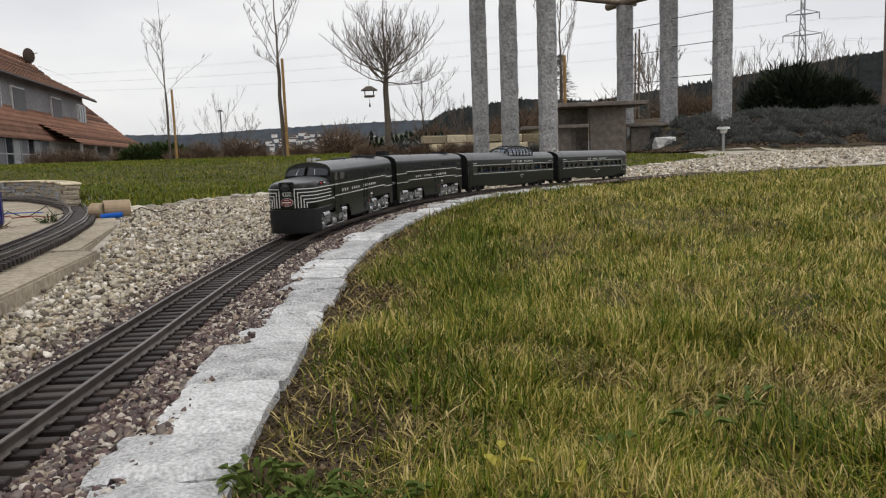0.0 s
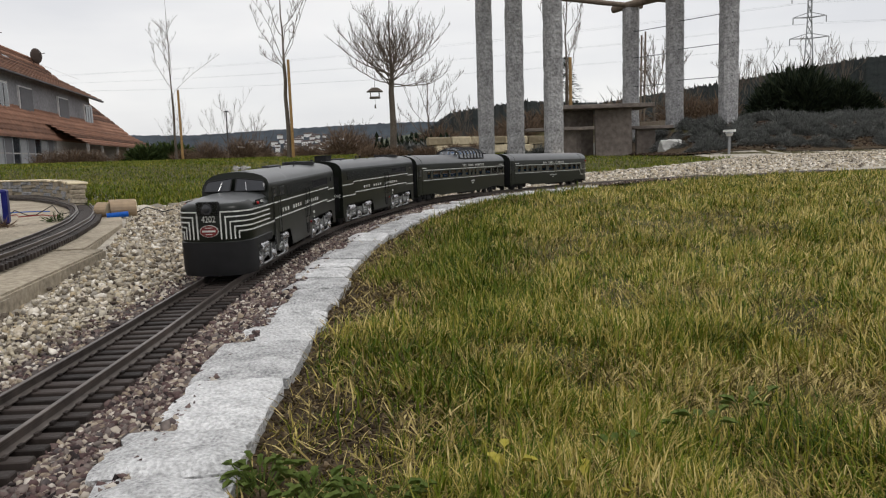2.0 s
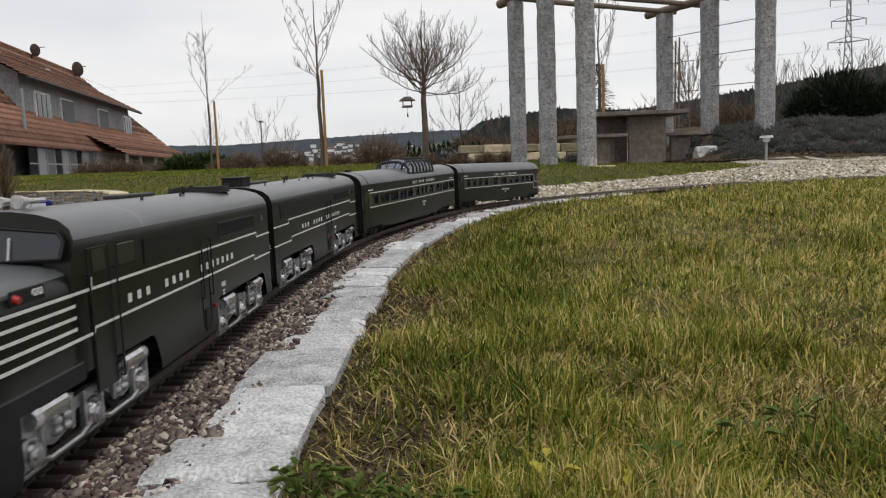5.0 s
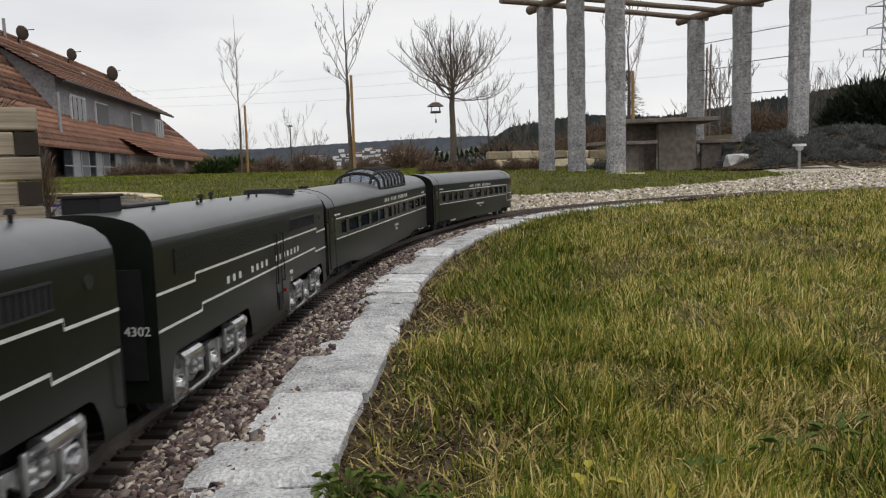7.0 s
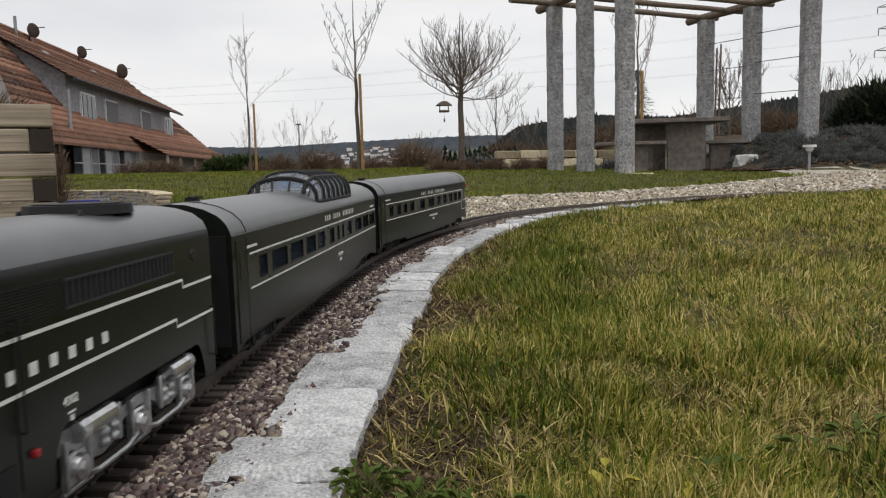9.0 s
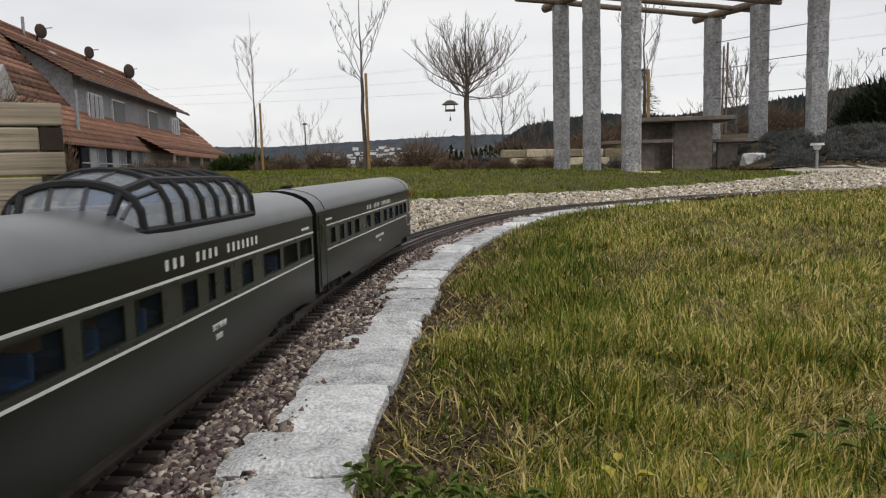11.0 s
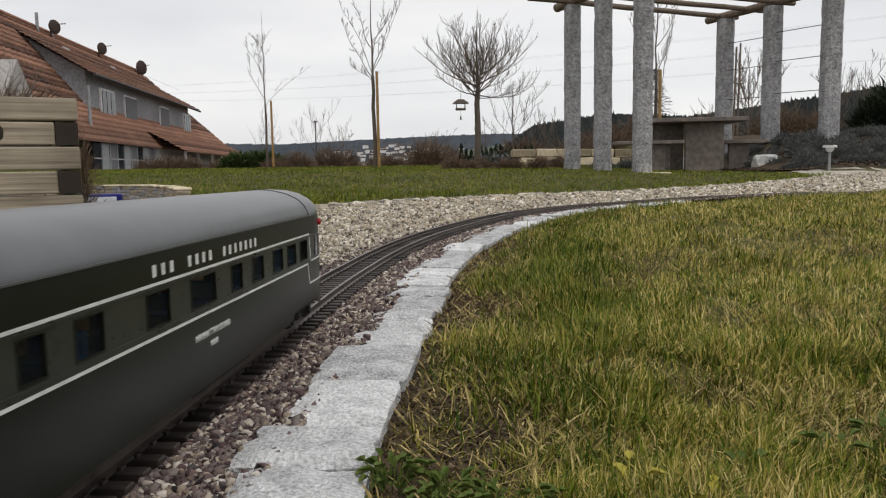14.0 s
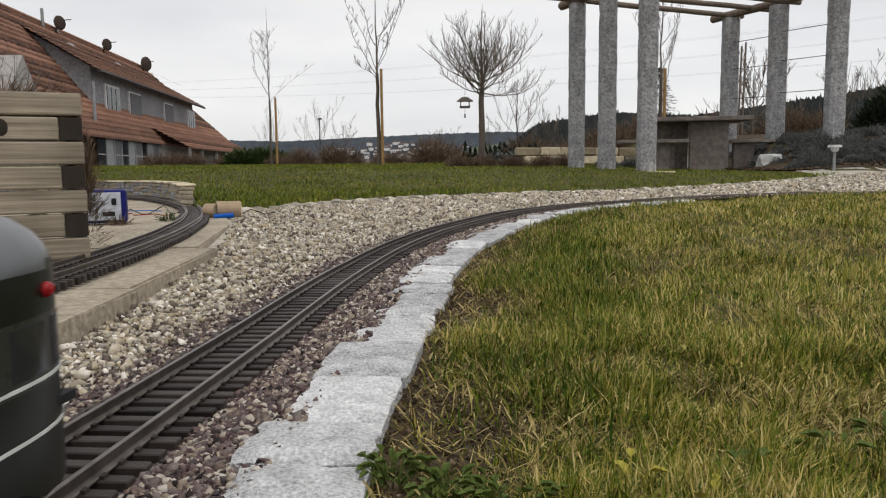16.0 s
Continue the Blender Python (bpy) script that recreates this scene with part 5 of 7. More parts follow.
    add_box(bm, -0.0016, 0, 0.0687, 0.0008, 0.010, 0.0007)
    add_box(bm, -0.0016, 0, 0.0604, 0.0008, 0.009, 0.0007)
    part("herald_bars", bm, M_STRIPE, h)
    # body stripes and letters
    side_strip(root, [(0.128, 0.0890), (0.1285, 0.0955), (0.140, 0.0955)][:2], 0.0017)
    side_strip(root, [(0.1285, 0.0890), (0.504, 0.0890), (0.5045, 0.0842), (xb, 0.0842)], 0.0017)
    side_strip(root, [(0.128, 0.0632), (0.1285, 0.0662), (0.490, 0.0662), (0.4905, 0.0614), (xb, 0.0614)], 0.0017)
    letter_bars(root, 0.172, 0.418, 0.0720, 0.0777, (3, 4, 7))
    loco_sides(root, 0.045, xb, 0.205, 0.368, "4202")
    roof_details(root, 0.225, xb, [(0.475, 0.031)], False)
    # horns and bell on the cab roof
    bm = bmesh.new()
    for y in (-0.006, 0.006):
        add_cyl(bm, (0.136, y, 0.1405), (0.150, y, 0.1405), 0.0042, 0.0016, n=12)
        add_cyl(bm, (0.150, y, 0.1405), (0.166, y, 0.1405), 0.0014, n=8)
    add_cyl(bm, (0.152, 0, 0.134), (0.152, 0, 0.1405), 0.0018, n=8)
    add_box(bm, 0.152, 0, 0.1395, 0.006, 0.016, 0.002)
    part("horn", bm, M_CHROME, root, "pair of chrome horns")
    part("diaphragm", bbox(xb + 0.006, 0, 0.066, 0.012, 0.046, 0.095, bevel=0.003), M_BLACK, root, "black ribbed end gangway")
    loco_bogie(root, 0.126)
    loco_bogie(root, 0.444)
    couple(root, xb, 1)
    return root


def car_shell(root, x0, x1, wins, round_end=False, z0=0.068, z1=0.0872):
    """Coach body with real window openings on both sides."""
    xs = {x0, x1}
    for a, b in wins:
        xs |= {a, b}
    xs |= set(np.arange(x0 + 0.03, x1 - 0.05, 0.06))
    if round_end:
        xs |= {x1 - 0.065 * (1 - math.sin(radians(a))) for a in (0, 15, 30, 42, 54, 64, 73, 81, 86)}
    xs = sorted(xs)
    xs = [xs[0]] + [b for a, b in zip(xs, xs[1:]) if b - a > 1e-5]
    low = [0.016, 0.022, 0.0625, z0, z1, 0.091]
    rings = []
    for x in xs:
        sy, top = 1.0, 1.0
        if round_end and x > x1 - 0.065:
            u = (x - (x1 - 0.065)) / 0.065
            sy = max(0.05, (1 - min(u, 0.9995) ** 2.6) ** (1 / 2.6))
            top = 1 - 0.30 * u ** 4
        bott = 0.016
        for bx in (x0 + 0.085, x1 - 0.105):
            if abs(x - bx) < 0.056:
                bott = 0.024
        rings.append(section(x, [bott] + low[1:], ROOF_CAR, sy, top))
    ncol = len(rings[0])

    def is_win(i, j):
        m = (xs[i] + xs[i + 1]) / 2
        return j in (3, ncol - 5) and any(a - 1e-6 < m < b + 1e-6 for a, b in wins)

    bm = loft(rings, closed=False, cap=True, skip=is_win)
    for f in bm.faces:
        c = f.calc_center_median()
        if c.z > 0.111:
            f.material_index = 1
        elif 0.0625 < c.z < 0.091 and abs(f.normal.x) < 0.8:
            f.material_index = 2
    body = part("body", bm, [M_LOCO, M_ROOF, M_CARGREY], root, "grey and dark green coach body, satin roof with painted sky sheen")
    smooth_by_angle(body, 40)
    for a, b in wins:
        for s in (-1, 1):
            if round_end and b > x1 - 0.03:
                continue
            p = part("window_pane", bbox((a + b) / 2, s * (HW - 0.0016), (z0 + z1) / 2, b - a + 0.001, 0.0008, z1 - z0 + 0.001), M_CARGLASS, root, "tinted window pane")
            bm = bmesh.new()
            for x in (a, b):
                add_box(bm, x, s * (HW - 0.0006), (z0 + z1) / 2, 0.0010, 0.0022, z1 - z0)
            for z in (z0, z1):
                add_box(bm, (a + b) / 2, s * (HW - 0.0006), z, b - a, 0.0022, 0.0008)
            part("window_frame", bm, M_LOCO, p)
    part("floor", bbox((x0 + x1) / 2, 0, 0.050, x1 - x0 - 0.03, 0.088, 0.004), M_BLACK, root)
    part("underframe", bbox((x0 + x1) / 2, 0, 0.028, x1 - x0 - 0.02, 0.05, 0.016), M_BLACK, root)
    part("corridor_wall", bbox((x0 + x1) / 2, 0.012, 0.082, x1 - x0 - 0.10, 0.001, 0.056), M_AMBER, root, "brown inner wall")
    x = x0 + 0.09
    while x < x1 - 0.06:
        bm = bmesh.new()
        add_box(bm, x, -0.022, 0.062, 0.016, 0.030, 0.008, bevel=0.001)
        add_box(bm, x + 0.008, -0.022, 0.069, 0.003, 0.030, 0.016, bevel=0.001)
        part("seat", bm, M_SEAT, root, "blue seat")
        x += 0.055
    ln = x1 - (0.068 if round_end else 0)
    for z, end in ((0.0915, 0.6193), (0.0625, 0.6120)):
        side_strip(root, [(x0 + 0.040, z), (end if round_end else ln, z)], 0.0016)
    for s in (-1, 1):
        for z in (0.0895, 0.0662):
            part("side_moulding", bbox((x0 + 0.04 + ln) / 2, s * (HW + 0.0003), z, ln - x0 - 0.04, 0.0008, 0.0012), M_CARGREY, root)
        part("drip_rail", bbox((x0 + ln) / 2, s * (HW + 0.0002), 0.1095, ln - x0, 0.0012, 0.001), M_ROOF, root)
        part("vestibule_door", bbox(x0 + 0.020, s * (HW + 0.0002), 0.064, 0.022, 0.0008, 0.082), M_LOCO, root)
        part("door_window", bbox(x0 + 0.020, s * (HW + 0.0006), 0.084, 0.010, 0.0008, 0.022), M_PANE, root)
        for x in (x0 + 0.008, x0 + 0.032):
            part("door_seam", bbox(x, s * (HW + 0.0004), 0.064, 0.0007, 0.0008, 0.083), M_BLACK, root)
        part("step", bbox(x0 + 0.020, s * (HW - 0.006), 0.0165, 0.020, 0.010, 0.002), M_BLACK, root)
        # battery and tool boxes along the skirt
        part("equipment_box", bbox((x0 + x1) / 2 + 0.03, s * 0.034, 0.0175, 0.11, 0.018, 0.014, bevel=0.001), M_BLACK, root)
    part("diaphragm", bbox(x0 - 0.010, 0, 0.066, 0.018, 0.044, 0.095, bevel=0.003), M_BLACK, root, "black ribbed end gangway")
    part("end_wall", bbox(x0 - 0.0008, 0, 0.066, 0.0016, 0.088, 0.088), M_BLACK, root)
    for x in ((x0 + 0.062, x1 - 0.055) if not round_end else (x0 + 0.062,)):
        bm = bmesh.new()
        add_box(bm, x, 0.004, 0.1385, 0.020, 0.004, 0.002)
        add_box(bm, x - 0.006, 0.004, 0.1372, 0.004, 0.012, 0.003)
        add_cyl(bm, (x + 0.004, 0.004, 0.134), (x + 0.004, 0.004, 0.1395), 0.0015, n=8)
        part("roof_antenna", bm, M_BLACK, root, "small black roof fitting")
    bm = bmesh.new()
    for k in range(len(ROOF_CAR) - 1):
        (a, z), (b, w) = ROOF_CAR[k], ROOF_CAR[k + 1]
        for s in (-1, 1):
            add_cyl(bm, (x0 + 0.034, s * a, z), (x0 + 0.034, s * b, w), 0.0006, n=5)
    part("roof_seam", bm, M_BLACK, root)
    car_bogie(root, x0 + 0.085)
    car_bogie(root, x1 - 0.105)
    couple(root, x1 - 0.01, 1)
    return body


def build_dome_car():
    root = empty("dome_car", Matrix(), "dark green and grey model coach with glass dome on the track", "railway coach", "train vehicles")
    x0, x1 = 0.030, 0.7235
    wins = [(0.096, 0.117), (0.134, 0.182), (0.197, 0.243), (0.259, 0.299), (0.312, 0.344), (0.3737, 0.3973), (0.4183, 0.4288), (0.4488, 0.4598), (0.4883, 0.5128), (0.5440, 0.5925), (0.6064, 0.6540), (0.6660, 0.7140)]
    car_shell(root, x0, x1, wins)
    letter_bars(root, 0.349, 0.531, 0.0975, 0.1040, (3, 4, 7))
    side_words(root, "SKY VIEW", 0.433, 0.0489, 0.0062)
    side_words(root, "30001", 0.4315, 0.0417, 0.0056)
    for s in (-1, 1):
        part("name_bar", bbox(0.690, s * (HW + 0.0002), 0.0975, 0.030, 0.0006, 0.0024), M_STRIPE, root)
        part("name_bar", bbox(0.062 + 0.015, s * (HW + 0.0002), 0.0975, 0.026, 0.0006, 0.0022), M_STRIPE, root)
    # the dome: curved ribs over glass with a sloping front
    dome = part("dome", bbox(0.440, 0, 0.1335, 0.19, 0.058, 0.006), M_ROOF, root, "glass dome with black ribs")
    def arch(x, k=1.0, zb=0.1215, n=12):
        pts = []
        for i in range(n + 1):
            a = math.pi * i / n
            pts.append((x, -0.0425 * math.cos(a) * (0.86 + 0.14 * k), zb + (0.0360 * k) * (math.sin(a) ** 0.62)))
        return pts
    xs = [0.334, 0.343, 0.376] + [0.376 + 0.0272 * (i + 1) for i in range(6)]
    ks = [0.35, 0.80, 1.0] + [1.0] * 5 + [0.92]
    rings = [arch(x, k) for x, k in zip(xs, ks)]
    bm = loft(rings, closed=False, cap=True)
    g = part("dome_glass", bm, M_DOMEGLASS, dome, "clear curved glass, sky reflection in its pale tint", True)
    g.visible_shadow = False
    for x, k in list(zip(xs, ks))[1:]:
        rib = bmesh.new()
        tube(rib, [Vector(p) for p in arch(x, k)], 0.0028, 0.0028, 6)
        part("rib", rib, M_BLACK, dome)
    for j in (0, 3, 9, 12):
        rail = bmesh.new()
        tube(rail, [Vector(r[j]) for r in rings], 0.0029, 0.0029, 6)
        part("rail", rail, M_BLACK, dome)
    bm = bmesh.new()
    for j in (2, 5, 7, 10):
        add_cyl(bm, rings[0][j], rings[1][j], 0.0015, n=5)
        add_cyl(bm, rings[1][j], rings[2][j], 0.0012, n=5)
    part("front_mullions", bm, M_LEAD, dome)
    for i in range(5):
        for s in (-1, 1):
            bm = bmesh.new()
            add_box(bm, 0.395 + i * 0.030, s * 0.016, 0.134, 0.010, 0.020, 0.008, bevel=0.001)
            add_box(bm, 0.401 + i * 0.030, s * 0.016, 0.139, 0.003, 0.020, 0.014, bevel=0.001)
            part("dome_seat", bm, M_SEAT, dome, "blue seat")
    part("diaphragm", bbox(x1 + 0.007, 0, 0.066, 0.014, 0.044, 0.095, bevel=0.003), M_BLACK, root, "black ribbed end gangway")
    part("end_wall", bbox(x1 + 0.0008, 0, 0.066, 0.0016, 0.088, 0.088), M_BLACK, root)
    return root


def build_tail_car():
    root = empty("observation_car", Matrix(), "grey-green model coach with rounded glazed tail on the track", "railway coach", "train vehicles")
    x0, x1 = 0.027, 0.706
    wins = [(0.085, 0.103), (0.128, 0.146), (0.166, 0.184), (0.206, 0.230), (0.274, 0.302), (0.332, 0.372), (0.402, 0.424), (0.448, 0.474), (0.500, 0.528), (0.5434, 0.5709), (0.5859, 0.6110)]
    car_shell(root, x0, x1, wins, True)
    letter_bars(root, 0.280, 0.462, 0.0955, 0.1020, (3, 4, 7))
    side_words(root, "MANHATTAN ISLAND", 0.365, 0.0490, 0.0060)
    side_words(root, "10641", 0.365, 0.0415, 0.0054)
    for s in (-1, 1):
        part("name_bar", bbox(0.077, s * (HW + 0.0002), 0.0985, 0.026, 0.0006, 0.0022), M_STRIPE, root)
        # stripes step down round the tail
        part("stripe", ribbon([(0.6193, s * HW, 0.0915), (0.6243, s * HW, 0.0650)], [(0, s, 0)] * 2, 0.0014), M_STRIPE, root)
        part("stripe", ribbon([(0.6120, s * HW, 0.0625), (0.6174, s * HW, 0.0430)], [(0, s, 0)] * 2, 0.0014), M_STRIPE, root)
    def tail(a, z, o=0.0003):
        u = math.sin(a)
        sy = max(0.0, 1 - u ** 2.6) ** (1 / 2.6)
        return (x1 - 0.065 + 0.065 * u + o * u, HW * sy + o * (1 - u), z)
    angs = [radians(a) for a in (1, 8, 18, 28, 38, 48, 57, 65, 72, 78, 83, 87, 90)]
    for z in (0.0650, 0.0430):
        pts = [((0.6243 if z > 0.05 else 0.6174), HW + 0.0003, z)] + [tail(a, z) for a in angs]
        pts = pts + [(x, -y, zz) for x, y, zz in pts[-2::-1]]
        nr = [(max(0, p[0] - (x1 - 0.065)) * 0.8, p[1], 0) for p in pts]
        part("stripe", ribbon(pts, nr, 0.0015), M_STRIPE, root, "thin white stripe")
    for a0, a1 in ((2, 22), (30, 50), (56, 76)):
        for s in (-1, 1):
            aa = [radians(a0 + (a1 - a0) * i / 5) for i in range(6)]
            lo = [tail(a, 0.0675, 0.0006) for a in aa]
            hi = [tail(a, 0.0885, 0.0006) for a in aa]
            bm = bmesh.new()
            v = [[bm.verts.new((x, s * y, z)) for x, y, z in row] for row in (lo, hi)]
            w = [[bm.verts.new((x - 0.0008, s * (y - 0.0008), z)) for x, y, z in row] for row in (lo, hi)]
            for i in range(5):
                bm.faces.new((v[0][i], v[0][i + 1], v[1][i + 1], v[1][i]))
                bm.faces.new((w[0][i], w[0][i + 1], w[1][i + 1], w[1][i]))
            for k in (0, 5):
                bm.faces.new((v[0][k], v[1][k], w[1][k], w[0][k]))
            for r in (0, 1):
                for i in range(5):
                    bm.faces.new((v[r][i], v[r][i + 1], w[r][i + 1], w[r][i]))
            bmesh.ops.recalc_face_normals(bm, faces=bm.faces)
            part("tail_window", bm, M_PANE, root, "dark curved tail window")
    p = tail(radians(27), 0.1005)
    for s in (-1, 1):
        bm = bmesh.new()
        bmesh.ops.create_uvsphere(bm, u_segments=14, v_segments=8, radius=0.0034, matrix=Matrix.Translation((p[0], s * p[1], p[2])))
        part("tail_lamp", bm, M_REDLENS, root, "round red tail lamp", True)
    bm = bmesh.new()
    for k in range(len(ROOF_CAR) - 1):
        (a, z), (b, w) = ROOF_CAR[k], ROOF_CAR[k + 1]
        for s in (-1, 1):
            add_cyl(bm, (0.622, s * a, z), (0.622, s * b, w), 0.0006, n=5)
    part("roof_seam", bm, M_BLACK, root)
    bm = bmesh.new()
    add_box(bm, x1 - 0.006, 0, 0.018, 0.012, 0.05, 0.01, bevel=0.001)
    add_box(bm, x1 - 0.002, 0.012, 0.010, 0.003, 0.004, 0.014)
    add_box(bm, x1 - 0.002, -0.012, 0.010, 0.003, 0.004, 0.014)
    part("buffer_beam", bm, M_BLACK, root)
    return root


TRAIN = [(build_loco_a(), 1.8258 - 0.58, 0.58, 0.126, 0.444), (build_loco_b(), 1.8258, 0.579, 0.132, 0.444), (build_dome_car(), 2.4049, 0.7415, 0.115, 0.6185), (build_tail_car(), 3.1464, 0.6708, 0.112, 0.563)]


# ---- pergola of granite posts and logs ----
POST_A = [(1.97, 11.0), (2.24, 10.2), (2.56, 9.4)]
POST_B = [(5.02, 13.2), (5.40, 12.2), (5.83, 11.2)]


def rough_post(w, d, h, seed):
    rings = []
    for i in range(25):
        z = h * i / 24
        ring = []
        for k in range(16):
            a = 2 * math.pi * (k + 0.5) / 16
            c, s = math.cos(a), math.sin(a)
            m = max(abs(c), abs(s))
            x, y = c / m * w / 2, s / m * d / 2
            e = 0.010 * noise.noise((x * 9 + seed, y * 9, z * 6)) + 0.006 * noise.noise((x * 30, y * 30 + seed, z * 22))
            ring.append((x * (1 + e * 6), y * (1 + e * 6), z))
        rings.append(ring)
    return loft(rings)


def log_bm(a, b, r, seed):
    a, b = Vector(a), Vector(b)
    d = (b - a)
    q = d.to_track_quat("Z", "Y").to_matrix()
    rings = []
    for i in range(13):
        c = a + d * (i / 12) + Vector((0, 0, 0.012 * noise.noise((i * 0.3, seed, 0))))
        rr = r * (1 + 0.08 * noise.noise((i * 0.7, seed, 5)))
        rings.append([c + q @ Vector((math.cos(t) * rr, math.sin(t) * rr, 0)) for t in [2 * math.pi * k / 10 for k in range(10)]])
    return loft(rings)


def build_pergola():
    root = empty("pergola", Matrix(), "garden pergola of six rough granite posts and peeled logs", "pergola")
    H, HB = 2.47, 2.66
    for i, (x, y) in enumerate(POST_A + POST_B):
        z = float(gz(x, y))
        p = part("post", rough_post(0.205 if i < 3 else 0.255, 0.22, (H if i < 3 else HB) - z, i * 3.1), M_PILLAR, root, "rough grey granite post")
        p.matrix_local = Matrix.Translation((x, y, z - 0.01)) @ Matrix.Rotation(0.12, 4, "Z")
    for row, top in ((POST_A, H), (POST_B, HB)):
        a, b = Vector((*row[0], top + 0.05)), Vector((*row[2], top + 0.05))
        d = (b - a).normalized()
        part("beam", log_bm(a - d * 0.45, b + d * 0.5, 0.065, row[0][0]), M_POLE, root, "thick peeled log beam")
    for i in range(5):
        u = i / 4 * 1.12 - 0.06
        a = Vector((*POST_A[0], H + 0.07)).lerp(Vector((*POST_A[2], H + 0.07)), u)
        b = Vector((*POST_B[0], HB + 0.07)).lerp(Vector((*POST_B[2], HB + 0.07)), u)
        d = (b - a).normalized()
        part("pole", log_bm(a - d * (0.8 - 0.12 * i), b + d * (0.5 + 0.1 * (i % 2)), 0.042, i * 7.7), M_POLE, root, "thin peeled pole")
    for z in (1.25, 1.75, 2.2):
        bm = bmesh.new()
        for (ax, ay), (bx, by) in zip(POST_B, POST_B[1:]):
            add_cyl(bm, (ax, ay - 0.13, z + 0.02), (bx, by - 0.13, z - 0.02), 0.006, n=5)
        part("wire", bm, M_WIRE, root, "dark climbing wire")


build_pergola()
part_pad = part("stone_pad", bbox(2.25, 10.2, 0.047, 1.15, 2.3, 0.05, Matrix(), 0.01), M_LIME)
tagged(part_pad, "pale gravelled pad under the granite posts", "paving", kind="structure")


# ---- stone table with benches ----
def build_table():
    x, y = 3.85, 11.3
    z = float(gz(x, y)) - 0.01
    t = empty("stone_table", Matrix.Translation((x, y, z)) @ Matrix.Rotation(-0.10, 4, "Z"), "brown-grey stone garden table on slab legs", "table")
    part("tabletop", bbox(0, 0.15, 0.755, 1.42, 0.95, 0.06, bevel=0.006), M_TABLE, t)
    part("leg", bbox(0.15, -0.02, 0.36, 0.56, 0.09, 0.73, bevel=0.006), M_TABLE, t)
    part("leg", bbox(-0.36, 0.34, 0.36, 0.56, 0.09, 0.73, Matrix(), 0.006), M_TABLE, t)
    for bx, by, w, c in ((-0.72, -0.1, 1.0, -0.42), (0.80, 0.25, 0.75, 0.86)):
        b = empty("stone_bench", Matrix.Translation((x + bx, y + by, z)) @ Matrix.Rotation(-0.10, 4, "Z"), "low brown-grey stone bench beside the table", "bench", "benches at the table")
        part("seat", bbox(0, 0, 0.435, w, 0.36, 0.05, bevel=0.005), M_TABLE, b)
        part("leg", bbox(-0.02 + (0.12 if bx < 0 else 0.0), 0, 0.205, 0.30, 0.09, 0.41, bevel=0.005), M_TABLE, b)
        part("leg", bbox(0.30 if bx < 0 else -0.25, 0.12, 0.205, 0.09, 0.09, 0.41, bevel=0.005), M_TABLE, b)


build_table()


def build_blocks():
    rnd = random.Random(4)
    w = empty("limestone_wall", Matrix(), "dry wall of cream limestone blocks behind the pergola", "wall")
    for row in range(2):
        x = 1.55 - 0.15 * row
        while x < 4.6:
            L = rnd.uniform(0.28, 0.5)
            bm = bbox(0, 0, 0, L, 0.3, 0.155, bevel=0.02)
            for v in bm.verts:
                v.co += Vector((rnd.gauss(0, 0.008), rnd.gauss(0, 0.01), rnd.gauss(0, 0.006)))
            o = part("block", bm, M_LIME, w)
            o.location = (x + L / 2, 14.3, 0.10 + row * 0.16 + float(gz(x, 14.3)))
            x += L + 0.012
    for x, y, s in ((4.78, 10.95, 0.24), (4.2, 13.0, 0.25)):
        bm = bmesh.new()
        bmesh.ops.create_icosphere(bm, subdivisions=3, radius=1)
        for v in bm.verts:
            n = v.co.normalized()
            v.co = Vector((max(-0.8, min(0.8, n.x)), max(-0.7, min(0.7, n.y)), max(-0.6, min(0.6, n.z)))) * (1 + 0.15 * noise.noise(n * 2 + Vector((x, y, 0))))
        bmesh.ops.scale(bm, vec=(s * 0.8, s * 0.7, s * 0.8), verts=bm.verts)
        o = part("boulder", bm, M_WHITE_ROCK)
        o.location = place(x, y, s * 0.30)
        tagged(o, "pale squared boulder at the bed's edge", "boulder", "boulders")


build_blocks()


# ---- garden lamp ----
def garden_lamp(x, y):
    l = empty("garden_lamp", Matrix.Translation(place(x, y, -0.005)), "small white garden lamp on a thin post by the path", "lamp")
    part("post", cyl((0, 0, 0), (0, 0, 0.25), 0.018, 0.018, 10), M_STEEL, l)
    part("collar", cyl((0, 0, 0.25), (0, 0, 0.285), 0.03, 0.055, 14), M_LAMPWHITE, l)
    part("cap", cyl((0, 0, 0.305), (0, 0, 0.335), 0.085, 0.08, 16), M_LAMPWHITE, l)
    part("lens", cyl((0, 0, 0.285), (0, 0, 0.305), 0.05, 0.05, 14), M_PANEL, l)


garden_lamp(5.05, 9.65)


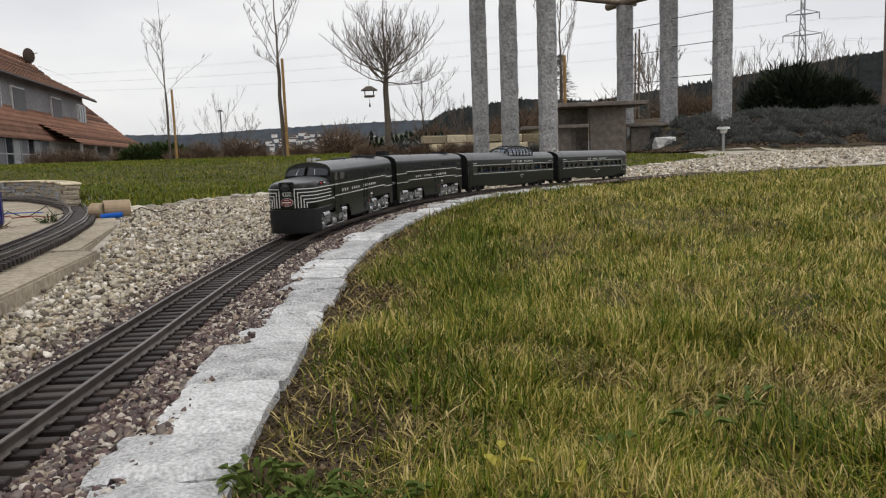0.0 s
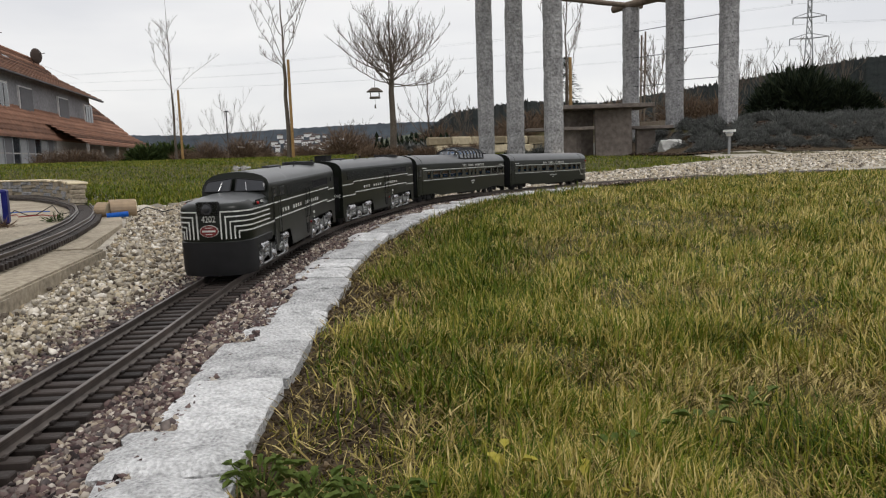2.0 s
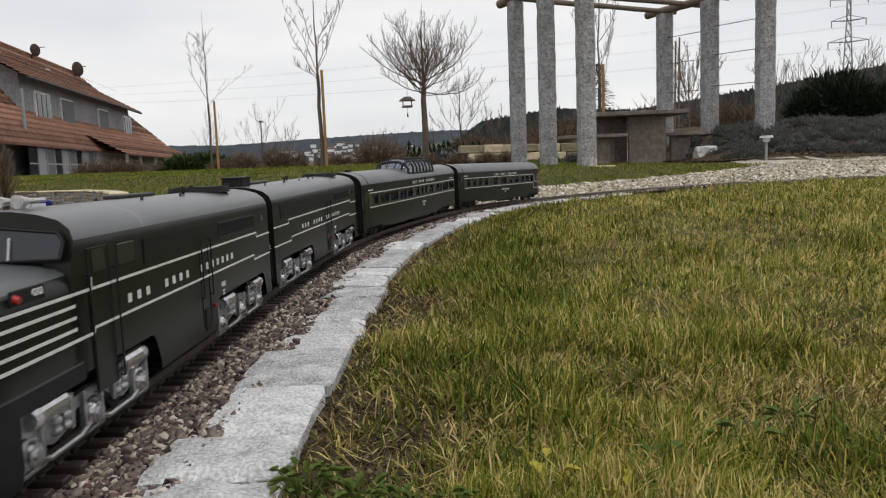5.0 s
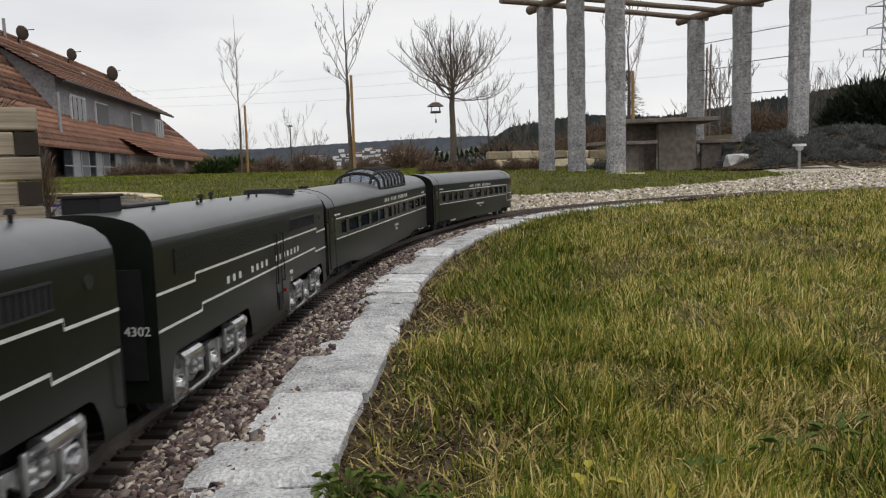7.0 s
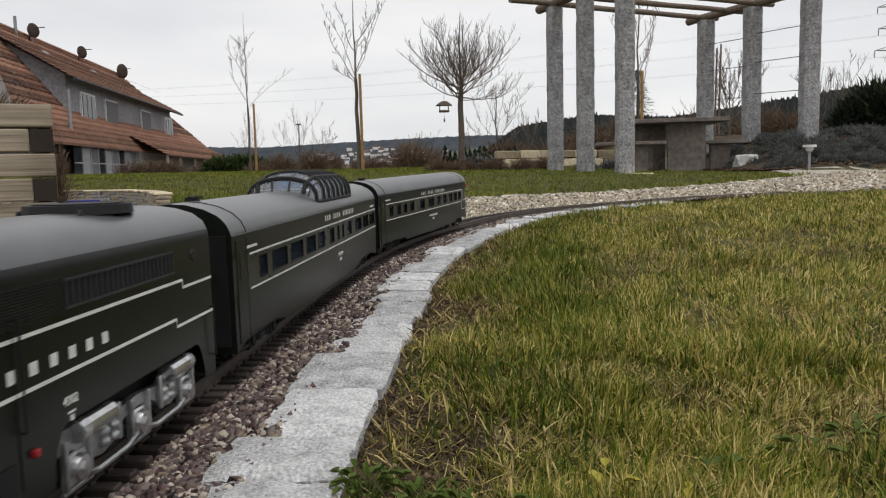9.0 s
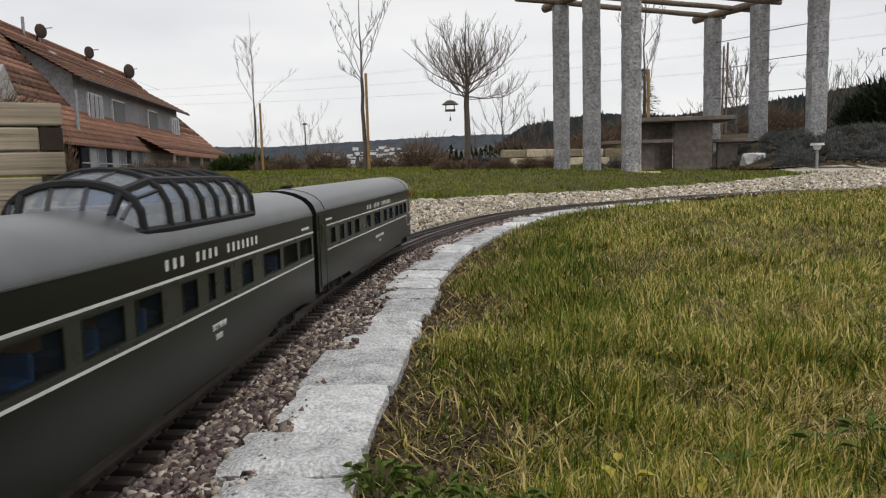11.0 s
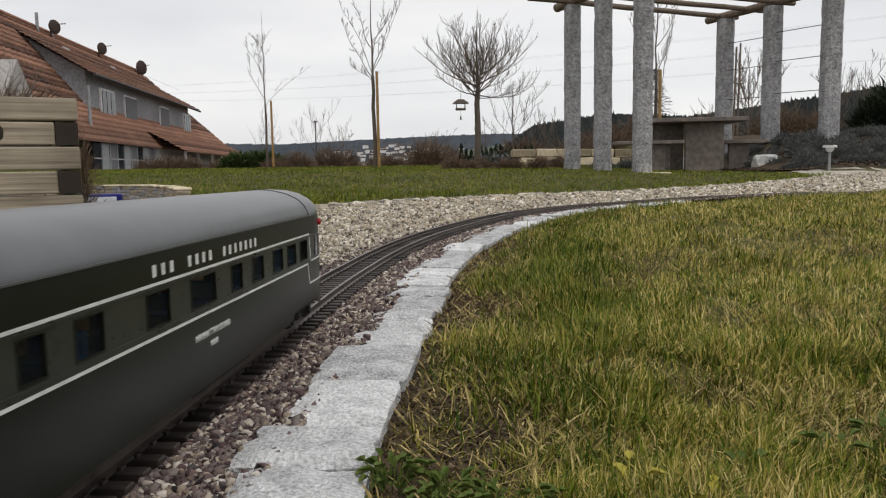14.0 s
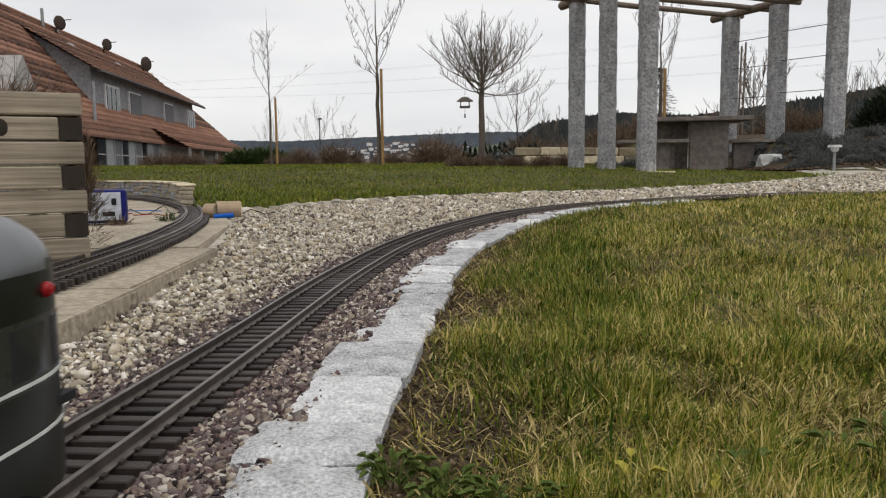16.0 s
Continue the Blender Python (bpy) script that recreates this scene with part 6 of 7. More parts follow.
# ---- plants ----
def tuft_mesh(name, n, rx, rz, seed, wide, lng, material, flat=0.75):
    """A shrub of many thin sprigs that stand out of a low dome."""
    rng = np.random.default_rng(seed)
    d = rng.normal(size=(n, 3))
    d[:, 2] = np.abs(d[:, 2]) * flat
    d /= np.linalg.norm(d, axis=1)[:, None]
    lump = 1 + 0.22 * np.array([noise.noise(Vector(v) * 2.3 + Vector((seed, 0, 0))) for v in d])
    root = d * np.array([rx, rx, rz]) * (rng.uniform(0.25, 0.8, n) * lump)[:, None]
    tip = root + (d + rng.normal(0, 0.45, (n, 3)) + np.array([0, 0, 0.25])) * (rng.uniform(0.5, 1.0, n) * lng)[:, None]
    side = np.cross(d, rng.normal(size=(n, 3)))
    side /= np.linalg.norm(side, axis=1)[:, None] + 1e-9
    mid = (root + tip) / 2 + side * wide
    mid2 = (root + tip) / 2 - side * wide
    v = np.stack([root, mid, tip, mid2], 1).reshape(-1, 3)
    v[:, 2] = np.maximum(v[:, 2], 0.0)
    ob = fast_mesh(name, v, (np.arange(n) * 4)[:, None] + np.array([[0, 1, 2, 3]]), None, material)
    return ob


def scatter_shrubs(name, spots, proto, label, category, group):
    first = True
    rnd = random.Random(len(spots))
    for x, y, s in spots:
        pr = proto[rnd.randrange(len(proto))]
        m = Matrix.Translation(place(x, y, -0.02)) @ Matrix.Rotation(rnd.uniform(0, 6.28), 4, "Z")
        o = new(name, pr.data)
        o.matrix_world = m @ Matrix.Diagonal((s, s, s * rnd.uniform(0.85, 1.1), 1))
        tagged(o, label, category, group)


def drop(protos):
    for p in protos:
        bpy.data.objects.remove(p)


def build_beds():
    rnd = random.Random(17)
    lav = [tuft_mesh("lavender_bush", 3800, 0.27, 0.24, 40 + k, 0.0034, 0.055, M_LAV) for k in range(3)]
    spots = []
    for i in range(8):
        for j in range(13):
            x = 4.85 + j * 0.47 + rnd.uniform(-0.2, 0.2) + (i % 2) * 0.3
            y = 10.02 + i * 0.40 + rnd.uniform(-0.16, 0.16) - 0.12 * (x - 5)
            if math.hypot(x - 5.83, y - 11.2) > 0.3:
                spots.append((x, y, rnd.uniform(0.62, 0.95) * (0.7 if i == 0 else 1)))
    for i in range(90):
        x = rnd.uniform(4.75, 8.2)
        y = rnd.uniform(10.05, 11.9) - 0.12 * (x - 5)
        if math.hypot(x - 5.83, y - 11.2) > 0.25:
            spots.append((x, y, rnd.uniform(0.5, 0.85)))
    spots += [(2.9, 13.2, 0.9), (2.2, 13.6, 1.0), (3.2, 12.7, 0.8), (1.9, 13.0, 0.7), (4.95, 11.9, 0.9)]
    scatter_shrubs("lavender_bush", spots, lav, "grey-green lavender bush in the raised bed", "lavender", "lavender bushes")
    drop(lav)
    dry = [tuft_mesh("dry_shrub", 2600, 0.28, 0.30, 60 + k, 0.0028, 0.09, M_DRY) for k in range(3)]
    spots = [(0.25 + 0.27 * i + rnd.uniform(-0.1, 0.1), 12.6 + rnd.uniform(-0.4, 0.4), rnd.uniform(0.7, 1.0)) for i in range(8)]
    scatter_shrubs("dry_shrub", spots, dry, "dry brown leafless shrub at the lawn's edge", "shrub", "dry shrubs")
    # brown bushes and thickets farther off
    far = [(-13.4, 35, 3.0), (-12.6, 35.5, 3.4), (-11.9, 36, 3.0), (-10.8, 37, 2.4), (-5.6, 30, 2.6), (-7.0, 32, 2.2), (-4.8, 33, 3.4), (-4.2, 34, 3.2), (-2.2, 36, 3.0), (-0.8, 38, 3.2), (0.6, 36, 3.4), (-0.4, 30, 3.8), (-3.2, 40, 3.0)]
    far += [(2.2 + 1.35 * i + rnd.uniform(-0.5, 0.5), 19 + rnd.uniform(-2, 4), rnd.uniform(2.4, 3.6)) for i in range(14)]
    scatter_shrubs("brown_bush", far, dry, "bare brown bush beyond the lawn", "bush", "brown bushes")
    drop(dry)
    hed = [tuft_mesh("hedge_bush", 2600, 0.5, 0.5, 80 + k, 0.022, 0.14, M_HEDGE) for k in range(2)]
    scatter_shrubs("hedge_bush", [(-9.0, 34, 2.0), (-8.2, 34.5, 2.1), (-7.6, 34.2, 1.7)], hed, "dense dark green hedge bush near the house", "bush", "hedge bushes")
    drop(hed)
    con = [tuft_mesh("juniper", 7500, 0.5, 0.6, 90 + k, 0.010, 0.11, M_DARKGREEN, 1.0) for k in range(2)]
    scatter_shrubs("juniper", [(8.15, 13.9, 1.15), (8.6, 13.6, 1.5), (9.15, 13.3, 1.25), (8.8, 14.2, 1.7), (9.5, 13.2, 0.9)], con, "dark green spreading juniper behind the bed", "conifer", "junipers")
    drop(con)
    gr = [tuft_mesh("creeping_shrub", 2200, 0.5, 0.25, 120 + k, 0.014, 0.10, M_LAV) for k in range(2)]
    scatter_shrubs("creeping_shrub", [(1.9, 16.5, 1.3), (2.6, 16.8, 1.4), (3.3, 16.6, 1.2), (1.2, 16.9, 1.1)], gr, "low grey-green spreading shrub on the wall", "shrub", "creeping shrubs")
    drop(gr)


build_beds()


def grow(bm, rnd, p, d, L, r, depth, droop, spread, kids, upward, rmin=0.0022):
    """A branch with its side branches."""
    pts = [p]
    steps = 5
    q = d.copy()
    for i in range(steps):
        q = (q + Vector((rnd.gauss(0, 0.07), rnd.gauss(0, 0.07), rnd.gauss(0, 0.05) + upward * 0.10 - droop * 0.05))).normalized()
        pts.append(pts[-1] + q * (L / steps))
    tube(bm, pts, r, max(r * 0.45, rmin), 5 if depth > 1 else 3)
    if depth == 0:
        return
    for i in range(kids):
        u = 0.25 + 0.75 * (i + rnd.random()) / kids
        k = min(int(u * steps), steps - 1)
        base = pts[k].lerp(pts[k + 1], u * steps - k if u < 1 else 1)
        side = q.cross(Vector((rnd.gauss(0, 1), rnd.gauss(0, 1), rnd.gauss(0, 1)))).normalized()
        nd = (q * (1 - spread) + side * spread).normalized()
        grow(bm, rnd, base, nd, L * rnd.uniform(0.45, 0.7), max(r * 0.5, rmin * 1.1), depth - 1, droop, spread, max(2, kids - 1), upward, rmin)


def stake(x, y, h, lean=0.0):
    s = part("stake", cyl((0, 0, 0), (lean, 0, h), 0.038, 0.034, 10), M_STAKE)
    s.location = place(x, y, -0.03)
    tagged(s, "yellowish wooden tree stake in the lawn", "stake", "tree stakes")


def limb(bm, rnd, base, way, length, r, rise, twigs, twig_len, twig_r, fork=True):
    """A limb that curves upwards, set with upright twigs."""
    pts, q = [base], way.normalized()
    for i in range(9):
        q = (q + Vector((rnd.gauss(0, 0.14), rnd.gauss(0, 0.14), rise + rnd.gauss(0, 0.09)))).normalized()
        pts.append(pts[-1] + q * (length / 9))
    tube(bm, pts, r, max(r * 0.22, twig_r), 5)
    for i in range(twigs):
        u = 0.18 + 0.80 * (i + rnd.random()) / twigs
        k = min(int(u * 9), 8)
        p = pts[k].lerp(pts[k + 1], u * 9 - k)
        along = (pts[k + 1] - pts[k]).normalized()
        out = Vector((rnd.gauss(0, 1), rnd.gauss(0, 1), rnd.gauss(0.35, 0.6))).normalized()
        d = (along * 0.55 + out * 0.55 + Vector((0, 0, 0.42))).normalized()
        tl = twig_len * rnd.uniform(0.45, 1.1) * (1.1 - 0.5 * u)
        if fork and rnd.random() < 0.55:
            limb(bm, rnd, p, d, tl * 1.5, max(r * 0.36, twig_r * 1.3), rise * 0.8, 5, twig_len * 0.55, twig_r, False)
        else:
            tw, e = [p], d
            for _ in range(3):
                e = (e + Vector((rnd.gauss(0, 0.10), rnd.gauss(0, 0.10), 0.10))).normalized()
                tw.append(tw[-1] + e * tl / 3)
            tube(bm, tw, twig_r * 1.25, twig_r * 0.6, 3)


def vase_tree(x, y, fork, top, trunk_r, limbs, seed, label, rise=0.10, twigs=10, twig_len=0.4, twig_r=0.0035, leader=True):
    """A leafless tree: a straight trunk and limbs given as (height, turn, climb, length)."""
    t = empty("tree", Matrix.Translation(place(x, y, -0.03)), label, "tree", "leafless trees")
    rnd = random.Random(seed)
    n = 12
    pts = [Vector((0.010 * rnd.gauss(0, 1), 0.010 * rnd.gauss(0, 1), top * i / n)) for i in range(n + 1)]
    pts[0] = Vector((0, 0, 0))
    trunk = bmesh.new()
    split = min(n - 1, max(2, round(fork / top * n)))
    tube(trunk, pts[:split + 1], trunk_r, trunk_r * 0.72, 8)
    part("trunk", trunk, M_BARK, t, "", True)
    crown = bmesh.new()
    if leader:
        tube(crown, pts[split:], trunk_r * 0.55, twig_r, 6)
    for z, a, el, length in limbs:
        k = min(int(z / top * n), n - 1)
        base = pts[k].lerp(pts[k + 1], z / top * n - k)
        limb(crown, rnd, base, Vector((math.cos(a) * math.cos(el), math.sin(a) * math.cos(el), math.sin(el))), length, trunk_r * rnd.uniform(0.13, 0.24), rise, twigs, twig_len, twig_r)
    part("crown", crown, M_TWIG, t, "bare twigs")
    return t


def build_trees():
    rnd = random.Random(77)
    vase_tree(-5.45, 24.0, 2.2, 4.95, 0.042, [(1.95 + 0.24 * i, 2.5 * i + 0.2, 1.05 + 0.04 * i, 2.0 - 0.20 * i) for i in range(9)], 5, "slender young leafless tree tied to a stake", 0.07, 5, 0.32, 0.0032)
    stake(-5.24, 23.9, 2.15)
    vase_tree(-1.56, 18.6, 2.35, 4.5, 0.055, [(2.2, 3.0, 0.88, 1.7), (2.35, 0.3, 1.05, 2.0), (2.3, 3.6, 1.2, 1.9), (2.4, 5.6, 1.15, 1.8), (2.1, 2.2, 0.7, 1.2), (2.6, 1.4, 1.2, 1.7), (2.9, 3.3, 0.95, 1.2), (3.1, 0.0, 0.9, 1.1)], 9, "young leafless tree tied to a wooden stake", 0.05, 11, 0.22, 0.0036)
    stake(-1.455, 18.5, 2.35)
    ring = [(1.50 + 0.05 * (i % 7), 2.399 * i + rnd.uniform(-0.2, 0.2), rnd.uniform(-0.02, 0.40), rnd.uniform(1.25, 1.7)) for i in range(17)]
    ring += [(1.62 + 0.06 * (i % 6), 2.399 * i + 1.1, rnd.uniform(0.45, 1.25), rnd.uniform(0.95, 1.40)) for i in range(19)]
    vase_tree(0.87, 16.2, 1.52, 3.3, 0.075, ring, 14, "leafless round-crowned tree on the lawn", 0.070, 14, 0.44, 0.0027)
    vase_tree(1.95, 19.5, 0.5, 2.2, 0.035, [(0.35 + 0.1 * i, 2.4 * i, 0.55 + 0.08 * (i % 4), 1.3) for i in range(9)], 22, "leafless multi-stemmed shrub tree", 0.08, 9, 0.35, 0.003)
    vase_tree(4.82, 16.6, 1.6, 4.3, 0.045, [(1.5 + 0.2 * i, 2.399 * i, 0.75, 1.25 - 0.05 * i) for i in range(12)], 31, "leafless young tree behind the pergola", 0.10, 9, 0.30, 0.003)
    stake(4.66, 16.5, 2.15)
    stake(4.84, 16.4, 2.0)
    vase_tree(6.85, 16.6, 0.3, 1.45, 0.04, [(0.15 + 0.04 * i, 2.399 * i, 0.35 + 0.09 * (i % 9), 1.15) for i in range(18)], 41, "dense leafless shrub behind the table", 0.08, 12, 0.30, 0.0034)
    for k, (x, y, h) in enumerate(((-5.2, 32, 2.7), (-4.3, 33, 2.0), (-10.5, 46, 3.6), (9.3, 17.5, 1.6), (10.2, 18, 1.8), (11.2, 17.5, 1.9), (12.4, 18, 1.8), (3.0, 21, 1.4), (0.2, 40, 2.0), (1.5, 26, 1.2), (8.4, 19, 1.1))):
        vase_tree(x, y, 0.3, h, 0.022, [(0.2 + h * 0.05 * i, 2.399 * i, 0.9, h * 0.62) for i in range(9)], 60 + k, "leafless twiggy shrub beyond the lawn", 0.08, 8, h * 0.2, 0.003)
    # small conifers
    for k, (x, y, h) in enumerate(((5.35, 18.5, 1.65),)):
        bm = bmesh.new()
        rnd = random.Random(k)
        for i in range(900):
            u = rnd.random()
            a = rnd.uniform(0, 6.28)
            r = (1 - u) * 0.42 * h * rnd.uniform(0.3, 1)
            z = 0.1 + u * h
            c = Vector((math.cos(a) * r, math.sin(a) * r, z))
            o = Vector((math.cos(a), math.sin(a), -0.2)) * 0.12
            s = Vector((-math.sin(a), math.cos(a), 0)) * 0.035
            bm.faces.new([bm.verts.new(c - s), bm.verts.new(c + s), bm.verts.new(c + o)])
        t = empty("spruce", Matrix.Translation(place(x, y)), "small dark conifer behind the table", "conifer")
        part("crown", bm, M_DARKGREEN, t)
        part("trunk", cyl((0, 0, -0.05), (0, 0, h), 0.05, 0.01, 8), M_BARK, t)
    for k in range(15):
        bm = bmesh.new()
        rnd = random.Random(k + 70)
        h = rnd.uniform(0.32, 0.5)
        for i in range(90):
            u = rnd.random()
            a = rnd.uniform(0, 6.28)
            r = 0.075 * (1 - u * 0.8)
            c = Vector((math.cos(a) * r, math.sin(a) * r, u * h))
            bm.faces.new([bm.verts.new(c + Vector((rnd.gauss(0, 0.02), rnd.gauss(0, 0.02), 0))), bm.verts.new(c + Vector((rnd.gauss(0, 0.02), rnd.gauss(0, 0.02), 0))), bm.verts.new(c + Vector((0, 0, 0.09)))])
        o = part("small_cypress", bm, M_DARKGREEN)
        o.location = place(0.55 + k * 0.115, 17.5, -0.01)
        tagged(o, "small dark columnar conifer in a row", "conifer", "row of small conifers")


build_trees()


def build_feeder():
    x, y, z = 0.50, 16.0, 1.42
    f = empty("bird_feeder", Matrix.Translation((x, y, z)), "small wooden bird feeder hanging from a branch", "bird feeder")
    bm = bmesh.new()
    for s in (-1, 1):
        add_box(bm, s * 0.075, 0, 0.20, 0.18, 0.26, 0.015, Matrix.Translation((0, 0, -0.03)) @ Matrix.Rotation(s * 0.0, 4, "Y"))
    bm.free()
    bm = bmesh.new()
    v = [bm.verts.new(p) for p in ((-0.17, -0.14, 0.12), (0.17, -0.14, 0.12), (0.17, 0.14, 0.12), (-0.17, 0.14, 0.12), (-0.06, 0, 0.21), (0.06, 0, 0.21))]
    for q in ((0, 1, 5, 4), (2, 3, 4, 5), (1, 2, 5), (3, 0, 4), (0, 3, 2, 1)):
        bm.faces.new([v[i] for i in q])
    part("roof", bm, M_BARK, f)
    part("tray", bbox(0, 0, 0, 0.22, 0.18, 0.04, bevel=0.01), M_BARK, f)
    for sx in (-0.09, 0.09):
        for sy in (-0.07, 0.07):
            part("post", cyl((sx, sy, 0), (sx, sy, 0.125), 0.01, 0.01, 6), M_BARK, f)
    part("wire", cyl((0, 0, 0.2), (0.02, 0, 0.55), 0.004, 0.004, 4), M_WIRE, f)
    bm = cyl((0, 0, -0.02), (0, 0, -0.14), 0.003, 0.003, 4)
    add_cyl(bm, (0, 0, -0.22), (0, 0, -0.14), 0.02, 0.012, 8)
    part("fat_ball", bm, M_BARK, f)


build_feeder()


# ---- terraced house with a tiled roof ----
def build_house():
    d = Vector((-0.09, 1.0, 0)).normalized()
    o = Vector((-15.95 - 0.09 * 24, 24.0, 0))
    m = Matrix.Translation(o) @ Matrix(((d.x, d.y, 0, 0), (d.y, -d.x, 0, 0), (0, 0, 1, 0), (0, 0, 0, 1)))
    # x along the row, y out towards the lawn
    h = empty("house", m, "terraced house with red tiled roof and grey rendered dormers", "house")
    Lh = 44.0
    part("wall", bbox(Lh / 2 + 6.0, -4.2, 0.9, Lh + 12.0, 9.2, 3.0), M_RENDER, h, "grey rendered wall")
    bm = bmesh.new()
    v = [bm.verts.new(p) for p in ((Lh + 13.4, -9.5, 2.2), (Lh + 13.4, 1.3, 2.2), (Lh - 0.3, -4.3, 9.1))]
    w = [bm.verts.new(p) for p in ((Lh + 13.1, -9.5, 2.2), (Lh + 13.1, 1.3, 2.2), (Lh - 0.6, -4.3, 9.1))]
    bm.faces.new(v)
    bm.faces.new(w[::-1])
    for i in range(3):
        bm.faces.new((v[i], w[i], w[(i + 1) % 3], v[(i + 1) % 3]))
    part("hip", bm, M_TILES, h)

    def slope(name, x0, x1, y0, z0, y1, z1, rows, x1top=None, parent=None):
        """A roof slope of lapped tile courses from the eave (y0, z0) up to (y1, z1)."""
        r = part(name, bbox((x0 + x1) / 2, 0, 0, x1 - x0, 0.01, 0.01, Matrix.Translation((0, y1, z1 - 0.1))), M_TILES, parent or h)
        for i in range(rows):
            u0, u1 = i / rows, (i + 1.12) / rows
            a = (y0 + (y1 - y0) * u0, z0 + (z1 - z0) * u0 + 0.11)
            b = (y0 + (y1 - y0) * u1, z0 + (z1 - z0) * u1 + 0.0)
            xe = x1 + ((x1top or x1) - x1) * u0
            bm = bmesh.new()
            cols = max(2, int((xe - x0) / 0.3))
            top, bot, low = [], [], []
            for c in range(cols + 1):
                x = x0 + (xe - x0) * c / cols
                wv = 0.055 if c % 2 else 0.0
                top.append(bm.verts.new((x, b[0], b[1] + wv)))
                bot.append(bm.verts.new((x, a[0], a[1] + wv)))
                low.append(bm.verts.new((x, a[0], a[1] - 0.11)))
            for c in range(cols):
                bm.faces.new((bot[c], bot[c + 1], top[c + 1], top[c]))
                bm.faces.new((low[c], low[c + 1], bot[c + 1], bot[c]))
            part("tile_course", bm, M_TILES, r)
        return r

    slope("main_roof", -1.0, Lh + 13.8, 1.62, 1.96, -4.3, 9.25, 22, Lh - 0.2)
    slope("rear_roof", -1.0, Lh + 13.8, -9.9, 2.35, -4.3, 9.25, 10, Lh - 0.2)
    part("ridge", cyl((-1.0, -4.3, 9.27), (Lh - 0.2, -4.3, 9.27), 0.16, 0.16, 8), M_TILES, h)
    # long shed dormer
    x0, x1 = 19.2, Lh + 0.6
    bm = bmesh.new()
    prof = [(-3.4, 3.6), (-0.05, 3.6), (-0.05, 6.15), (-3.4, 8.1)]
    a = [bm.verts.new((x0, y, z)) for y, z in prof]
    b = [bm.verts.new((x1 - 1.5, y, z)) for y, z in prof]
    bm.faces.new(a)
    bm.faces.new(b[::-1])
    for i in range(4):
        bm.faces.new((a[i], b[i], b[(i + 1) % 4], a[(i + 1) % 4]))
    bmesh.ops.recalc_face_normals(bm, faces=bm.faces)
    dorm = part("dormer", bm, M_RENDER, h, "grey dormer wall")
    slope("dormer_roof", x0 - 0.5, x1 + 0.3, 0.55, 5.85, -3.6, 8.35, 13, x1 - 4.5)
    part("gutter", cyl((x0 - 0.5, 0.62, 5.82), (x1 + 0.3, 0.62, 5.82), 0.09, 0.09, 8), M_LEAD, h)
    for xw, dark in ((22.4, 0), (26.8, 1), (35.0, 1), (42.2, 0)):
        w = part("window", bbox(xw, 0.0, 4.50, 2.5, 0.12, 1.75), M_WINFRAME, h, "white framed dormer window")
        if dark:
            part("blind", bbox(xw, 0.08, 4.50, 2.25, 0.04, 1.55), M_SHUTTER, w)
        else:
            for k in (-0.76, 0.0, 0.76):
                part("pane", bbox(xw + k, 0.08, 4.50, 0.60, 0.04, 1.50), M_PANE, w)
        part("sill", bbox(xw, 0.14, 3.58, 2.7, 0.30, 0.08), M_WINFRAME, w)
    # skylights, dishes, chimney, pipes
    for xs, u in ((12.0, 0.80), (25.2, 0.80), (34.0, 0.80), (42.0, 0.76), (3.0, 0.7)):
        y, z = 1.3 + (-4.3 - 1.3) * u, 2.35 + 6.9 * u
        s = part("skylight", bbox(0, 0, 0, 1.0 if xs > 12 else 1.2, 0.12, 0.9 if xs > 12 else 1.7), M_STEEL, h, "pale roof light")
        s.matrix_local = Matrix.Translation((xs, y + 0.12, z + 0.1)) @ Matrix.Rotation(radians(39), 4, "X")
    for xs, u, r in ((24.8, 0.95, 0.62), (33.2, 0.95, 0.62), (42.4, 0.93, 0.85)):
        y, z = 1.3 - 5.6 * u, 2.35 + 6.9 * u
        bm = bmesh.new()
        bmesh.ops.create_uvsphere(bm, u_segments=18, v_segments=10, radius=r * 0.72, matrix=Matrix.Translation((xs, y + 0.3, z + 0.65)) @ Matrix.Rotation(0.5, 4, "Z") @ Matrix.Diagonal((1, 0.22, 1, 1)))
        add_cyl(bm, (xs, y, z), (xs, y + 0.2, z + 0.95), 0.05, n=6)
        add_cyl(bm, (xs, y + 0.2, z + 0.8), (xs + 0.3, y + 0.9, z + 0.9), 0.03, n=5)
        part("satellite_dish", bm, M_RUST, h, "rusty brown satellite dish", True)
    part("chimney", bbox(16.6, -4.2, 9.6, 1.3, 0.9, 1.3), M_RUST, h)
    part("chimney_cap", bbox(16.6, -4.2, 10.32, 1.6, 1.2, 0.12), M_LEAD, h)
    part("vent_pipe", cyl((16.8, 0.9, 2.2), (16.8, 0.9, 5.0), 0.10, 0.10, 8), M_STEEL, h)
    for xs in (23.2, 25.4):
        part("vent_pipe", cyl((xs, -4.1, 8.8), (xs, -4.1, 10.1), 0.10, 0.10, 8), M_STEEL, h)
    # gable dormer close by, cut by the planter
    bm = bmesh.new()
    v = [bm.verts.new(p) for p in ((6.5, 0.9, 2.6), (11.0, 0.9, 2.6), (8.75, 0.9, 5.2))]
    w = [bm.verts.new(p) for p in ((6.5, -1.5, 2.6), (11.0, -1.5, 2.6), (8.75, -1.5, 5.2))]
    bm.faces.new(v[::-1])
    bm.faces.new(w)
    for i in range(3):
        bm.faces.new((v[i], v[(i + 1) % 3], w[(i + 1) % 3], w[i]))
    part("gable_dormer", bm, M_LIGHTWALL, h, "pale gable dormer")
    # porch roofs and glazed fronts at ground level
    slope("porch_roof", 27.5, Lh + 11.0, 3.3, 1.72, 0.8, 3.1, 7)
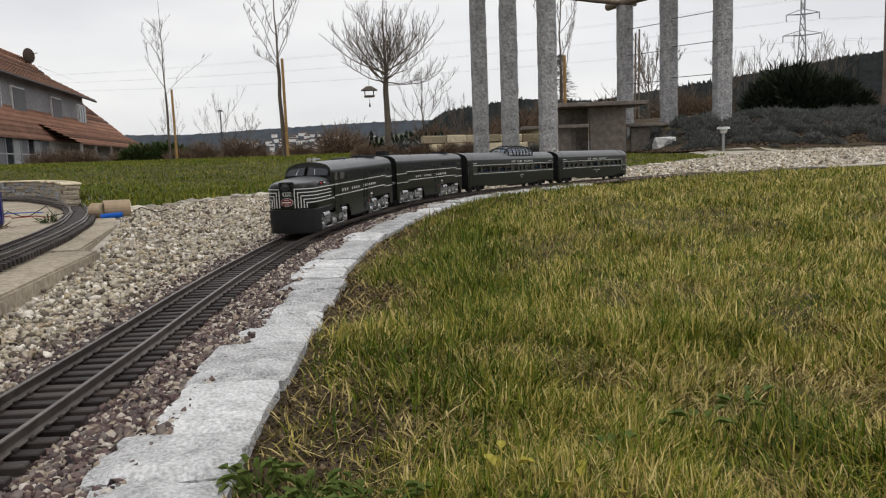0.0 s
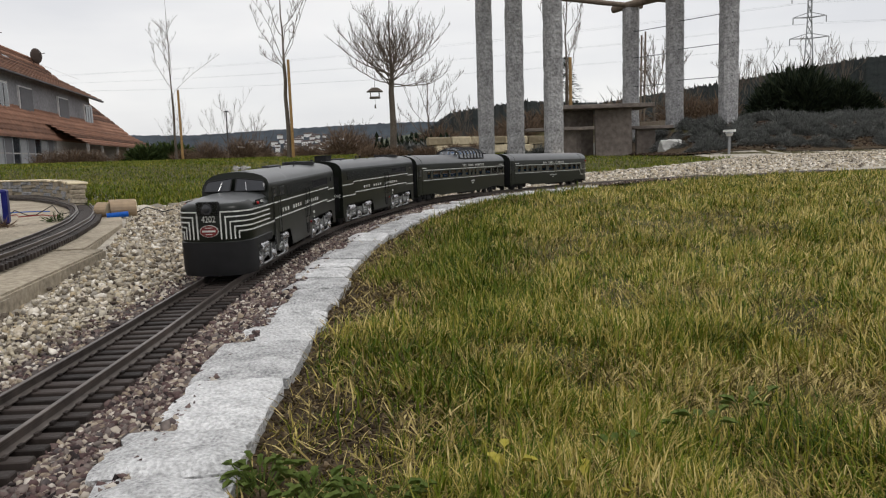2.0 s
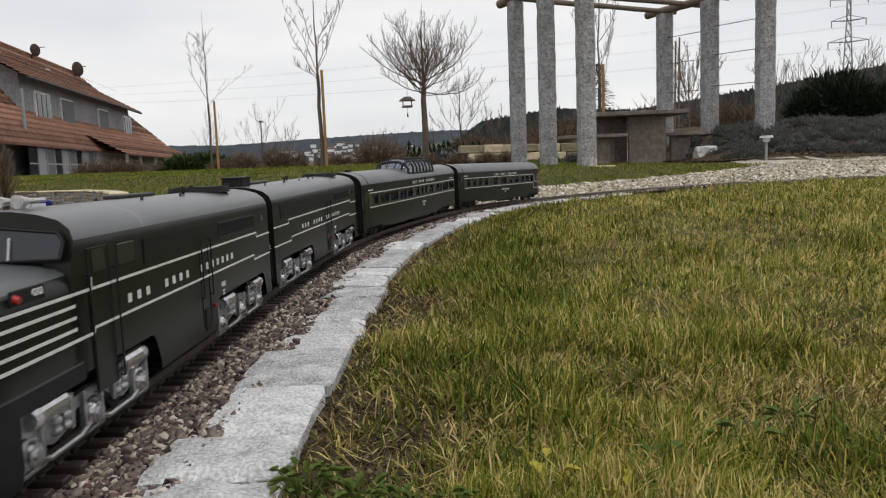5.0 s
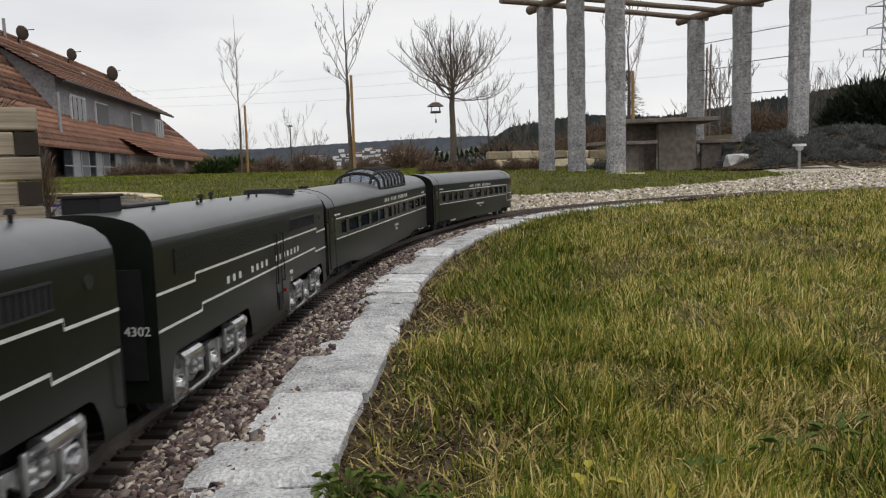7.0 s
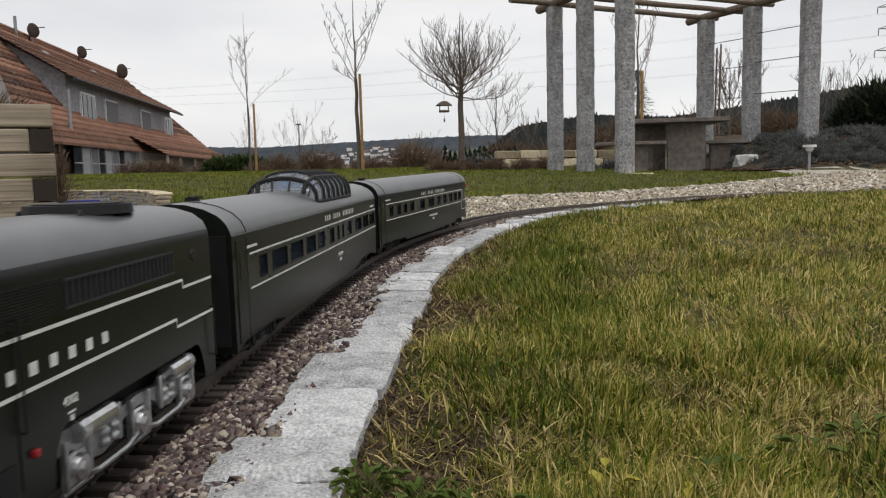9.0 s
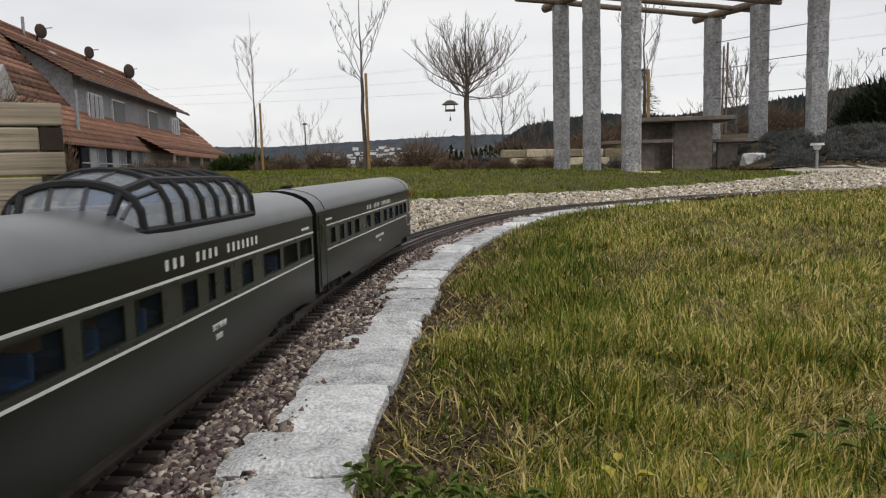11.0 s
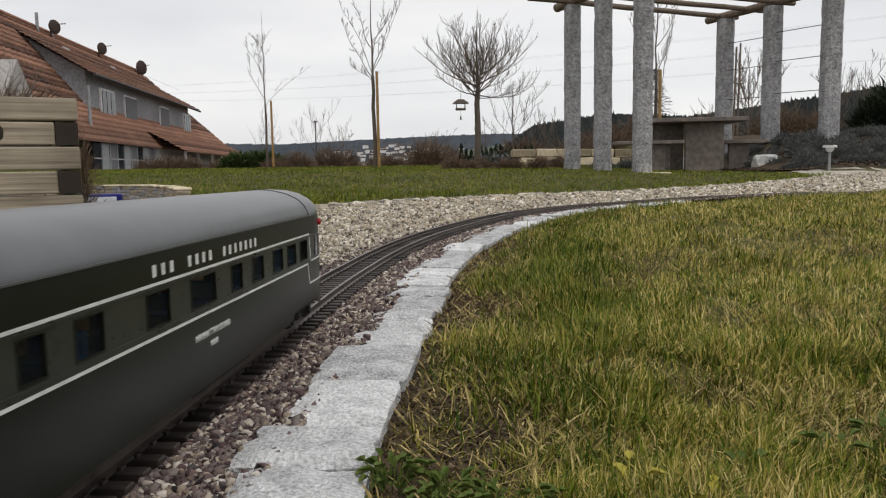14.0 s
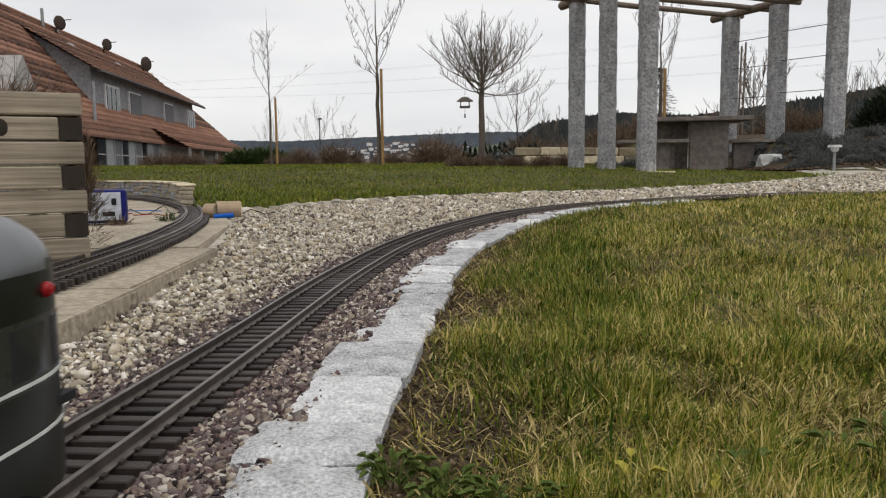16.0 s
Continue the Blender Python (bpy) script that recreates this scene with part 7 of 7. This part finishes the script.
    for xs in (28.2, 32.0, 37.0, Lh - 3, Lh + 2.0, Lh + 6.0, Lh + 10.4):
        part("porch_post", bbox(xs, 3.1, 0.6, 0.16, 0.16, 2.4), M_LIGHTWALL, h)
    part("porch_wall", bbox(41.0, 1.3, 1.0, 27.0, 0.2, 2.0), M_LIGHTWALL, h)
    for i in range(9):
        g = part("glazed_panel", bbox(16.5 + i * 1.25, 1.25, 1.0, 1.15, 0.06, 1.9), M_STEEL if i % 3 == 1 else M_SHUTTER if i % 3 else M_PANE, h, "grey glazed terrace panel")
        part("panel_frame", bbox(16.5 + i * 1.25 + 0.61, 1.27, 1.0, 0.10, 0.12, 2.0), M_STEEL, g)
        part("panel_rail", bbox(16.5 + i * 1.25, 1.28, 1.1, 1.15, 0.05, 0.07), M_LIGHTWALL, g)
    part("terrace", bbox(22.0, 3.2, 0.02, 14.0, 4.5, 0.9), M_LIGHTWALL, h, "pale stone terrace")


build_house()


# ---- planter of weathered timber ----
def build_planter():
    p = empty("planter", Matrix.Translation((-0.541, 1.135, 0.004)) @ Matrix.Rotation(radians(29), 4, "Z"), "weathered timber planter with dark corner posts and dry plants", "planter")
    rnd = random.Random(2)
    n, hgt = 7, 0.0355
    for i in range(n):
        z = 0.010 + (i + 0.5) * hgt
        out = i % 2 == 0
        bm = bbox(-0.30 - (0.0 if out else 0.016), -0.010, z, 0.60 - (0.0 if out else 0.032), 0.022, hgt - 0.0025, bevel=0.002)
        part("board", bm, M_WOOD, p)
        bm = bbox(-0.011, 0.19, z, 0.022, 0.40, hgt - 0.0025, bevel=0.002)
        part("board", bm, M_WOOD, p)
        if not out:
            part("end_grain", bbox(-0.016, -0.0105, z, 0.030, 0.020, hgt - 0.003), M_WOODDARK, p, "dark recessed board end")
    for x, y in ((-0.03, 0.02), (-0.03, 0.36), (-0.57, 0.02)):
        part("leg", bbox(x, y, 0.005, 0.035, 0.03, 0.012), M_WOODDARK, p)
    part("soil", bbox(-0.30, 0.19, 0.243, 0.55, 0.36, 0.02), M_SOIL, p)
    bm = bmesh.new()
    bmesh.ops.create_icosphere(bm, subdivisions=2, radius=0.009, matrix=Matrix.Translation((-0.105, -0.021, 0.206)) @ Matrix.Diagonal((1, 0.25, 1.4, 1)))
    part("knot", bm, M_WOODDARK, p)
    # dry stems over the top and down the corner
    d = tuft_mesh("dry_plant", 900, 0.12, 0.02, 5, 0.0006, 0.030, M_DRY)
    d.location = (-0.70, 1.20, 0.256)
    tagged(d, "dry brown plant stems in the planter", "plant")
    e = tuft_mesh("climbing_plant", 1300, 0.030, 0.235, 6, 0.0006, 0.022, M_DRY, 3.0)
    e.location = (-0.615, 1.30, 0.01)
    tagged(e, "dry climbing plant behind the planter", "plant")
    g = tuft_mesh("green_plant", 260, 0.02, 0.02, 7, 0.0012, 0.018, M_HEDGE)
    g.location = (-0.72, 1.12, 0.258)
    tagged(g, "small green plant in the planter", "plant")
    bm = bmesh.new()
    rnd = random.Random(6)
    for i in range(14):
        a = Vector((rnd.uniform(-0.22, -0.03), rnd.uniform(0.03, 0.15), 0.250))
        grow(bm, rnd, a, Vector((rnd.uniform(-0.3, 0.8), 0, 0.8)).normalized(), rnd.uniform(0.04, 0.09), 0.0007, 1, 0.8, 0.5, 3, 0.0, 0.0003)
    o = part("dry_plant", bm, M_TWIG)
    o.matrix_world = p.matrix_world
    tagged(o, "thin arching dry stems over the planter", "plant")


build_planter()


# ---- things in the yard ----
def build_yard():
    b = empty("power_supply", Matrix.Translation((-0.90, 1.98, 0.0045)) @ Matrix.Rotation(radians(20), 4, "Z"), "blue-framed power supply with pale panel on the concrete", "power supply")
    part("case", bbox(0, 0.04, 0.050, 0.112, 0.075, 0.088, bevel=0.004), M_BLUE, b)
    part("front_panel", bbox(-0.004, 0.001, 0.050, 0.094, 0.004, 0.074, bevel=0.001), M_PANEL, b, "pale grey panel")
    part("meter", bbox(0.012, -0.0015, 0.030, 0.030, 0.002, 0.012), M_BLACK, b)
    part("meter", bbox(0.026, -0.0015, 0.062, 0.012, 0.002, 0.018), M_BLACK, b)
    for x in (-0.03, -0.015, 0.0):
        part("knob", cyl((x, -0.001, 0.060), (x, -0.006, 0.060), 0.005, 0.004, 10), M_STEEL, b)
    for x in (-0.045, 0.045):
        part("foot", bbox(x, 0.02, 0.0035, 0.012, 0.02, 0.007), M_BLACK, b)
    for i, (x, y, z, L, r, a, lab) in enumerate(((-0.655, 2.28, 0.024, 0.07, 0.026, 0.4, "short sawn log lying on the gravel"), (-0.70, 2.26, 0.020, 0.035, 0.024, -0.3, "short sawn log lying on the gravel"))):
        l = empty("log", Matrix.Translation((x, y, z + 0.003)) @ Matrix.Rotation(a, 4, "Z"), lab, "log", "sawn logs")
        part("bark_side", cyl((-L / 2, 0, 0), (L / 2, 0, 0), r, r * 0.97, 18), M_LOGEND, l)
        part("cut_face", cyl((L / 2, 0, 0), (L / 2 + 0.0015, 0, 0), r * 0.93, r * 0.9, 18), M_LIME, l, "pale cut face")
    t = part("blue_tube", cyl((-0.028, 0, 0), (0.028, 0.012, 0.004), 0.0085, 0.008, 14), M_BRIGHTBLUE)
    t.location = (-0.655, 2.225, 0.008)
    tagged(t, "bright blue plastic tube beside the logs", "tube")
    rnd = random.Random(12)
    for i, (c, mt, nm) in enumerate((((-0.85, 2.35), M_RED, "red"), ((-0.80, 2.30), M_BLACK, "black"), ((-0.95, 2.5), M_BRIGHTBLUE, "blue"), ((-1.1, 2.45), M_BLACK, "black"))):
        bm = bmesh.new()
        pts = [Vector((c[0] + 0.035 * k * (1 if i % 2 else -1) + rnd.gauss(0, 0.006), c[1] + rnd.gauss(0, 0.02), 0.006 + abs(rnd.gauss(0, 0.008)))) for k in range(9)]
        tube(bm, pts, 0.0016, 0.0016, 5)
        o = part("cable", bm, mt)
        tagged(o, f"thin {nm} cable lying between the tracks", "cable", "loose cables")
    for x, y in ((-0.86, 1.98), (-0.78, 2.12), (-1.15, 2.6), (-1.3, 2.4)):
        o = tuft_mesh("moss_clump", 160, 0.03, 0.012, int(-x * 100), 0.0012, 0.02, M_HEDGE if y > 2.1 else M_DRY)
        o.location = (x, y, 0.004)
        tagged(o, "small clump of weeds between slabs", "weed", "weed clumps")


build_yard()


# ---- distance: hills, woods, village, pylon ----
def ridge_line(name, dist, a0, a1, hs, base, material, label, rough, n=220, spike=0.0):
    """A wooded hill far off, its skyline uneven with treetops."""
    v, q = [], []
    for i in range(n + 1):
        u = i / n
        a = a0 + (a1 - a0) * u
        h = float(np.interp(u, [p for p, _ in hs], [z for _, z in hs]))
        h += rough * (noise.noise((u * n * 0.45, dist, 0)) + 0.6 * noise.noise((u * n * 1.3, dist, 4)))
        h += spike * abs(noise.noise((i * 0.83, dist, 9))) * (1 if i % 2 else 0.25)
        for r, z in ((dist * 0.82, base), (dist * 0.93, base + (h - base) * 0.55), (dist, h), (dist * 1.15, h * 0.7)):
            v.append((r * math.sin(a), r * math.cos(a), z))
    for i in range(n):
        for k in range(3):
            q.append((i * 4 + k, (i + 1) * 4 + k, (i + 1) * 4 + k + 1, i * 4 + k + 1))
    return tagged(fast_mesh(name, np.array(v), np.array(q), None, material, True), label, "hill", kind="structure")


ridge_line("backdrop_far_hill", 1800, -0.75, 0.9, [(0, 66), (0.27, 70), (0.33, 66), (0.38, 73), (0.44, 80), (0.50, 84), (0.58, 80), (0.7, 72), (1, 70)], -60, M_FOREST_HAZE, "wooded hill on the horizon, haze in its blue-grey colour", 1.6, 700, 4.0)
ridge_line("backdrop_field_hill", 1100, -0.25, 0.45, [(0, -4), (0.2, -2), (0.33, 4), (0.42, 30), (0.55, 42), (0.7, 38), (1, 20)], -40, M_FIELD, "distant green fields on a slope", 0.5)
ridge_line("backdrop_wood", 420, 0.08, 1.05, [(0, 10), (0.05, 24), (0.15, 29), (0.25, 26), (0.4, 33), (0.55, 40), (0.75, 44), (1, 40)], -8, M_FOREST, "dark conifer wood on the near ridge", 1.0, 900, 4.5)
ridge_line("backdrop_thicket", 60, -0.42, 0.16, [(0, -0.5), (0.3, 0.6), (0.6, 0.9), (0.8, 1.2), (1, 1.4)], -3, M_TWIG, "brown winter scrub beyond the lawn", 0.35)


def build_village():
    rnd = random.Random(19)
    wall = mat("village_white_walls", (0.78, 0.78, 0.77), 0.8, scale=0.5, bump=0)
    roof = mat("village_roofs", (0.09, 0.07, 0.065), 0.8, scale=0.5, bump=0)
    for k in range(60):
        a = rnd.gauss(-0.045, 0.035) if k % 3 else rnd.uniform(-0.17, 0.01)
        r = rnd.uniform(1690, 1765)
        z = 14 + 0.48 * (r - 1674) * rnd.uniform(0.85, 1.0)
        w, d, hh = rnd.uniform(9, 16), rnd.uniform(8, 11), rnd.uniform(7, 10)
        h = empty("village_house", Matrix.Translation((r * math.sin(a), r * math.cos(a), z)) @ Matrix.Rotation(rnd.uniform(-0.6, 0.6), 4, "Z"), "distant white house with brownish roof on the hillside", "house", "village houses")
        part("wall", bbox(0, 0, hh / 2 - 3, w, d, hh + 6), wall, h)
        bm = bmesh.new()
        v = [bm.verts.new(p) for p in ((-w / 2 - 0.6, -d / 2 - 0.6, hh), (w / 2 + 0.6, -d / 2 - 0.6, hh), (w / 2 + 0.6, d / 2 + 0.6, hh), (-w / 2 - 0.6, d / 2 + 0.6, hh), (-w / 2 - 0.6, 0, hh + d * 0.35), (w / 2 + 0.6, 0, hh + d * 0.35))]
        for q in ((0, 1, 5, 4), (2, 3, 4, 5), (1, 2, 5), (3, 0, 4), (0, 3, 2, 1)):
            bm.faces.new([v[i] for i in q])
        part("roof", bm, roof, h)


build_village()


def build_pylon():
    D = 250.0
    az = (1423 - 784) / 1318.0
    x, y = D * math.sin(math.atan(az) + radians(6.6)), D * math.cos(math.atan(az) + radians(6.6))
    p = empty("pylon", Matrix.Translation((x, y, -2)) @ Matrix.Rotation(-0.5, 4, "Z"), "grey steel lattice power pylon in the distance", "pylon")
    H = 48.0
    def wd(z):
        return 2.3 - 1.8 * min(1, z / 40)
    bm = bmesh.new()
    zs = [0, 6, 12, 17, 22, 26, 30, 34, 37, 40, 43, 46, H]
    for a, b in zip(zs, zs[1:]):
        A, B = wd(a), wd(b)
        ca = [(-A, -A), (A, -A), (A, A), (-A, A)]
        cb = [(-B, -B), (B, -B), (B, B), (-B, B)]
        for i in range(4):
            j = (i + 1) % 4
            add_cyl(bm, (*ca[i], a), (*cb[i], b), 0.16, n=4, caps=False)
            add_cyl(bm, (*ca[i], a), (*cb[j], b), 0.08, n=4, caps=False)
            add_cyl(bm, (*ca[j], a), (*cb[i], b), 0.08, n=4, caps=False)
    part("mast", bm, M_STEEL, p)
    tips = []
    for z, w in ((33, 5.2), (39, 4.4), (45, 4.8)):
        bm = bmesh.new()
        for s in (-1, 1):
            add_cyl(bm, (0, -0.7, z), (s * w, 0, z + 0.3), 0.12, n=4)
            add_cyl(bm, (0, 0.7, z), (s * w, 0, z + 0.3), 0.12, n=4)
            add_cyl(bm, (0, 0, z + 1.6), (s * w, 0, z + 0.3), 0.10, n=4)
            add_cyl(bm, (s * w, 0, z + 0.3), (s * w, 0, z - 1.6), 0.16, n=6)
            tips.append((s * w, z - 1.6))
        part("crossarm", bm, M_STEEL, p)
    mw = p.matrix_world
    for i, (w, z) in enumerate(tips):
        a = mw @ Vector((w, 0, z))
        for far in ((-260.0, 420.0, 34 + z * 0.35), (330.0, 60.0, z + 4.0)):
            b = Vector((far[0] + w * 2, far[1], far[2]))
            bm = bmesh.new()
            pts = [a.lerp(b, u / 14) - Vector((0, 0, 26 * (u / 14) * (1 - u / 14))) for u in range(15)]
            tube(bm, pts, 0.022, 0.022, 4)
            o = part("power_line", bm, M_LINE)
            tagged(o, "thin overhead power line against the sky", "power line", "power lines")


build_pylon()


def build_posts():
    bm = cyl((0, 0, 0), (0, 0, 2.6), 0.03, 0.025, 8)
    l = empty("street_lamp", Matrix.Translation(place(-6.3, 39, -0.1)), "slim dark street lamp beyond the lawn", "street lamp")
    part("pole", bm, M_LEAD, l)
    part("head", cyl((0, 0, 2.6), (0, 0, 2.68), 0.15, 0.08, 12), M_LEAD, l)
    bm = cyl((0, 0, 0), (0, 0, 3.4), 0.05, 0.05, 8)
    s = empty("wooden_pole", Matrix.Translation(place(9.2, 12.0, -0.05)), "tall wooden pole with a dark bracket behind the bed", "pole")
    part("shaft", bm, M_POLE, s)
    part("bracket", bbox(-0.12, 0, 2.6, 0.34, 0.05, 0.08), M_LEAD, s)
    for x, y, h in ((5.9, 15.0, 1.8), (6.1, 15.3, 1.9)):
        o = part("cane", cyl((0, 0, 0), (0.03, 0, h), 0.02, 0.02, 6), M_POLE)
        o.location = place(x, y, -0.05)
        tagged(o, "thin upright plant cane behind the table", "cane", "plant canes")


build_posts()


# ---- what moves ----
def run(t):
    """How far the train has come at t seconds."""
    return 0.222 * t + 0.0006 * t * t


def motions():
    for root, s0, length, xf, xr in TRAIN:
        rows = []
        for i in range(65):
            t = i * 0.25
            a, _ = on_line(s0 + xf - run(t))
            b, _ = on_line(s0 + xr - run(t))
            d = (b - a).normalized()
            turn = Matrix.Rotation(math.atan2(d.y, d.x), 4, "Z") @ Matrix.Rotation(-math.asin(d.z), 4, "Y")
            rows.append((t, Matrix.Translation(a - d * xf) @ turn))
        walk(root, rows)
    for w, x, s, r in WHEELS:
        rows = []
        for i in range(241):
            t = i / 15
            rows.append((t, Matrix.Translation((x, s * 0.0232, r)) @ Matrix.Rotation(-run(t) / r, 4, "Y") @ Matrix.Rotation(0 if s < 0 else math.pi, 4, "Z")))
        walk(w, rows)


motions()
